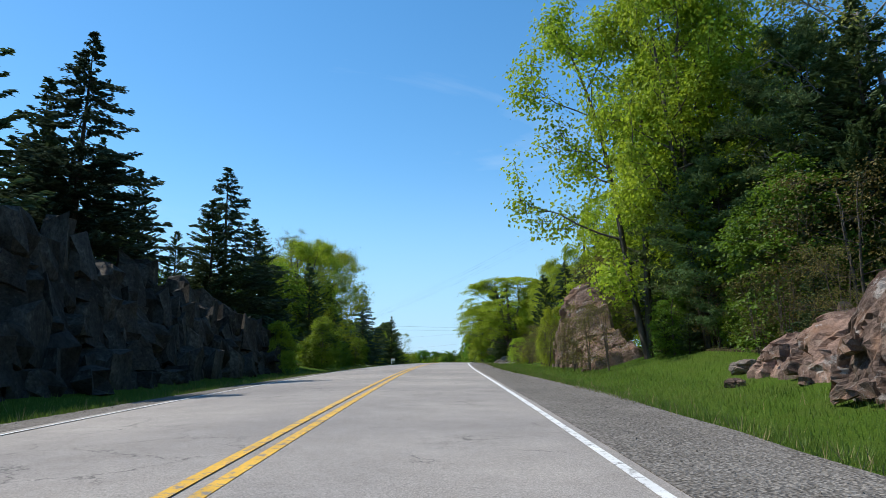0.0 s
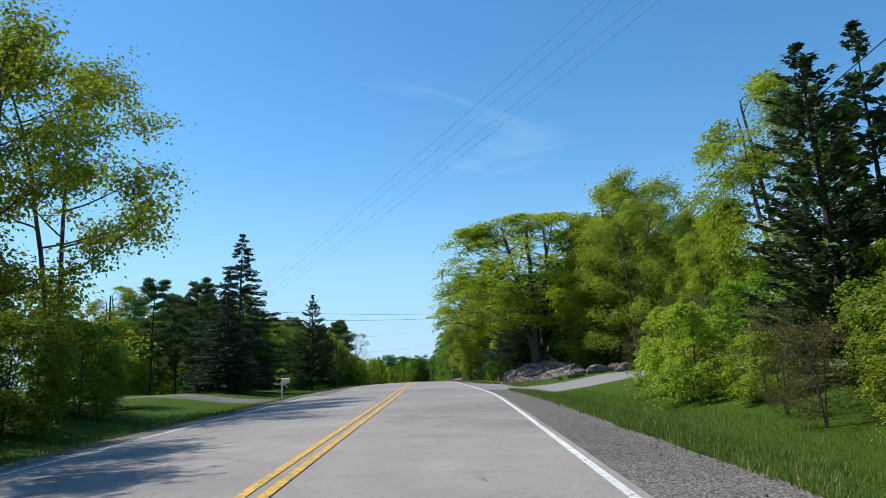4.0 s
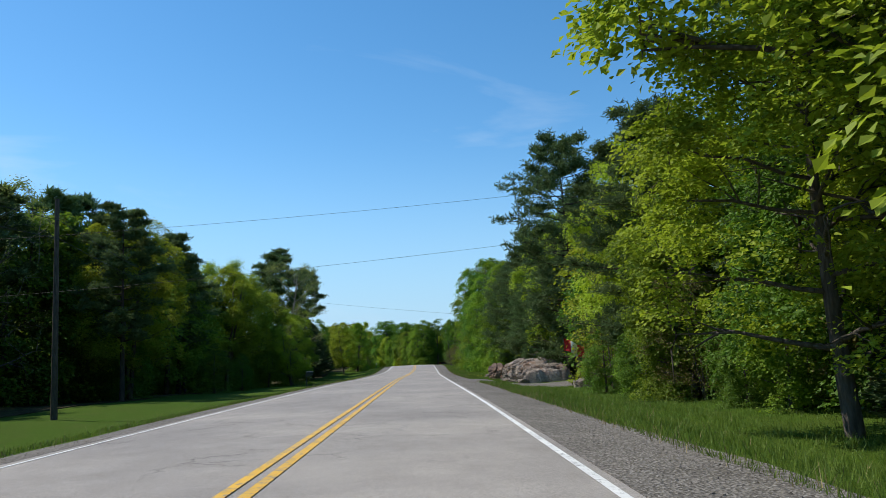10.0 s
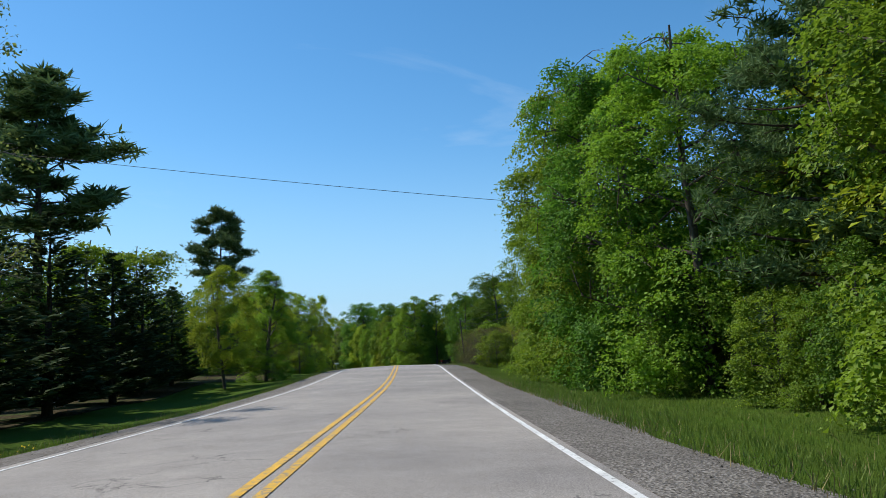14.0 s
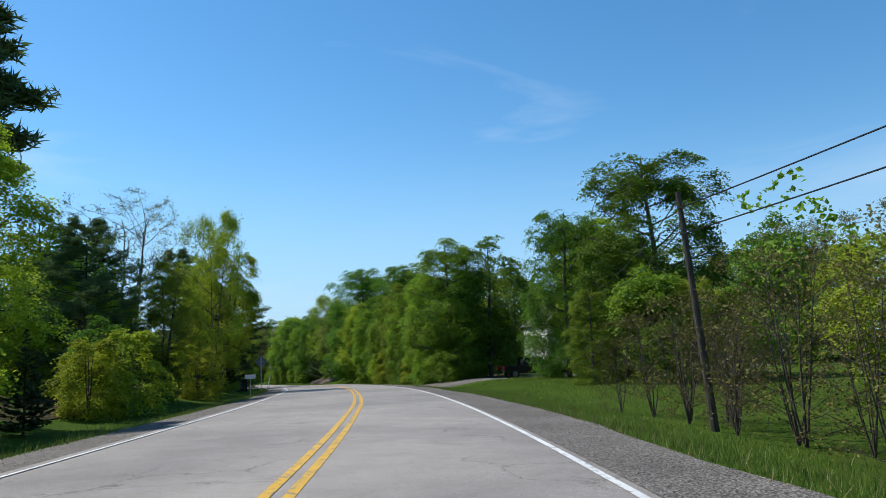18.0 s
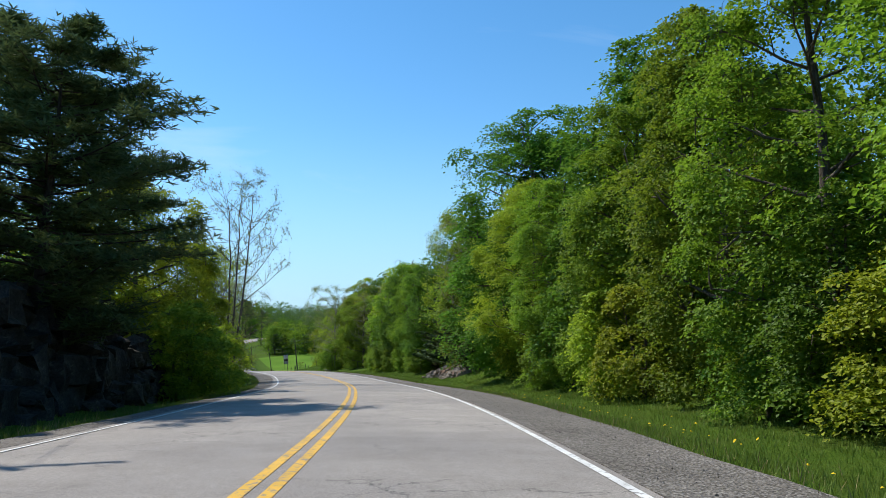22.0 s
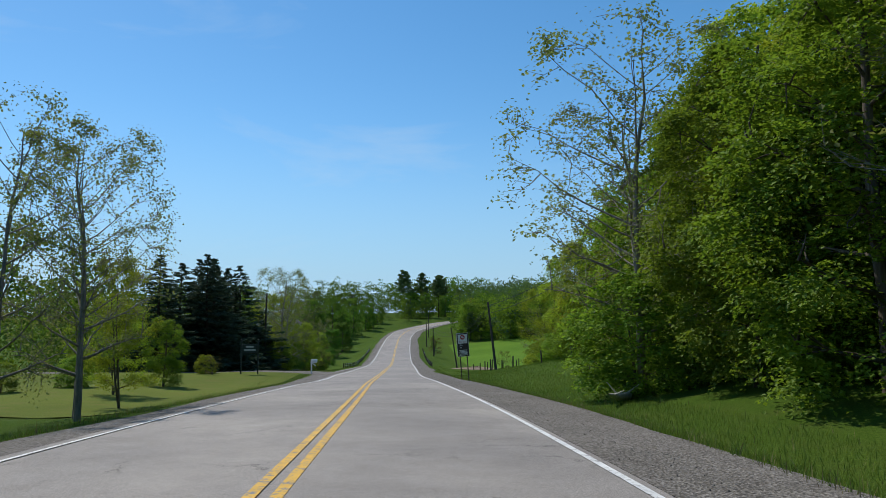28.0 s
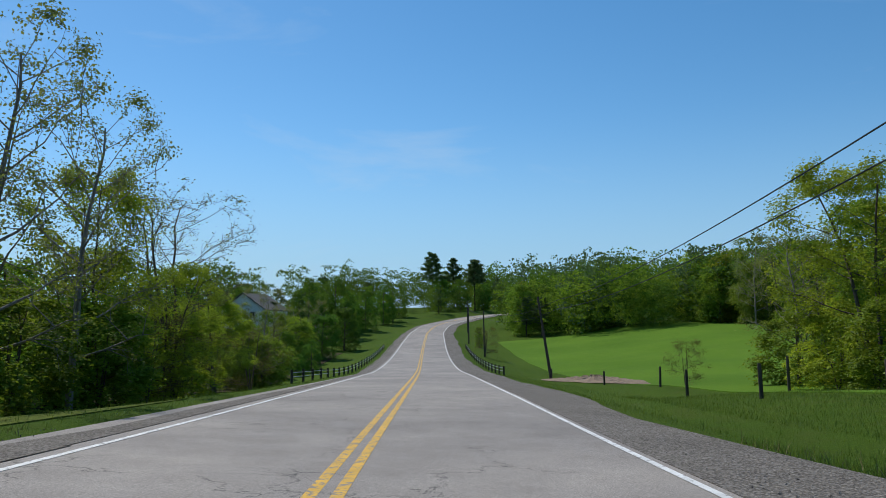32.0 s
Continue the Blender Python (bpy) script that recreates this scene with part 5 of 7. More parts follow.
# ---- trees that stand out: kind, run, to the right, height, width ----
STAND_L = [
    ("cedar_b", 93, -15.0, 11, 1.0, 4.0), ("spruce_b", 101, -14.0, 10.2, 1.15, 4.3), ("spruce_b", 121, -13.8, 13.2, 1.2, 0.4), ("cedar_b", 118, -13.6, 9.5, 1.2, 1.0), ("cedar_b", 126, -13.0, 10.5, 1.2, 0.5), ("cedar_a", 110, -15, 6, 1, 4.5), ("cedar_a", 128, -13, 9.5, 1.1, 0),
    ("thin_b", 150, -14.6, 13.0, 1.2, 0), ("thin_b", 154, -15.6, 14.0, 1.15, 0), ("thin_b", 160, -14.4, 14.5, 1.15, 0), ("thin_b", 166, -13.4, 15.2, 1.1, 0), ("bare_a", 150, -17, 15, 0.9, 0), ("cedar_a", 144, -12.5, 10, 1.1, 0), ("cedar_a", 152, -12.2, 9, 1.2, 0),
    ("bush_green", 134, -9.2, 4.4, 0.9, 0), ("bush_yellow", 118, -9.0, 3.4, 0.8, 0), ("bush_green", 145, -9.5, 2.6, 0.9, 0), ("bush_green", 155, -9.6, 3.2, 1, 0),
    ("spruce_a", 191, -13.4, 9.0, 1, 0), ("spruce_b", 197, -14.2, 13, 1.05, 0), ("cedar_b", 213, -10.4, 9.8, 1.0, 0), ("bush_yellow", 206, -12, 2.2, 1, 0), ("bush_green", 222, -11, 2.0, 1, 0),
    ("bush_green", 266, -19.5, 3.6, 1.3, 0), ("bush_green", 262, -23, 4.2, 1.2, 0),
    ("pine_tall", 370, -22.6, 22.8, 1.35, 0), ("pine_tall", 443, -24.5, 27, 1.0, 0), ("thin_a", 345, -16.5, 16.5, 1, 0), ("green_a", 338, -15.0, 10.5, 0.9, 0), ("maple_b", 332, -14.0, 8.5, 0.9, 0),
    ("cedar_a", 350, -16.5, 10.5, 1.7, 0), ("cedar_a", 358, -16.5, 10.0, 1.7, 0), ("cedar_a", 366, -16.5, 9.0, 1.7, 0), ("cedar_a", 374, -17.5, 9.0, 1.6, 0), ("cedar_a", 381, -17.5, 7.8, 1.6, 0),
    ("green_b", 382.3, -10.4, 9.6, 1.0, 0), ("maple_b", 377, -12.5, 9.6, 0.9, 0), ("maple_b", 394, -11.8, 9.0, 0.8, 0), ("thin_b", 404, -13, 9.0, 1, 0), ("bush_yellow", 400, -9.6, 3.0, 1, 0), ("bush_rust", 408, -9.2, 3.4, 1.1, 0),
    ("maple_b", 418, -12.2, 10.5, 1.0, 0), ("maple_a", 411, -15, 11, 0.9, 0), ("thin_b", 447.5, -8.9, 13.0, 0.62, 0), ("maple_b", 451, -8.8, 12.5, 0.75, 0), ("thin_b", 456, -9.2, 8, 0.9, 0), ("bare_a", 440, -13, 12, 1.1, 0), ("pine_b", 432, -12.5, 9.0, 0.9, 0), ("cedar_b", 455, -9.6, 9.0, 1.0, 0), ("bush_yellow", 426, -9, 3.6, 1, 0), ("maple_b", 437, -10, 8.0, 0.9, 0),
    ("pine_b", 489, -10.0, 11.8, 1.3, 1.0), ("pine_b", 492.5, -11.5, 10.5, 1.3, 1.5), ("pine_b", 470, -13.8, 11, 0.9, 2), ("cedar_a", 479, -12.8, 7.0, 0.8, 4), ("cedar_a", 484, -11.5, 6.4, 0.8, 4), ("pine_b", 464, -12, 10.5, 0.8, 0.5), ("green_b", 468, -9.6, 6.0, 0.8, 1),
    ("maple_a", 503, -10.5, 12, 0.9, 0), ("maple_b", 508, -9.4, 9.0, 1.0, 0), ("bare_a", 516, -7.3, 15.5, 0.75, 0), ("thin_a", 521, -8.4, 10, 1.0, 0), ("bush_yellow", 512, -7.6, 4.5, 0.9, 0), ("bush_green", 500, -7.2, 4.6, 0.9, 0),
    ("thin_b", 530, -10.5, 12.5, 1.0, 0), ("bare_a", 536, -9.5, 11.5, 1.2, 0), ("thin_a", 546, -9.5, 10.5, 1.1, 0), ("bush_rust", 528, -8, 3.5, 1.1, 0), ("bush_yellow", 540, -8.5, 4.5, 1, 0), ("thin_a", 553, -9.4, 10, 1.0, 0),
    ("thin_a", 565, -11.5, 11.5, 1.0, 0), ("thin_a", 570, -11.8, 12, 1.0, 0), ("thin_b", 578, -14, 7.0, 1, 0), ("green_a", 607, -12.9, 4.6, 0.95, 0), ("thin_a", 580.5, -9.4, 9.2, 1.0, 0), ("thin_a", 583, -8.2, 9.0, 1.0, 0), ("thin_a", 585.5, -9.3, 9.2, 1.0, 0), ("thin_b", 591.5, -10, 6.2, 0.9, 0), ("thin_b", 599, -13, 5.0, 1.1, 0), ("bush_green", 604, -17, 1.8, 1.2, 0), ("bush_green", 600, -19, 1.6, 1.2, 0),
    ("spruce_a", 632, -16.6, 11.2, 1.35, 0), ("spruce_b", 636, -16.8, 11.4, 1.3, 0), ("spruce_a", 640, -18, 12, 1.5, 0), ("spruce_b", 645, -16.2, 12.2, 1.4, 0), ("spruce_a", 628, -20, 10.5, 1.5, 0), ("spruce_b", 634, -20, 10.6, 1.6, 0), ("spruce_b", 641, -15.5, 6.5, 1.8, 0), ("spruce_a", 645.5, -14.9, 5.5, 1.9, 0), ("spruce_a", 649, -18.5, 12.6, 1.4, 0), ("spruce_b", 643, -20, 12.5, 1.4, 0), ("cedar_a", 648, -14.5, 7.0, 1.4, 0),
    ("thin_a", 650.5, -12.6, 13.0, 1.0, 0), ("thin_a", 657, -13.2, 13.0, 1.0, 0), ("bare_a", 672, -14.3, 12.7, 1.3, 0), ("thin_b", 663, -15, 11, 1.1, 0), ("thin_b", 668, -13.5, 7.5, 1.1, 0), ("maple_b", 678, -13.5, 7.5, 1.1, 0), ("bush_green", 654, -13.8, 4.4, 1.2, 0), ("bush_green", 660, -13.4, 4.2, 1.3, 0), ("bush_rust", 665, -13.2, 4.4, 1.2, 0), ("bush_yellow", 668, -12.8, 4.0, 1.2, 0), ("bush_green", 648, -13.5, 4.2, 1.2, 0), ("bush_rust", 684, -12.6, 5.0, 1.2, 0), ("bush_green", 690, -13, 4.5, 1.2, 0), ("thin_a", 699, -15, 9.5, 1.0, 0), ("bush_rust", 674, -12.6, 3.8, 1.1, 0),
    ("dark_a", 745, -16, 8, 1.1, 0), ("green_a", 728, -17, 7, 1.1, 0), ("dark_a", 765, -15, 9, 1.0, 0),
    ("pine_tall", 893, -31, 23, 1, 0), ("pine_tall", 903, -19, 20, 1, 0), ("pine_tall", 918, -28, 21, 1.1, 0), ("pine_tall", 926, -46, 22, 1, 0),
]
STAND_R = [
    ("thin_b", 104.5, 11.4, 18.5, 1.0, 0), ("maple_b", 109, 16.0, 17.5, 0.95, 1), ("thin_b", 103, 17.0, 19, 1, 1), ("thin_a", 97, 19.5, 17, 1.1, 0.5), ("pine_b", 98, 16.2, 12.5, 0.9, 0.5), ("cedar_b", 95, 17, 12, 1.1, 0.5), ("bush_rust", 92, 14.5, 5.5, 1.1, 0), ("bush_green", 98, 13.5, 2.0, 1, 0), ("pine_b", 103, 14.0, 10, 1.0, 0), ("pine_b", 99.5, 13.4, 8, 1.0, 0), ("wood_dark", 95, 14.5, 7, 1.1, 0),
    ("bush_rust", 104, 9.4, 3.2, 0.9, 0), ("bush_rust", 107, 9.1, 3.4, 0.9, 0), ("bush_rust", 110, 8.8, 3.0, 0.8, 0), ("bush_rust", 113.5, 8.7, 2.6, 0.8, 0), ("maple_b", 102.5, 14.2, 18.5, 0.75, 0), ("thin_b", 101, 13.0, 18, 0.8, 0), ("pine_b", 107, 15.5, 11, 1.0, 0.5), ("pine_b", 112, 15.5, 10, 1.0, 1.5), ("pine_b", 112, 15.5, 6.0, 0.9, 4.2), ("bush_rust", 114, 12.0, 3.2, 1.1, 2.8), ("bush_rust", 117, 11.8, 3.6, 1.1, 3.2), ("bush_rust", 120, 12.0, 3.6, 1.1, 2.6), ("bush_green", 122.5, 12.5, 3.4, 1.0, 1.5), ("bush_rust", 124, 12.5, 4.0, 1.0, 0.6), ("maple_b", 131, 15.5, 13.5, 0.9, 0.5), ("maple_b", 128, 17.5, 12.5, 0.9, 0.5), ("maple_b", 114, 15.5, 9.0, 0.8, 4.0),
    ("bush_yellow", 124.3, 9.6, 4.4, 0.6, 0), ("shrub_bare", 122.8, 9.0, 3.0, 0.8, 0), ("bush_yellow", 128, 9.8, 3.6, 0.6, 0), ("shrub_bare", 126, 8.8, 2.6, 0.9, 0), ("bush_rust", 126.5, 9.0, 2.8, 1, 0), ("bush_rust", 132, 9.6, 3.2, 1, 0), ("bush_rust", 137, 10, 3.4, 1.1, 0), ("bush_yellow", 142, 11.4, 3.6, 0.8, 0), ("bush_green", 149, 11, 3.2, 1, 0), ("bush_rust", 146, 9.6, 2.4, 1, 0),
    ("spruce_b", 139, 14.4, 8.6, 1.0, 0.4), ("spruce_a", 146, 13.5, 9.6, 1.0, 0.4), ("cedar_b", 133, 14.5, 11, 0.9, 0.5), ("cedar_a", 155, 12.6, 9.4, 1.15, 0), ("maple_b", 150, 16.5, 11.5, 0.9, 0), ("maple_b", 163, 15.6, 12.5, 0.9, 0), ("maple_b", 168, 14.5, 7.5, 0.9, 0),
    ("maple_open", 209, 12.6, 16.9, 1.75, 0), ("cedar_b", 218.5, 12.4, 9, 1.2, 0), ("cedar_b", 221.5, 14.5, 12, 1.2, 0), ("cedar_b", 227, 13.8, 11, 1.2, 0), ("spruce_b", 232, 12.6, 11, 1.1, 0), ("cedar_b", 216.5, 15.5, 9, 1.3, 0), ("maple_open", 203, 18.5, 15.5, 1.0, 0), ("maple_b", 200.5, 20.0, 17.5, 1.0, 0), ("thin_b", 201, 23.0, 18.0, 1.15, 0), ("cedar_b", 222.5, 11.2, 8.0, 1.1, 0), ("bush_green", 213, 8.6, 2.2, 1, 0),
    ("maple_a", 230, 13.5, 11, 1.0, 0), ("pine_a", 258, 13.8, 21, 1.05, 0), ("maple_a", 253.5, 11.4, 18.2, 1.1, 0), ("maple_b", 249, 14.5, 15, 1.0, 0), ("maple_a", 257, 9.6, 9.5, 1.1, 0), ("cedar_b", 246, 12.6, 9, 1.2, 0), ("cedar_b", 240, 13.2, 8, 1.2, 0), ("spruce_b", 252, 14.4, 9.5, 1.0, 0), ("thin_b", 238, 13.5, 13.0, 1.1, 0), ("dark_a", 262, 14, 13, 1.0, 0),
    ("pine_b", 275, 12.4, 13, 0.9, 0), ("maple_b", 278, 13.2, 13.5, 0.95, 0), ("thin_b", 281.5, 13.2, 11, 1.0, 0), ("green_b", 270, 11.5, 10.5, 0.9, 0),
    ("pine_b", 298, 13.4, 19.0, 0.8, 0), ("pine_b", 309, 13.2, 13.5, 0.8, 0), ("pine_b", 306.5, 11.6, 8.0, 0.85, 0.8), ("pine_b", 302, 14.5, 11, 0.9, 0), ("maple_b", 304, 13.2, 13.5, 0.85, 0.5), ("pine_b", 313.5, 13.2, 14, 0.9, 0), ("pine_b", 320, 13.4, 13.5, 0.9, 0), ("pine_b", 327, 12.2, 12.5, 0.85, 0), ("green_b", 333, 11.8, 14.5, 0.9, 0), ("pine_b", 340, 13.4, 14.5, 0.85, 0),
    ("green_a", 347, 11.8, 15.0, 0.9, 0), ("dark_a", 353, 11.4, 17.0, 0.85, 0), ("green_a", 359, 11.2, 18.0, 0.85, 0), ("green_b", 365, 13, 19.5, 0.9, 0), ("green_a", 371, 11, 13, 0.9, 0), ("thin_b", 375, 12.2, 12, 0.8, 0),
    ("bush_green", 392, 9.8, 3.6, 1.1, 0), ("shrub_bare", 396, 9.6, 4.0, 1.1, 0), ("shrub_bare", 400, 10.2, 4.4, 1.1, 0), ("shrub_bare", 403.5, 9.4, 3.8, 1.0, 0), ("shrub_bare", 406.5, 11, 4.6, 1.1, 0), ("bush_rust", 399, 12.5, 4.6, 1.1, 0), ("shrub_bare", 413.5, 10.5, 3.6, 1.1, 0), ("shrub_bare", 409.5, 10.0, 4.2, 1.1, 0), ("willow", 407, 19.5, 15.5, 1.0, 0), ("thin_b", 384, 13, 10, 1, 0), ("bush_rust", 416, 11.5, 3.0, 1, 0),
    *(("shrub_bare", 403 + 1.7 * k, 9.4 + 1.3 * (k * 0.618 % 1), 2.5 + 1.2 * (k * 0.414 % 1), 1.1, 0) for k in range(11)), ("wood_yellow", 416, 21, 7, 1.1, 0), ("wood_yellow", 421, 24, 7.5, 1.1, 0), ("thin_b", 411, 16.5, 7.5, 1.2, 0), ("wood_yellow", 408, 17, 6.5, 1.2, 0),
    ("dark_a", 448, 17.0, 14.2, 0.78, 0), ("dark_a", 446, 21, 12.5, 0.9, 0), ("green_b", 437, 14.6, 6.0, 1.0, 0), ("green_a", 450, 19.5, 13, 1, 0), ("dark_a", 440, 20.5, 16.8, 1.0, 0),
    ("green_a", 467, 12.2, 15.2, 0.95, 0), ("dark_a", 468.5, 13.6, 11.5, 1.0, 0), ("bush_green", 464.5, 12.4, 4.4, 1, 0), ("bush_green", 466.5, 11.2, 3.6, 1, 0), ("bush_green", 469.5, 11.0, 4.2, 1, 0), ("dark_a", 473, 15.6, 14.0, 1.0, 0), ("maple_b", 470, 31.5, 18, 1.0, 0), ("maple_b", 470, 28.0, 14.5, 0.7, 0), ("maple_b", 463, 29, 14, 1.0, 0), ("green_a", 497, 32, 17, 0.9, 0), ("thin_a", 490, 38, 16, 1.0, 0), ("green_b", 474, 12.0, 12.5, 1.0, 0), ("green_a", 480, 11.6, 12.2, 0.9, 0), ("green_b", 486, 11.8, 13.0, 0.9, 0), ("green_b", 492, 11.4, 12.5, 0.9, 0), ("dark_a", 497, 15.2, 17.8, 1.1, 0), ("green_a", 500, 11.2, 11.5, 0.9, 0), ("maple_b", 506, 10.6, 12.5, 0.9, 0),
    ("dark_a", 513, 13.8, 19.4, 1.1, 0), ("green_a", 514, 13.0, 13.0, 0.85, 0), ("maple_b", 521, 13.2, 13, 0.9, 0), ("green_b", 527, 12.6, 12, 0.9, 0), ("bush_yellow", 510, 11.8, 4.2, 1, 0), ("bush_green", 517, 12.2, 3.0, 1, 0),
    ("cedar_b", 533, 13.6, 12.5, 1.2, 0), ("cedar_b", 526, 13.5, 11, 1.4, 0), ("thin_a", 524, 12.4, 13, 1.1, 0), ("thin_b", 536, 15.5, 16.5, 0.9, 0), ("dark_a", 541, 13.0, 12.6, 0.95, 0), ("green_a", 548, 12.6, 12.0, 0.95, 0), ("dark_a", 555, 13, 13, 0.95, 0), ("green_b", 561, 13.6, 11, 1, 0),
    ("thin_a", 572, 13.6, 12.5, 1.25, 0), ("green_a", 577, 12.8, 11.8, 1.1, 0), ("green_a", 583, 12.6, 12.0, 1.0, 0), ("thin_a", 588, 10.6, 14.2, 1.25, 0), ("thin_a", 592, 12.0, 12.5, 1.2, 0), ("bush_green", 587, 10.0, 4.5, 1.1, 0), ("bush_green", 592, 12, 4.5, 1.1, 0), ("maple_b", 583, 15.4, 13.5, 1.0, 0), ("maple_b", 588, 16.6, 15.5, 0.95, 0), ("maple_a", 597, 19.5, 13.0, 1.0, 0), ("maple_b", 604, 21, 13.5, 1.0, 0),
    ("maple_a", 648, 23.8, 16, 0.95, 0), ("bush_green", 655, 22.5, 4.5, 1.2, 0), ("bush_green", 660, 21.5, 4.2, 1.2, 0), ("bush_yellow", 665, 21.5, 4.0, 1.2, 0), ("bush_green", 671, 22.5, 4.2, 1.2, 0), ("bush_rust", 650, 21.5, 4, 1.2, 0), ("bush_green", 646, 20.5, 4.4, 1.2, 0), ("bush_green", 641, 20.5, 4.6, 1.2, 0), ("bush_yellow", 644, 22.5, 5, 1.2, 0), ("bush_rust", 619, -12.8, 1.5, 1.1, 0), ("bush_yellow", 621, -13.8, 1.6, 1.1, 0), ("thin_b", 658, 24.5, 10.5, 1.25, 0), ("thin_b", 663, 22.5, 11.5, 1.2, 0), ("green_a", 668, 26.5, 12.0, 1.1, 0), ("green_a", 653, 28, 15, 1.0, 0), ("green_a", 645, 29, 18.5, 1.0, 0), ("maple_a", 637, 27, 18.6, 0.9, 0), ("thin_b", 641, 23.5, 14, 1.1, 0), ("dark_a", 650, 33, 13, 1.0, 0), ("dark_a", 660, 31, 12, 1.0, 0), ("thin_a", 672, 23, 9.5, 1.2, 0), ("bush_rust", 676, 17.5, 3.0, 1, 0), ("bush_rust", 741, 9.5, 4.5, 1.1, 0), ("green_b", 765, 10, 4, 1, 0),
]
for kind, s, d, h, w, up in STAND_L + STAND_R:
    plant(kind, s, d, h, w, up)

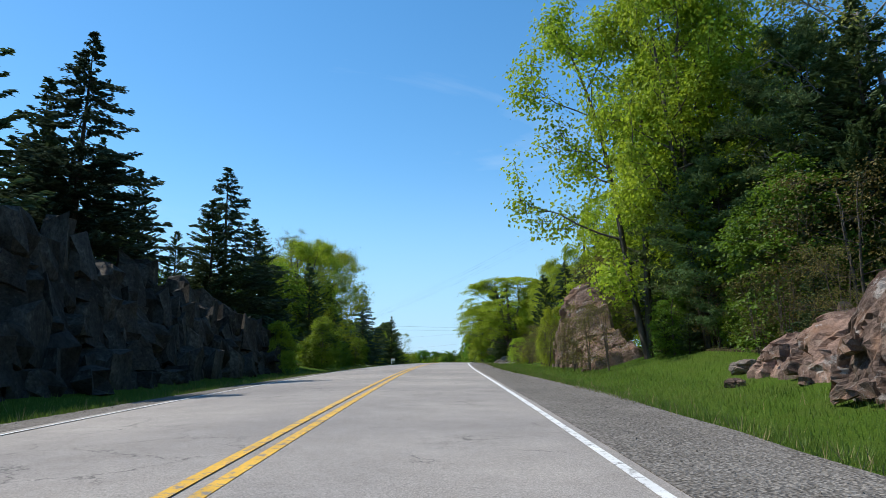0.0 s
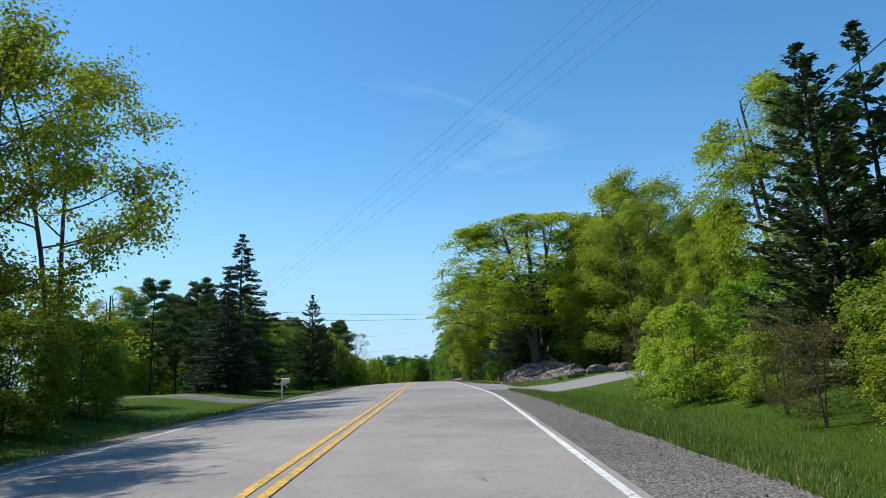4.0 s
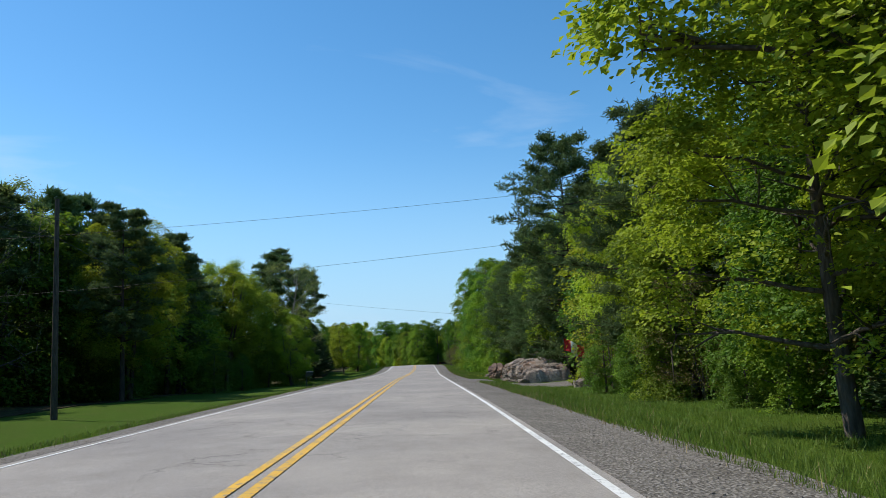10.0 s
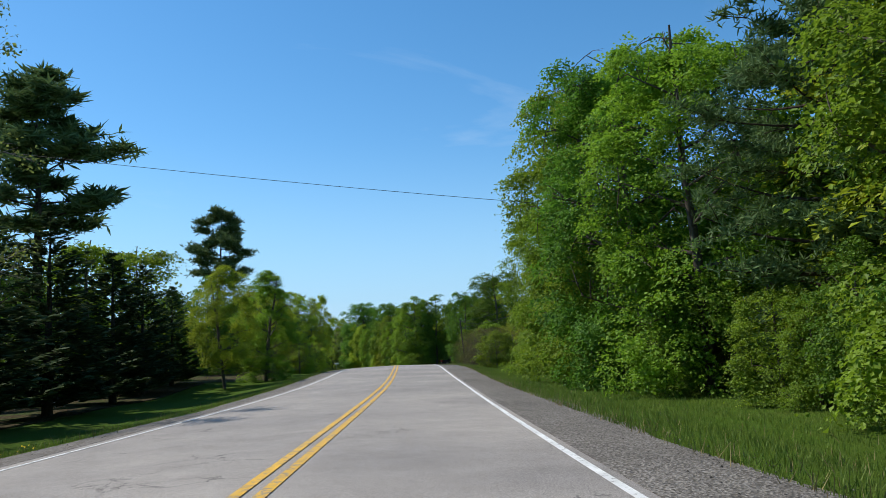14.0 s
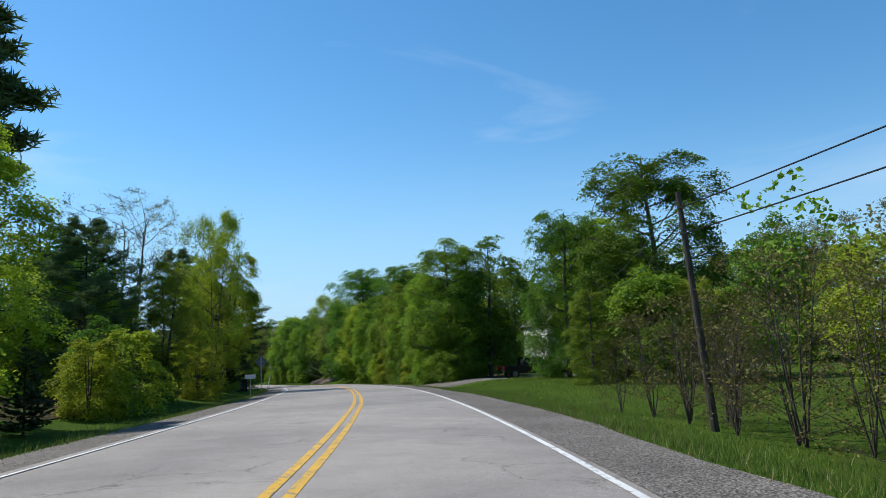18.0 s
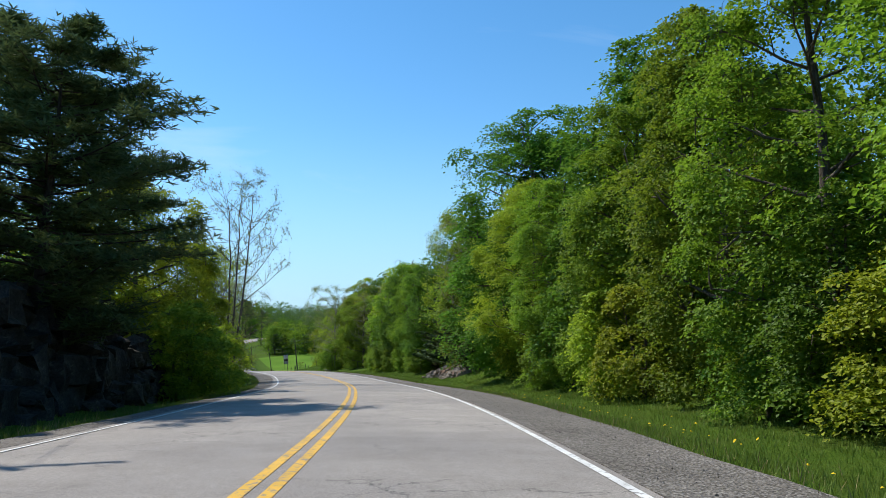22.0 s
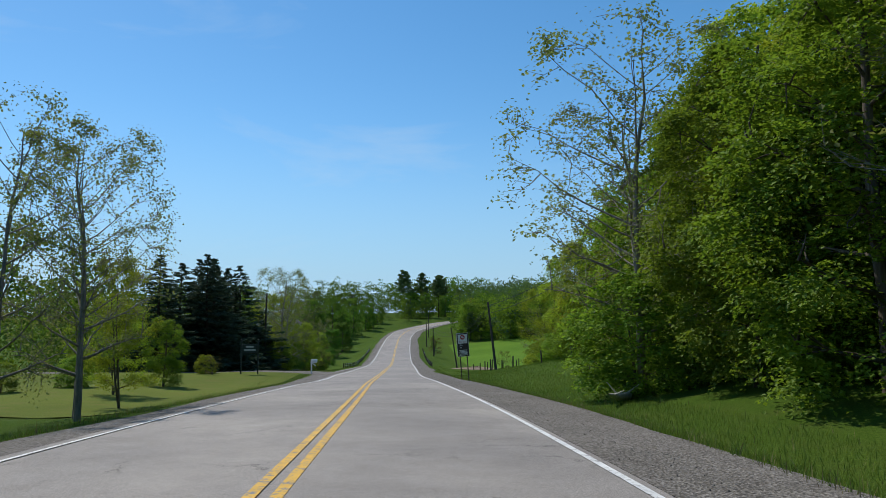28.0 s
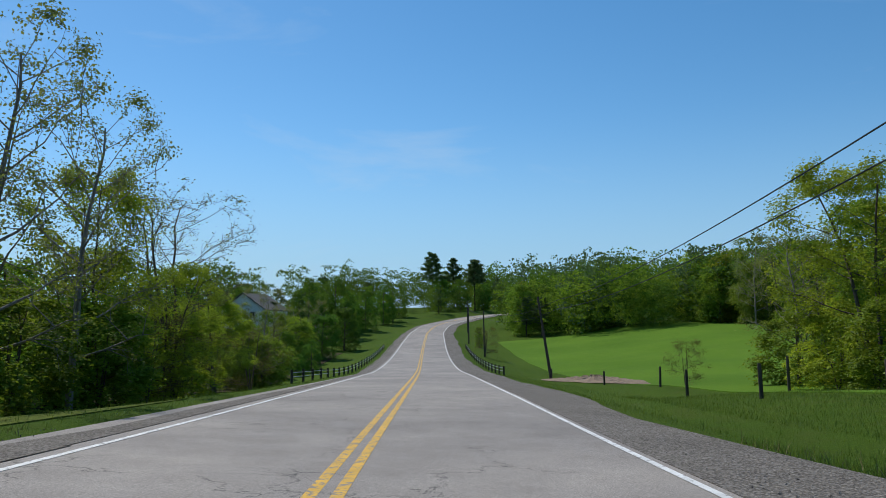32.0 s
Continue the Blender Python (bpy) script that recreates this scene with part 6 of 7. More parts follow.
# ---- the woods between them: stretch, out, how many, kinds, heights ----
WOODS = [
    (52, 118, -17, -32, 18, ("wood_fir", "cedar_b", "wood_dark"), (8, 11), 3.5), (118, 168, -14.5, -30, 18, ("wood_fir", "wood_dark", "cedar_a", "wood_green"), (8, 12), 0), (214, 250, -21, -40, 24, ("pine_a", "wood_dark", "pine_a", "wood_green"), (9, 13), 0),
    (165, 205, -30, -50, 12, ("pine_a", "wood_green", "wood_dark"), (8, 12), 0),
    (246, 330, -25, -44, 60, ("pine_tall", "wood_green", "wood_green", "wood_dark", "wood_yellow", "maple_b", "thin_a"), (14, 18), 0), (296, 345, -19, -30, 24, ("wood_green", "wood_dark", "maple_b", "pine_a", "thin_b"), (12, 16), 0), (345, 400, -23, -42, 20, ("wood_dark", "wood_fir", "pine_a", "wood_green"), (9, 14), 0),
    (398, 468, -12.5, -32, 30, ("pine_b", "wood_dark", "wood_yellow", "wood_green", "wood_fir"), (7, 12), 0), (462, 500, -15, -30, 10, ("wood_fir", "cedar_a", "wood_green"), (7, 10), 2), (498, 558, -11.5, -30, 24, ("wood_green", "wood_yellow", "wood_dark", "thin_b"), (7, 11), 0),
    (556, 630, -36, -55, 20, ("wood_green", "wood_dark", "thin_a", "wood_yellow", "wood_fir"), (8, 12), 0), (648, 770, -17, -45, 34, ("wood_green", "wood_dark", "thin_a", "wood_yellow"), (6, 10), 0), (770, 960, -17, -55, 40, ("wood_dark", "wood_green", "pine_a", "wood_dark"), (9, 15), 0),
    (94, 112, 13, 18, 18, ("wood_dark", "bush_rust", "bush_green", "wood_dark"), (2.5, 5), 0), (134, 168, 9.0, 11.4, 19, ("bush_rust", "shrub_bare", "bush_yellow", "bush_rust"), (1.5, 3.2), 0), (55, 102, 18, 34, 13, ("wood_green", "wood_yellow", "pine_a", "wood_fir"), (12, 15), 0), (102, 172, 17, 34, 18, ("wood_yellow", "wood_green", "spruce_b", "wood_fir"), (9, 13), 2), (194, 262, 17, 34, 38, ("wood_yellow", "maple_b", "wood_dark", "thin_b"), (11, 15), 0),
    (262, 382, 14.5, 34, 46, ("pine_b", "wood_green", "wood_dark", "wood_yellow"), (11, 17), 0), (382, 440, 17, 44, 18, ("wood_green", "wood_yellow", "thin_b"), (5, 8), 0), (436, 492, 43, 62, 26, ("wood_green", "wood_dark", "thin_a"), (13, 17), 0), (433, 445, 17.5, 26, 9, ("wood_dark", "bush_green", "wood_green"), (4, 7), 0),
    (466, 602, 15, 34, 84, ("wood_green", "wood_dark", "wood_dark", "wood_yellow"), (12, 16.5), 0), (470, 512, 30, 50, 9, ("wood_dark", "wood_green"), (15, 18), 0),
    (232, 262, 11.2, 13.5, 15, ("wood_fir", "shrub_bare", "wood_dark"), (2.5, 4.5), 0), (262, 286, 10.4, 12.5, 12, ("wood_dark", "bush_rust", "wood_green"), (2.5, 4.5), 0), (326, 384, 10.8, 12.6, 30, ("wood_green", "wood_green", "wood_dark"), (2.4, 5), 0), (298, 326, 12.5, 14, 9, ("wood_fir", "wood_dark", "shrub_bare"), (2, 4), 0), (470, 504, 10.2, 12.2, 22, ("wood_green", "wood_green", "bush_yellow", "wood_dark"), (2.5, 5), 0), (538, 568, 10.5, 12.5, 15, ("bush_green", "wood_green"), (2.5, 4), 0), (504, 540, 13.2, 15, 16, ("bush_green", "wood_green", "bush_rust"), (2.5, 4.5), 0),
    (120, 168, -10.5, -13, 9, ("bush_green", "wood_dark", "bush_rust"), (2, 4), 0), (384, 466, -9, -12, 18, ("wood_fir", "bush_yellow", "wood_dark", "bush_rust"), (2.5, 4.5), 0), (498, 556, -7.8, -11, 14, ("bush_green", "bush_yellow", "bush_rust"), (2, 4), 0), (300, 345, -16, -21, 8, ("bush_green", "wood_dark"), (2.5, 5), 0), (648, 740, -13.5, -19, 20, ("bush_green", "bush_rust", "wood_dark"), (2.5, 5), 0),
    (110, 170, -16, -34, 18, ("wood_dark", "wood_fir"), (3, 5), 0), (690, 800, 58, 74, 34, ("wood_green", "wood_yellow", "pine_a", "wood_green", "thin_a", "wood_dark"), (9, 18), 0), (790, 880, 22, 40, 22, ("wood_green", "wood_yellow", "pine_a", "wood_green"), (8, 15), 0), (640, 690, 40, 58, 14, ("wood_green", "wood_yellow", "pine_a", "wood_dark"), (9, 15), 0), (560, 612, 22, 40, 16, ("wood_dark", "wood_green"), (4, 7), 0),
    (86, 105, 11.6, 14.5, 14, ("bush_rust", "wood_dark", "shrub_bare", "wood_fir"), (1.6, 3.4), 0),
    (570, 612, 15, 20, 9, ("bush_green", "wood_green"), (3, 5), 0), (212, 232, 14, 18, 6, ("wood_fir", "wood_dark"), (2.5, 4.5), 0), (120, 170, 11.5, 16, 12, ("bush_green", "bush_rust", "wood_yellow"), (3, 5), 0),
]
wood_rng = random.Random(5)
for s0, s1, d0, d1, count, kinds, (lo, hi), up in WOODS:
    for k in range(count):
        s = s0 + (s1 - s0) * (k + wood_rng.uniform(0.1, 0.9)) / count
        d = d0 + (d1 - d0) * wood_rng.random() ** 1.3
        if 445 < s < 500 and 17 < d < 42:
            continue
        plant(wood_rng.choice(kinds), s, d, wood_rng.uniform(lo, hi), wood_rng.uniform(0.85, 1.1), up)


def far_woods(name, spots, leaf, label, seed, tall=(9, 15), fine=0.033):
    """A joined far belt of trees, each a heap of leafy clumps over a short stem."""
    rng = np.random.default_rng(seed)
    cs, sz = [], []
    for x, y, z in spots:
        h = rng.uniform(*tall)
        w = h * rng.uniform(0.24, 0.36)
        n = int(0.75 / fine**2)
        q = unit(rng.normal(0, 1, (34, 3))) * rng.uniform(0.6, 1.0, (34, 1))
        heap = np.array([x, y, z + h * 0.5]) + q * np.array([w, w, h * 0.48])
        # leaves lie over the upper side of each heap
        shell = unit(rng.normal(0, 0.7, (n, 3)) + np.array([0, 0, 0.5])) * np.array([1, 1, 0.7])
        cs.append(heap[rng.integers(0, 34, n)] + shell * rng.uniform(0.06, 0.095, (n, 1)) * h)
        sz.append(np.full(n, h * fine))
    c, s = np.concatenate(cs), np.concatenate(sz)
    n = unit(rng.normal(0, 0.8, c.shape) + np.array([0, 0, 0.6]))
    a = rng.normal(0, 1, c.shape)
    u = unit(a - (a * n).sum(1)[:, None] * n)
    s = s * rng.uniform(0.6, 1.3, len(s))
    v, f = leaves(c, n, u, s, s * 0.75)
    return tagged(new(name, mesh_of(name, v, f, leaf)), label, "woods", "", "stuff")


def belt(seed, count, s0, s1, near, far):
    """Spots of a belt of woods between the runs s0 and s1; near and far: how far out, left negative."""
    rng = np.random.default_rng(seed)
    out = []
    for k in range(count):
        s = s0 + (s1 - s0) * (k + rng.random()) / count
        a, b = (q(s) if callable(q) else q for q in (near, far))
        d = a + (b - a) * rng.random()
        x, y = land_point(s, d)
        z = float(ground_z(min(max(s, 0), END), math.copysign(min(abs(d), 60), d)))
        out.append((x, y, z - 0.3))
    return out


def field_edge(s):
    return float(np.interp(s, [610, 650, 680, 740, 762, 775, 790, 810, 850, 960], [42, 36, 56, 66, 62, 44, 24, 17, 15, 14]))


far_woods("far_woods", belt(7, 80, 770, 830, lambda s: field_edge(s), 80), LEAF_GREEN, "leafy woods closing the far end of the field", 67, (7, 16), 0.034)
far_woods("far_woods", belt(17, 70, 770, 835, lambda s: field_edge(s) + 2, 84), LEAF_DARK, "darker trees among the woods at the far end of the field", 77, (8, 18), 0.034)
far_woods("far_woods", belt(8, 45, 845, 965, 12, 40), LEAF_GREEN, "green woods close beside the far end of the road", 68, (8, 13))
far_woods("far_woods", belt(9, 55, 830, 965, -13, -45), LEAF_DARK, "dark green woods close beside the far end of the road", 69, (8, 13))
far_woods("far_woods", belt(1, 150, -60, 640, -46, -75), LEAF_GREEN, "belt of leafy woods far behind the roadside trees", 61, (12, 18), 0.034)
far_woods("far_woods", belt(2, 150, -60, 650, 36, 70), LEAF_GREEN, "belt of leafy woods far behind the roadside trees", 62, (12, 17), 0.034)
far_woods("far_woods", belt(3, 120, 612, 960, lambda s: field_edge(s) + 8, lambda s: field_edge(s) + 30), LEAF_GREEN, "mixed green woods along the top of the hay field", 63, (8, 17))
far_woods("far_woods", belt(13, 90, 612, 960, lambda s: field_edge(s) + 7, lambda s: field_edge(s) + 30), LEAF_DARK, "deep green trees along the top of the hay field", 73, (9, 18))
far_woods("far_woods", belt(4, 70, 612, 960, lambda s: field_edge(s) + 4, lambda s: field_edge(s) + 30), NEEDLE_PINE, "dark pines among the woods beyond the field", 64, (15, 21))
far_woods("far_woods", belt(5, 150, 640, 1010, -40, -90), LEAF_DARK, "dark green woods on the far hillside", 65, (14, 20))
far_woods("far_woods", belt(6, 180, END - 40, END + 110, -110, 110), LEAF_DARK, "dense woods where the road vanishes over the hill", 66, (15, 22))


# ---- poles and wires ----
def utility_pole(s, d, high, arm=True, lean=0.0, transformer=False, turn=0.0, up=0.0, thick=1.0, label="weathered wooden utility pole"):
    ob = thing("utility_pole", spot(s, d, up, turn) @ pose(0, 0, 0, 0, lean, 0), label, "utility pole", "utility poles")
    part("shaft", rod((0, 0, -0.5), (0, 0, high), 0.145 * thick, 0.09 * thick, 12), ob, POLE_WOOD)
    if arm:
        part("crossarm", box((2.4, 0.10, 0.13), (0, 0.14, high - 0.35), 0.015), ob, POLE_WOOD)
        for x in (-0.62, 0.62):
            part("brace", rod((x, 0.14, high - 0.4), (0, 0.12, high - 1.05), 0.016, sides=6), ob, STEEL)
        for x in (-1.1, -0.5, 0.5, 1.1):
            bm = rod((x, 0.14, high - 0.29), (x, 0.14, high - 0.14), 0.02, 0.016, 8)
            rod((x, 0.14, high - 0.17), (x, 0.14, high - 0.12), 0.055, 0.055, 10, bm)
            rod((x, 0.14, high - 0.12), (x, 0.14, high - 0.05), 0.04, 0.025, 10, bm)
            part("insulator", bm, ob, CERAMIC)
    if transformer:
        can = rod((-0.42, 0, high - 2.6), (-0.42, 0, high - 1.6), 0.24, 0.24, 18)
        rod((-0.42, 0, high - 1.6), (-0.42, 0, high - 1.52), 0.25, 0.16, 18, can)
        t = part("transformer", can, ob, STEEL)
        part("bushing", rod((-0.36, 0.1, high - 1.52), (-0.36, 0.1, high - 1.25), 0.035, 0.02, 8), t, CERAMIC)
        part("bracket", box((0.30, 0.10, 0.06), (-0.2, 0, high - 1.9), 0.01), ob, STEEL)
    return ob


def wire(a, b, sag, thick=0.012, label="black overhead cable strung between poles"):
    """A hanging cable between two points."""
    a, b = Vector(a), Vector(b)
    n = 24
    pts = [(a.lerp(b, k / n)) - Vector((0, 0, sag * 4 * (k / n) * (1 - k / n))) for k in range(n + 1)]
    v, f = tubes([(np.array([p[:] for p in pts]), np.full(n + 1, thick))], 5)
    return tagged(new("overhead_cable", mesh_of("overhead_cable", v, f, CABLE)), label, "cable", "overhead cables")


POLES_LEFT = ((208.8, -16.4, 8.4, 0), (276, -14, 9.6, 0), (480, -10.95, 9.8, 4.4))
for s, d, h, up in POLES_LEFT:
    utility_pole(s, d, h, s != 276, -4.5 if s == 480 else -1.0, False, 8 if s == 480 else 0, up)
utility_pole(144, 15.4, 14.3, True, -0.2, True, label="weathered wooden utility pole with a grey transformer")
utility_pole(220, 16.5, 8.4, False)
utility_pole(220, -34, 11.4, False)
utility_pole(352, -30, 14.2, False)
utility_pole(355, 15.5, 7.8, False)
utility_pole(412.4, 9.4, 6.1, False, -4.4, thick=0.75)
utility_pole(372, 15.5, 9, False)
utility_pole(447, 20.0, 7.8, False)
utility_pole(635, 11.4, 6.9, False, -6, label="leaning wooden utility pole at the field's edge")
utility_pole(693, 11.6, 7.4, False, -8, label="leaning wooden utility pole in the field")
utility_pole(741, 9.4, 7.0, False, -1)
utility_pole(768, 8.2, 7.0, False)
utility_pole(812, 9.0, 8.0, False)
utility_pole(839, -15, 10, False)
utility_pole(646.5, -13.9, 9.3, False, 1)


def strung(pa, pb, across=0.0, down=0.1, sag=0.6, thick=0.012):
    """A cable between two poles given as run, right, height over ground."""
    a, b = place(pa[0], pa[1] + across, pa[2] - down), place(pb[0], pb[1] + across, pb[2] - down)
    wire(a, b, sag, thick)


for x in (-1.1, -0.5, 0.5, 1.1):
    strung((144, 15.4, 14.3), (208.8, -16.4, 8.4), x, 0.05, 0.7, 0.004)
for down in (0.2, 1.0):
    strung((208.8, -16.4, 8.4), (276, -14, 8.8), 0, down, 0.9)
    strung((276, -14, 8.8), (352, -30, 14.2), 0, down, 0.9)
for x, low in ((0, 0.3), (0, 1.1)):
    strung((60, 17, 9.6), (144, 15.9, 11.4), x, low, 0.8, 0.02)
    strung((144, 15.9, 11.4), (220, 16.5, 8.6), x, low, 0.8, 0.02)
    strung((372, 15.5, 7.2), (412.4, 8.9, 6.1), x, low * 0.85 + 0.25, 0.3, 0.018)
    strung((412.4, 8.9, 6.1), (447, 20, 7.6), x, low, 0.4, 0.016)
    strung((600, 15.5, 8.4), (635, 10.7, 6.9), x, low, 0.6, 0.022)
    strung((635, 10.7, 6.9), (693, 12.4, 7.4), x, low, 0.8, 0.022)
    strung((693, 12.4, 7.4), (741, 9.4, 7.0), x, low, 0.9, 0.018)
    strung((741, 9.4, 7.0), (768, 8.2, 7.0), x, low, 0.5, 0.015)
    strung((447, 20, 7.4), (481, 29.8, 6.0), x, low, 0.3, 0.016)
strung((220, -34, 11.0), (220, 16.5, 7.7), 0, 0, 1.2, 0.016)
strung((220, -34, 9.4), (220, 16.5, 7.2), 0, 0, 0.9, 0.016)
utility_pole(287, -30, 10.2, False)
utility_pole(287, 17, 12.6, False)
strung((287, -30, 9.9), (287, 17, 12.2), 0, 0, 0.4, 0.009)
strung((287, -30, 6.4), (287, 17, 9.4), 0, 0, 0.4, 0.009)
strung((352, -30, 14.2), (355, 15.5, 7.8), 0, 0.2, 0.4, 0.012)
strung((480, -11.8, 14.4), (646.5, -13.9, 9.3), 0, 0.2, 2.0)
for down in (0.2, 0.6):
    strung((646.5, -13.9, 9.3), (592, -38, 8.5), 0, down, 0.5)


# ---- roadside things ----
def mailbox(s, d, label, white=True, turn=90):
    ob = thing("mailbox", spot(s, d, 0, turn), label, "mailbox")
    mat = PAINT_WHITE if white else PAINT_DARK
    part("post", box((0.10, 0.10, 1.25), (0, 0, 0.50), 0.01), ob, mat)
    part("arm", box((0.55, 0.09, 0.09), (0.18, 0, 0.98), 0.01), ob, mat)
    part("brace", box((0.42, 0.06, 0.06), (0.20, 0, 0.82), 0.008, (0, 42, 0)), ob, mat)
    bm = box((0.50, 0.20, 0.14), (0.22, 0, 1.10))
    v, f = tubes([(np.array([(-0.03, 0, 1.16), (0.22, 0, 1.16), (0.47, 0, 1.16)]), np.full(3, 0.10))], 14)
    body = part("body", bm, ob, mat)
    part("lid", mesh_of("lid", v, f, mat, True), body)
    part("flap", box((0.012, 0.20, 0.22), (0.476, 0, 1.13), 0.004), body, mat)
    part("flag", box((0.03, 0.008, 0.16), (0.3, 0.108, 1.2), 0.002), body, SIGN_RED)
    return ob


mailbox(624.1, -5.75, "white wooden mailbox on a post by the drive", True, 20)
mailbox(297.5, -6.6, "dark mailbox on a post in the verge", False, 10)
mailbox(183.0, -7.9, "white mailbox on a wooden post", True, 10)


def newspaper_tube(s, d):
    ob = thing("delivery_box", spot(s, d, 0), "pale delivery box on a thin post in shade", "delivery box")
    part("post", rod((0, 0, -0.3), (0, 0, 1.15), 0.03, sides=8), ob, STEEL)
    part("body", box((0.62, 0.3, 0.24), (0, 0, 1.25), 0.02), ob, PAINT_WHITE)
    return ob


newspaper_tube(442.8, -5.9)


def marker_post(s, d, lean):
    ob = thing("marker_post", spot(s, d) @ pose(0, 0, 0, 0, lean, 0), "thin white delineator post leaning in the verge", "marker post")
    part("shaft", rod((0, 0, -0.3), (0, 0, 1.5), 0.035, 0.03, 8), ob, PAINT_WHITE)
    part("reflector", box((0.07, 0.012, 0.14), (0, -0.04, 1.38), 0.004), ob, STEEL)
    return ob


marker_post(470.2, -5.7, 14)


def diamond_sign(s, d, high):
    """Seen from behind: the bare metal back of a warning sign."""
    ob = thing("warning_sign", spot(s, d), "dull grey back of a diamond road sign on a post", "road sign")
    part("post", box((0.09, 0.06, high + 0.8), (0, 0, (high + 0.2) / 2), 0.008), ob, STEEL)
    plate = part("plate", box((0.92, 0.012, 0.92), (0, 0.05, high), 0.004, (0, 45, 0)), ob, SIGN_BACK)
    part("strap", box((0.5, 0.02, 0.05), (0, 0.03, high), 0.004), plate, STEEL)
    return ob


diamond_sign(474, -6.2, 3.0)


def text_part(words, size, at, parent, material, label=""):
    cu = bpy.data.curves.new("lettering", "FONT")
    cu.body, cu.size, cu.align_x, cu.align_y, cu.extrude = words, size, "CENTER", "CENTER", 0.002
    me_ob = new("lettering", cu)
    deps = bpy.context.evaluated_depsgraph_get()
    me = bpy.data.meshes.new_from_object(me_ob.evaluated_get(deps))
    bpy.data.objects.remove(me_ob)
    me.transform(pose(*at, 90, 0, 0))
    me.materials.clear()
    me.materials.append(material)
    return part("lettering", me, parent, None, label)


def heritage_sign(s, d):
    ob = thing("information_sign", spot(s, d, 0.7, 4, 0.84) @ pose(0, 0, 0, 0, -4, 0), "tall brown information sign with a white panel on two posts", "road sign")
    for x in (-0.32, 0.32):
        part("post", box((0.09, 0.09, 5.0), (x, 0.08, 1.0), 0.01), ob, POLE_WOOD)
    board = part("board", box((1.05, 0.03, 2.10), (0, 0, 2.45), 0.006), ob, SIGN_BROWN)
    part("border", box((1.11, 0.02, 2.16), (0, 0.012, 2.45), 0.004), board, SIGN_WHITE)
    panel = part("panel", box((0.86, 0.012, 0.82), (0, -0.022, 2.98), 0.004), board, SIGN_WHITE)
    ring, n = bmesh.new(), 24
    bmesh.ops.create_circle(ring, cap_ends=True, segments=n, radius=0.22, matrix=pose(0, -0.031, 3.14, 90, 0, 0))
    part("emblem", ring, panel, SIGN_RED)
    for x, z, w, h in ((0, 3.14, 0.30, 0.05), (-0.05, 3.22, 0.2, 0.04), (0.06, 3.06, 0.18, 0.04)):
        part("emblem_bar", box((w, 0.004, h), (x, -0.034, z)), panel, SIGN_WHITE)
    text_part("Canada", 0.22, (0, -0.032, 2.72), panel, SIGN_RED)
    text_part("1 km", 0.20, (-0.2, -0.022, 2.42), board, SIGN_WHITE)
    arrow = bmesh.new()
    add_box(arrow, (0.035, 0.006, 0.16), (-0.2, -0.02, 2.17))
    add_box(arrow, (0.035, 0.006, 0.11), (-0.24, -0.02, 2.22), (0, 45, 0))
    add_box(arrow, (0.035, 0.006, 0.11), (-0.16, -0.02, 2.22), (0, -45, 0))
    part("arrow", arrow, board, SIGN_WHITE)
    for k in range(5):
        part("text_bar", box((0.78 - 0.08 * (k % 2), 0.006, 0.055), (0, -0.02, 1.95 - 0.11 * k)), board, SIGN_WHITE)
    return ob


heritage_sign(617.5, 6.7)


def name_board(s, d):
    ob = thing("name_board", spot(s, d, 0, 6), "dark green hanging name board between two posts on a lawn", "sign")
    for x in (-0.65, 0.65):
        post = part("post", box((0.10, 0.10, 2.9), (x, 0, 1.15), 0.01), ob, PAINT_DARK)
        ball = bmesh.new()
        bmesh.ops.create_uvsphere(ball, u_segments=12, v_segments=8, radius=0.08, matrix=pose(x, 0, 2.66))
        part("finial", ball, post, PAINT_DARK)
    board = part("board", box((1.14, 0.05, 0.70), (0, 0, 2.0), 0.02), ob, PAINT_DARK)
    for w, z in ((0.6, 2.15), (0.9, 1.9)):
        part("text_bar", box((w, 0.006, 0.12), (0, -0.028, z)), board, STEEL)
    return ob


name_board(620.2, -10.2)


def fence_post(s, d, high=1.1, lean=0.0):
    ob = new("fence_post", POST_MESH)
    ob.matrix_world = spot(s, d, 0, plant_rng.uniform(0, 90)) @ pose(0, 0, 0, 0, lean, 0) @ Matrix.Diagonal((1, 1, high, 1))
    return tagged(ob, "weathered grey wooden fence post in grass", "fence post", "fence posts")


pv, pf = tubes([(np.array([(0, 0, -0.4), (0.005, 0, 0.4), (0, 0.004, 0.9), (0, 0, 1.0), (0, 0, 1.004)]), np.array([0.075, 0.07, 0.066, 0.06, 0.001]))], 9)
POST_MESH = mesh_of("fence_post", pv, pf, POLE_WOOD)
for s, d, h, lean in ((638, 11.2, 1.2, 0), (642, 11.8, 1.25, 3), (646.5, 13.5, 1.1, -4), (652, 16, 1.1, 0), (656, 20, 1.3, 5), (661, 12.4, 1.2, 0), (653, 12.2, 1.2, 2), (651, 24, 1.9, -8), (663, 18, 1.7, 0), (672, 14.6, 1.2, 4), (681, 13.4, 1.0, -6), (700, 12.8, 1.0, 3), (575, 11.5, 1.1, -5), (582, 12, 1.1, 4), (590, 13, 1.1, -3), (598, 14, 1.1, 5), (606, 14.5, 1.1, -6), (614, 14.2, 1.1, 2), (622, 13.6, 1.1, -3), (630, 12.4, 1.1, 6)):
    fence_post(s, d, h, lean)


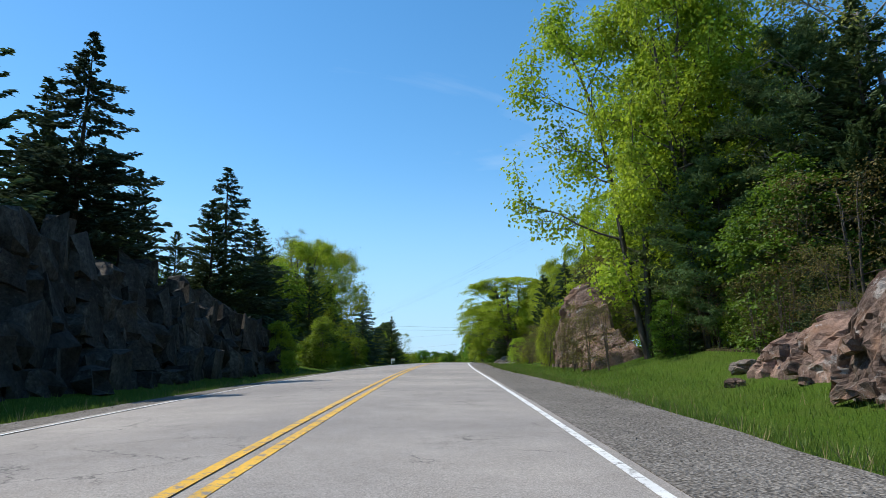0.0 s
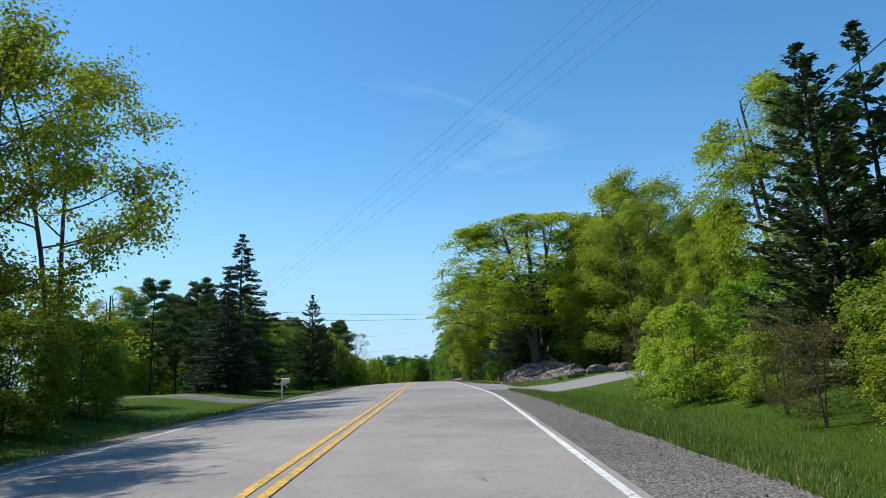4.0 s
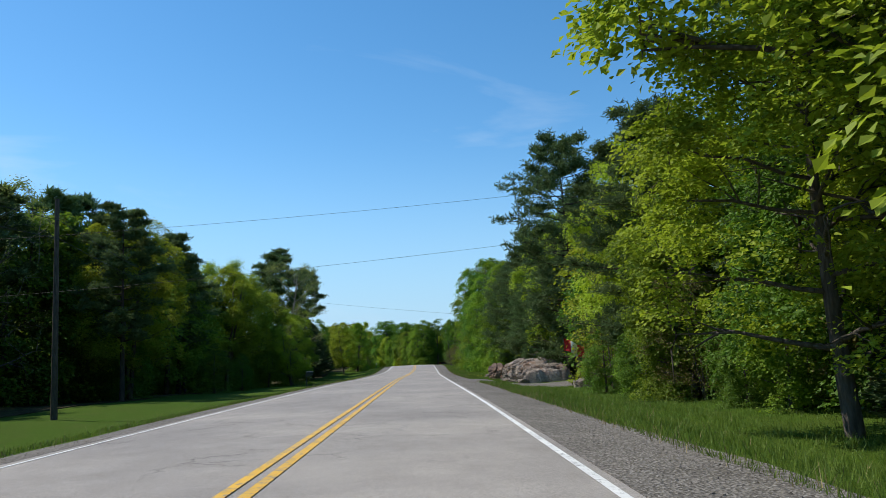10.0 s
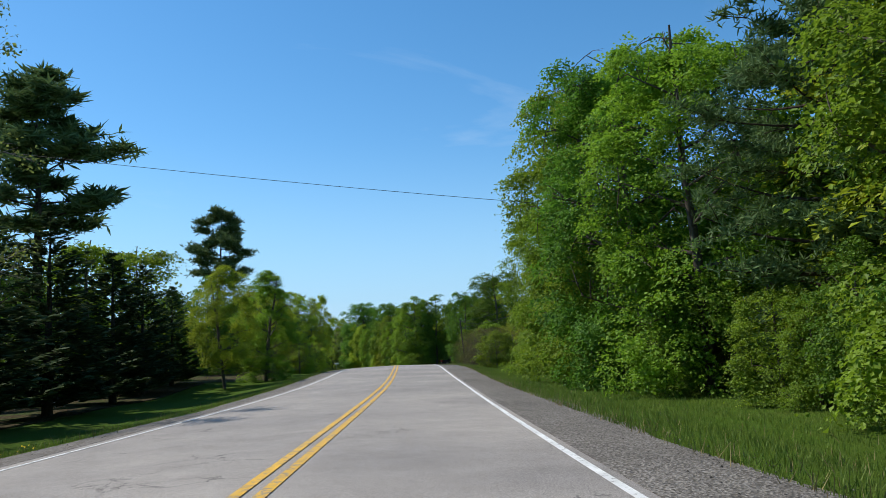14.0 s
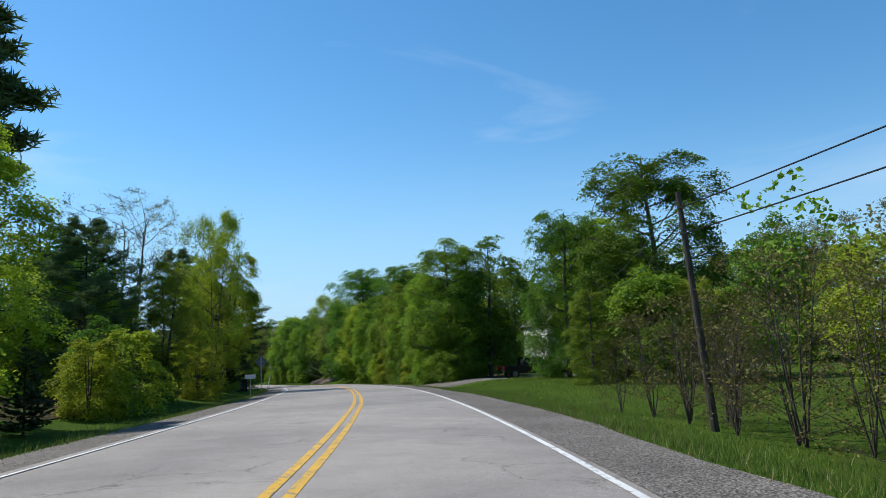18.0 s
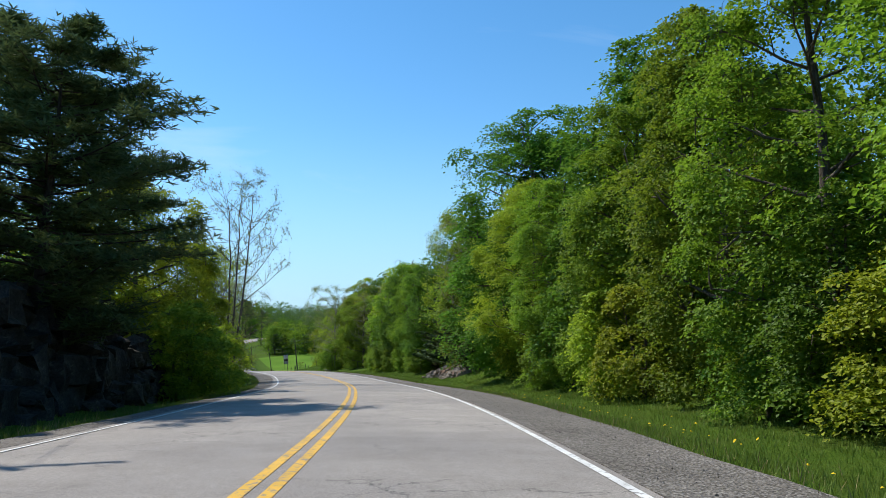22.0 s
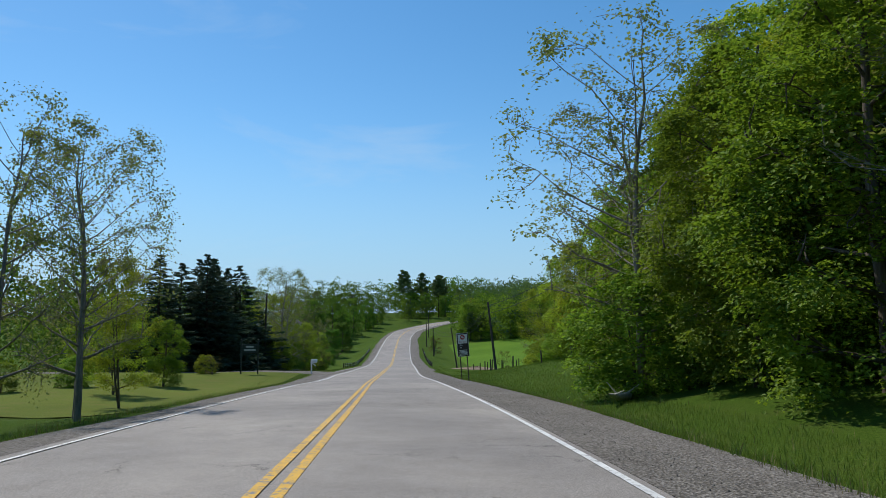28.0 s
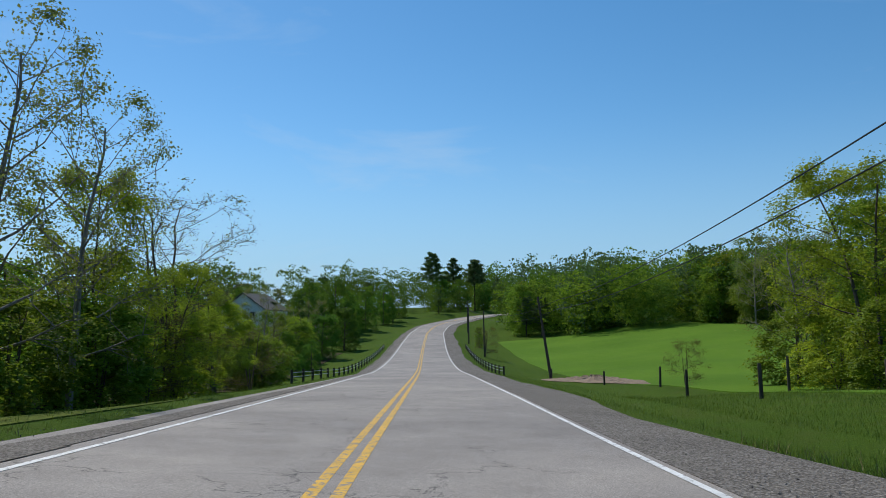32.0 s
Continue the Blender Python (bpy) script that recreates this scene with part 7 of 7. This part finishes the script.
def guard_rail(s0, s1, d, gap, label):
    """Short dark posts with two cables, along the road."""
    ob = thing("guard_rail", spot(s0, d), label, "guard rail")
    back = ob.matrix_world.inverted()
    lines = {0.38: [], 0.62: []}
    for k in range(int((s1 - s0) / gap) + 1):
        s = s0 + k * gap
        p = back @ place(s, d)
        part("post", rod(p - Vector((0, 0, 0.3)), p + Vector((0, 0, 0.78)), 0.085, 0.08, 8), ob, POLE_WOOD)
        for z in lines:
            lines[z].append(np.array(p[:]) + np.array([0.0, 0, z]))
    for z, pts in lines.items():
        v, f = tubes([(np.array(pts), np.full(len(pts), 0.02))], 6)
        part("rail", mesh_of("rail", v, f, STEEL), ob)
    return ob


guard_rail(668, 752, -6.6, 3.6, "low post and cable guard rail beside the road")
guard_rail(688, 752, 6.9, 3.6, "low post and cable guard rail beside the road")


def fallen_log(s, d):
    ob = thing("fallen_log", spot(s, d, 0.18, 62), "bleached dead log lying in the grass", "log")
    v, f = tubes([(np.array([(-1.3, 0, 0.25), (-0.6, 0.05, 0.16), (0.2, 0, 0.05), (1.2, -0.08, 0.0), (1.9, -0.05, -0.05)]), np.array([0.03, 0.08, 0.12, 0.14, 0.13]))], 9)
    part("trunk", mesh_of("trunk", v, f, DEAD_WOOD, True), ob)
    for a, b in (((0.2, 0, 0.1), (-0.1, 0.3, 0.55)), ((1.0, -0.05, 0.05), (1.3, -0.5, 0.4)), ((-0.4, 0.04, 0.15), (-0.8, -0.4, 0.35))):
        part("branch", rod(a, b, 0.04, 0.012, 7), ob, DEAD_WOOD)
    return ob


fallen_log(584.5, 8.5)


def flag_on_tree(s, d):
    ob = thing("flag_pole", spot(s, d), "red and white flag hanging from a slanting staff", "flag")
    part("staff", rod((0, 0, -0.3), (-0.5, 0, 3.1), 0.03, 0.02, 8), ob, POLE_WOOD)
    n, m = 16, 8
    for k, mat in ((0, FLAG_RED), (1, SIGN_WHITE), (2, FLAG_RED)):
        v = []
        for i in range(n + 1):
            for j in range(m + 1):
                u = (k + i / n) / 3 if k != 1 else (1 + i / n) / 3
                w = j / m
                x = -0.45 + u * 1.25
                v.append((x, 0.10 * math.sin(u * 9 + w * 2), 2.95 - u * 0.55 - w * 0.75 + 0.05 * math.sin(u * 7)))
        i = (np.arange(n)[:, None] * (m + 1) + np.arange(m)[None]).ravel()
        part("cloth_band", mesh_of("cloth_band", v, np.stack([i, i + 1, i + m + 2, i + m + 1], 1), mat, True), ob)
    return ob


flag_on_tree(290.2, 11.2)


def picnic_table(s, d):
    ob = thing("picnic_table", spot(s, d, 0, 25), "weathered wooden picnic table on a lawn", "table")
    for k in range(5):
        part("top_board", box((1.8, 0.13, 0.04), (0, -0.29 + 0.145 * k, 0.74), 0.005), ob, POLE_WOOD)
    for y in (-0.65, 0.65):
        part("seat_board", box((1.8, 0.24, 0.04), (0, y, 0.44), 0.005), ob, POLE_WOOD)
    for x in (-0.65, 0.65):
        part("crossbeam", box((0.05, 1.5, 0.09), (x, 0, 0.38), 0.005), ob, POLE_WOOD)
        for y in (-1, 1):
            part("leg", rod((x, y * 0.28, 0.74), (x, y * 0.62, 0), 0.045, 0.045, 6), ob, POLE_WOOD)
    return ob


picnic_table(196.5, 27.5)


def window_unit(parent, x, z, w, h, y, shutters=True):
    win = part("window", box((w + 0.14, 0.06, h + 0.14), (x, y - 0.02, z), 0.008), parent, PAINT_WHITE)
    for dx in (-w / 4, w / 4):
        part("pane", box((w / 2 - 0.05, 0.02, h - 0.06), (x + dx, y - 0.055, z)), win, GLASS_DARK)
    part("sill", box((w + 0.24, 0.12, 0.05), (x, y - 0.06, z - h / 2 - 0.09), 0.006), win, PAINT_WHITE)
    if shutters:
        for dx in (-1, 1):
            sh = part("shutter", box((0.32, 0.04, h + 0.1), (x + dx * (w / 2 + 0.25), y - 0.03, z), 0.006), win, PAINT_DARK)
            for k in range(7):
                part("louvre", box((0.26, 0.02, 0.03), (x + dx * (w / 2 + 0.25), y - 0.055, z - h / 2 + 0.12 + k * (h - 0.2) / 6), 0.0, (25, 0, 0)), sh, PAINT_DARK)
    return win


def gable(bm, w, d, low, top, over=0.35):
    """A gable roof's two slabs along y, ridge over x = 0."""
    slope = math.atan2(top - low, w / 2)
    ln = (w / 2 + over) / math.cos(slope)
    for sgn in (-1, 1):
        add_box(bm, (ln, d + 2 * over, 0.16), (sgn * (w / 4 + over / 2), 0, (low + top) / 2 - over / 2 * math.tan(slope) + 0.08), (0, sgn * math.degrees(slope), 0))
    return bm


def house(m, w, d, eave, ridge, wall_mat, label, siding=True, windows=()):
    """A gabled house; its front is the gable end at -y."""
    ob = thing("house", m, label, "house")
    bm = bmesh.new()
    pts = [(-w / 2, 0), (w / 2, 0), (w / 2, eave), (0, ridge), (-w / 2, eave)]
    front = [bm.verts.new((x, -d / 2, z)) for x, z in pts]
    rear = [bm.verts.new((x, d / 2, z)) for x, z in pts]
    bm.faces.new(front)
    bm.faces.new(rear[::-1])
    for k in range(5):
        bm.faces.new((front[k], rear[k], rear[(k + 1) % 5], front[(k + 1) % 5]))
    wall = part("wall", bm, ob, wall_mat)
    part("roof", gable(bmesh.new(), w, d, eave, ridge), ob, ROOFING)
    if siding:
        for k in range(int(eave / 0.2)):
            part("clapboard", box((0.03, d + 0.02, 0.19), (-w / 2 - 0.012, 0, 0.2 + k * 0.2), 0.0, (0, -4, 0)), wall, wall_mat)
        for k in range(int(ridge / 0.2) - 1):
            z = 0.2 + k * 0.2
            half = w / 2 if z < eave else max(0.1, w / 2 * (ridge - z) / (ridge - eave))
            part("clapboard", box((2 * half, 0.03, 0.19), (0, -d / 2 - 0.012, z), 0.0, (4, 0, 0)), wall, wall_mat)
        for sx in (-1, 1):
            part("corner_board", box((0.14, 0.14, eave), (sx * w / 2, -d / 2, eave / 2), 0.01), ob, PAINT_WHITE)
    for x, z, ww, hh, sh in windows:
        window_unit(ob, x, z, ww, hh, -d / 2 - 0.03, sh)
    part("foundation", box((w + 0.1, d + 0.1, 0.5), (0, 0, 0.0), 0.02), ob, STEEL)
    return ob


white = house(spot(486, 32.6, 0.9, -4), 5.6, 9.0, 5.2, 7.6, SIDING, "two-storey white clapboard house behind trees", True, ((-1.1, 4.6, 0.9, 1.1, True), (1.3, 4.6, 0.9, 1.1, True), (-0.3, 2.1, 0.95, 1.3, True)))
part("chimney", box((0.7, 0.7, 2.0), (0.5, 1.5, 7.6), 0.02), white, BRICK_BROWN)
house(spot(212, 46, 0.2, -20), 11.0, 8.0, 3.0, 5.4, BRICK_BROWN, "low brown brick house across a lawn", False, ((-3.2, 1.6, 1.4, 1.1, False), (0.5, 1.6, 1.4, 1.1, False), (3.4, 1.6, 1.4, 1.1, False)))
house(spot(592, -44, 0.2, 20), 12.0, 8.0, 2.8, 5.2, BRICK_BROWN, "low brown house at the back of a lawn", False, ((-3.2, 1.6, 1.4, 1.1, False), (2.8, 1.6, 1.6, 1.1, False)))
house(spot(775, -34, 2.5, -20), 10.0, 8.0, 4.8, 8.0, SIDING, "pale two-storey house up among the trees", False, ((-2.4, 3.8, 1.0, 1.2, False), (2.2, 3.8, 1.0, 1.2, False)))


def pickup(m):
    """A crew-cab pickup, nose towards +x."""
    ob = thing("pickup_truck", m, "black crew-cab pickup truck parked on the drive", "truck")
    body = bmesh.new()
    side = [(-2.85, 0.55), (-2.85, 1.12), (-1.05, 1.15), (-0.85, 1.84), (0.75, 1.88), (1.45, 1.22), (2.75, 1.06), (2.88, 0.85), (2.88, 0.5), (2.3, 0.42), (-2.3, 0.45)]
    a = [body.verts.new((x, -0.95 if z < 1.25 else -0.78, z)) for x, z in side]
    b = [body.verts.new((x, 0.95 if z < 1.25 else 0.78, z)) for x, z in side]
    n = len(side)
    for k in range(n):
        body.faces.new((a[k], b[k], b[(k + 1) % n], a[(k + 1) % n]))
    body.faces.new(a[::-1])
    body.faces.new(b)
    bmesh.ops.recalc_face_normals(body, faces=body.faces)
    bmesh.ops.bevel(body, geom=list(body.edges), offset=0.05, segments=2, affect="EDGES")
    shell = part("body", body, ob, TRUCK_BLACK)
    for y in (-0.90, 0.90):
        for x0, x1 in ((-0.72, -0.05), (0.05, 0.78)):
            part("side_window", box((x1 - x0, 0.02, 0.42), ((x0 + x1) / 2, y * 0.94, 1.52), 0.006, (math.copysign(14, y), 0, 0)), shell, GLASS_DARK)
        for x in (-0.75, 0.12):
            part("door_handle", box((0.16, 0.03, 0.03), (x, y * 1.07, 1.1), 0.006), shell, CHROME)
        part("mirror", box((0.12, 0.22, 0.2), (0.95, y * 1.18, 1.28), 0.03), shell, TRUCK_BLACK)
        part("tail_light", box((0.05, 0.14, 0.34), (-2.86, y * 0.93, 0.95), 0.015), shell, TAIL_RED)
        part("headlight", box((0.06, 0.34, 0.16), (2.84, y * 0.78, 0.86), 0.02), shell, CHROME)
        part("running_board", box((1.9, 0.14, 0.06), (0.0, y * 1.05, 0.45), 0.02), shell, RUBBER)
    part("windscreen", box((0.82, 1.45, 0.02), (1.12, 0, 1.55), 0.004, (0, 43, 0)), shell, GLASS_DARK)
    part("rear_window", box((0.02, 1.3, 0.42), (-0.98, 0, 1.5), 0.004, (0, 16, 0)), shell, GLASS_DARK)
    part("bumper", box((0.14, 1.8, 0.2), (2.92, 0, 0.58), 0.03), shell, CHROME)
    part("bumper", box((0.14, 1.8, 0.2), (-2.92, 0, 0.6), 0.03), shell, CHROME)
    for x in (-1.85, 1.85):
        for y in (-0.86, 0.86):
            v, f = tubes([(np.array([(x, y - 0.14, 0.40), (x, y - 0.11, 0.40), (x, y + 0.11, 0.40), (x, y + 0.14, 0.40)]), np.array([0.30, 0.40, 0.40, 0.30]))], 24)
            w = new("wheel")
            w.parent = ob
            part("tyre", mesh_of("tyre", v, f, RUBBER, True), w)
            part("rim", rod((x, y - 0.145, 0.40), (x, y + 0.145, 0.40), 0.24, 0.24, 16), w, SIGN_BACK)
    return ob


pickup(spot(460.0, 18.0, 0.06, 2))


def dirt_patch(s, d, long, wide):
    """Bare lumpy soil where the field was dug up."""
    rng = np.random.default_rng(12)
    n, m, v = 40, 24, []
    for i in range(n + 1):
        for j in range(m + 1):
            a, r = i / n * 2 * math.pi, j / m
            edge = 1 + 0.18 * math.sin(3 * a) + 0.1 * math.sin(7 * a + 1)
            p = place(s + long / 2 * r * edge * math.cos(a), d + wide / 2 * r * edge * math.sin(a), 0)
            lump = (1 - r) * 0.35 + (0.1 * rng.normal() if 0 < i < n and r < 0.95 else 0) * (1 - r) - 0.05 * (r > 0.97) + 0.09
            v.append((p.x, p.y, p.z + lump))
    i = (np.arange(n)[:, None] * (m + 1) + np.arange(m)[None]).ravel()
    return tagged(new("dirt_patch", mesh_of("dirt_patch", v, np.stack([i, i + m + 1, i + m + 2, i + 1], 1), DIRT)), "bare brown soil dug up at the field's edge", "soil", "", "structure")


dirt_patch(691, 15.0, 16, 7.5)

# ---- grass, flowers, loose stones ----
def blades(name, label, strips, seed, material, tall=(0.06, 0.20), wide=0.016):
    """Blades of grass as one joined mesh; strips: s0, s1, d0, d1, how many."""
    rng = np.random.default_rng(seed)
    c = []
    for s0, s1, d0, d1, n in strips:
        ss = rng.uniform(s0, s1, n)
        dd = d0 + (d1 - d0) * rng.random(n) ** 1.4
        keep = np.ones(n, bool)
        for e0, e1, side in ((171.5, 187.5, 1), (288.5, 297.5, 1), (452.5, 470, 1), (622, 634, -1), (173, 185, -1)):
            keep &= ~((ss > e0) & (ss < e1) & (np.sign(dd) == side))
        ss, dd = ss[keep], dd[keep]
        dd = np.where(dd > 0, dd + np.interp(ss, *SHOULDER), dd)
        i = np.interp(ss, RUN, np.arange(len(RUN)))
        j = np.minimum(i.astype(int), len(RUN) - 2)
        u = (i - j)[:, None]
        mid = LINE[j, :2] * (1 - u) + LINE[j + 1, :2] * u
        t = unit(TANGENT[j])
        xy = mid + dd[:, None] * np.stack([t[:, 1], -t[:, 0]], 1)
        c.append(np.column_stack([xy, ground_z(ss, dd) - 0.02]))
    c = np.concatenate(c)
    n = len(c)
    h = rng.uniform(*tall, n) * rng.uniform(0.6, 1.2, n)
    az = rng.uniform(0, 6.283, n)
    side = np.stack([np.cos(az), np.sin(az), 0 * az], 1) * wide / 2
    lean = np.column_stack([rng.normal(0, 0.3, (n, 2)), np.ones(n)]) * h[:, None]
    v = np.stack([c - side, c + side, c + lean], 1).reshape(-1, 3)
    f = np.arange(3 * n).reshape(-1, 3)
    return tagged(new(name, mesh_of(name, v, f, material)), label, "grass", "", "stuff")


blades("verge_grass", "uneven fresh green grass along the gravel shoulder", ((62, 300, 5.7, 9.5, 170000), (300, 640, 5.7, 9.0, 190000), (62, 300, -5.65, -8.8, 55000), (300, 640, -5.65, -8.2, 65000), (640, 760, 5.8, 10, 9000), (640, 760, -5.4, -9, 7000), (60, 130, 9, 14, 20000), (190, 384, 9.2, 12.6, 60000), (466, 566, 8.8, 13, 60000), (418, 456, 8, 24, 60000), (585, 660, 9, 20, 50000)), 71, GRASS_BLADE)
blades("lawn_grass", "short mown grass on the lawns", ((418, 456, 8.5, 26, 60000), (590, 650, -8, -20, 50000)), 75, GRASS_BLADE, (0.03, 0.08), 0.014)
blades("dry_grass", "scattered dry yellow grass stalks in the verge", ((62, 640, 5.55, 6.2, 9000), (62, 640, 5.7, 9.5, 6000), (62, 640, -5.6, -6.2, 6000), (62, 640, -5.3, -8.5, 3500)), 72, HAY, (0.10, 0.3), 0.014)


def dandelions(seed, strips):
    rng = np.random.default_rng(seed)
    vs, fs, base = [], [], 0
    ring = np.arange(6) * np.pi / 3
    for s0, s1, d0, d1, n in strips:
        for _ in range(n):
            s, d = rng.uniform(s0, s1), d0 + (d1 - d0) * rng.random()
            p = place(s, d, rng.uniform(0.08, 0.2))
            r = rng.uniform(0.016, 0.034)
            tip = rng.normal(0, 0.3, 2)
            vs += [(p.x + r * math.cos(a), p.y + r * math.sin(a), p.z + r * (math.cos(a) * tip[0] + math.sin(a) * tip[1])) for a in ring] + [(p.x, p.y, p.z + 0.02)]
            fs += [(base + k, base + (k + 1) % 6, base + 6) for k in range(6)]
            base += 7
    return tagged(new("dandelions", mesh_of("dandelions", vs, np.array(fs), DANDELION)), "small yellow dandelion flowers dotted in the grass", "flowers", "", "stuff")


dandelions(73, ((188, 232, 5.9, 8.6, 450), (424, 455, 7.5, 22, 110), (322, 338, -6.2, -9, 140), (304, 330, 6.3, 8, 30), (466, 500, 6.3, 8.5, 60)))


def stones(seed, strips):
    """Loose gravel stones on the shoulders, as one joined mesh."""
    rng = np.random.default_rng(seed)
    cube = np.array([(1, 0, 0), (-1, 0, 0), (0, 1, 0), (0, -1, 0), (0, 0, 1), (0, 0, -1)], float)
    tri = np.array([(0, 2, 4), (2, 1, 4), (1, 3, 4), (3, 0, 4), (2, 0, 5), (1, 2, 5), (3, 1, 5), (0, 3, 5)])
    vs, fs = [], []
    for s0, s1, d0, d1, n in strips:
        ss, dd = rng.uniform(s0, s1, n), d0 + (d1 - d0) * rng.random(n)
        for s, d in zip(ss, dd):
            p = place(s, d, 0.006)
            r = rng.uniform(0.008, 0.022)
            fs.append(tri + 6 * len(vs))
            vs.append(np.array(p[:]) + cube * rng.uniform(0.5, 1.2, (6, 1)) * r)
    return tagged(new("gravel_stones", mesh_of("gravel_stones", np.concatenate(vs), np.concatenate(fs), GRAVEL)), "loose grey stones scattered on the gravel shoulder", "stones", "", "stuff")


stones(74, ((66, 640, 4.1, 5.6, 9000), (66, 640, -4.9, -5.7, 3500)))
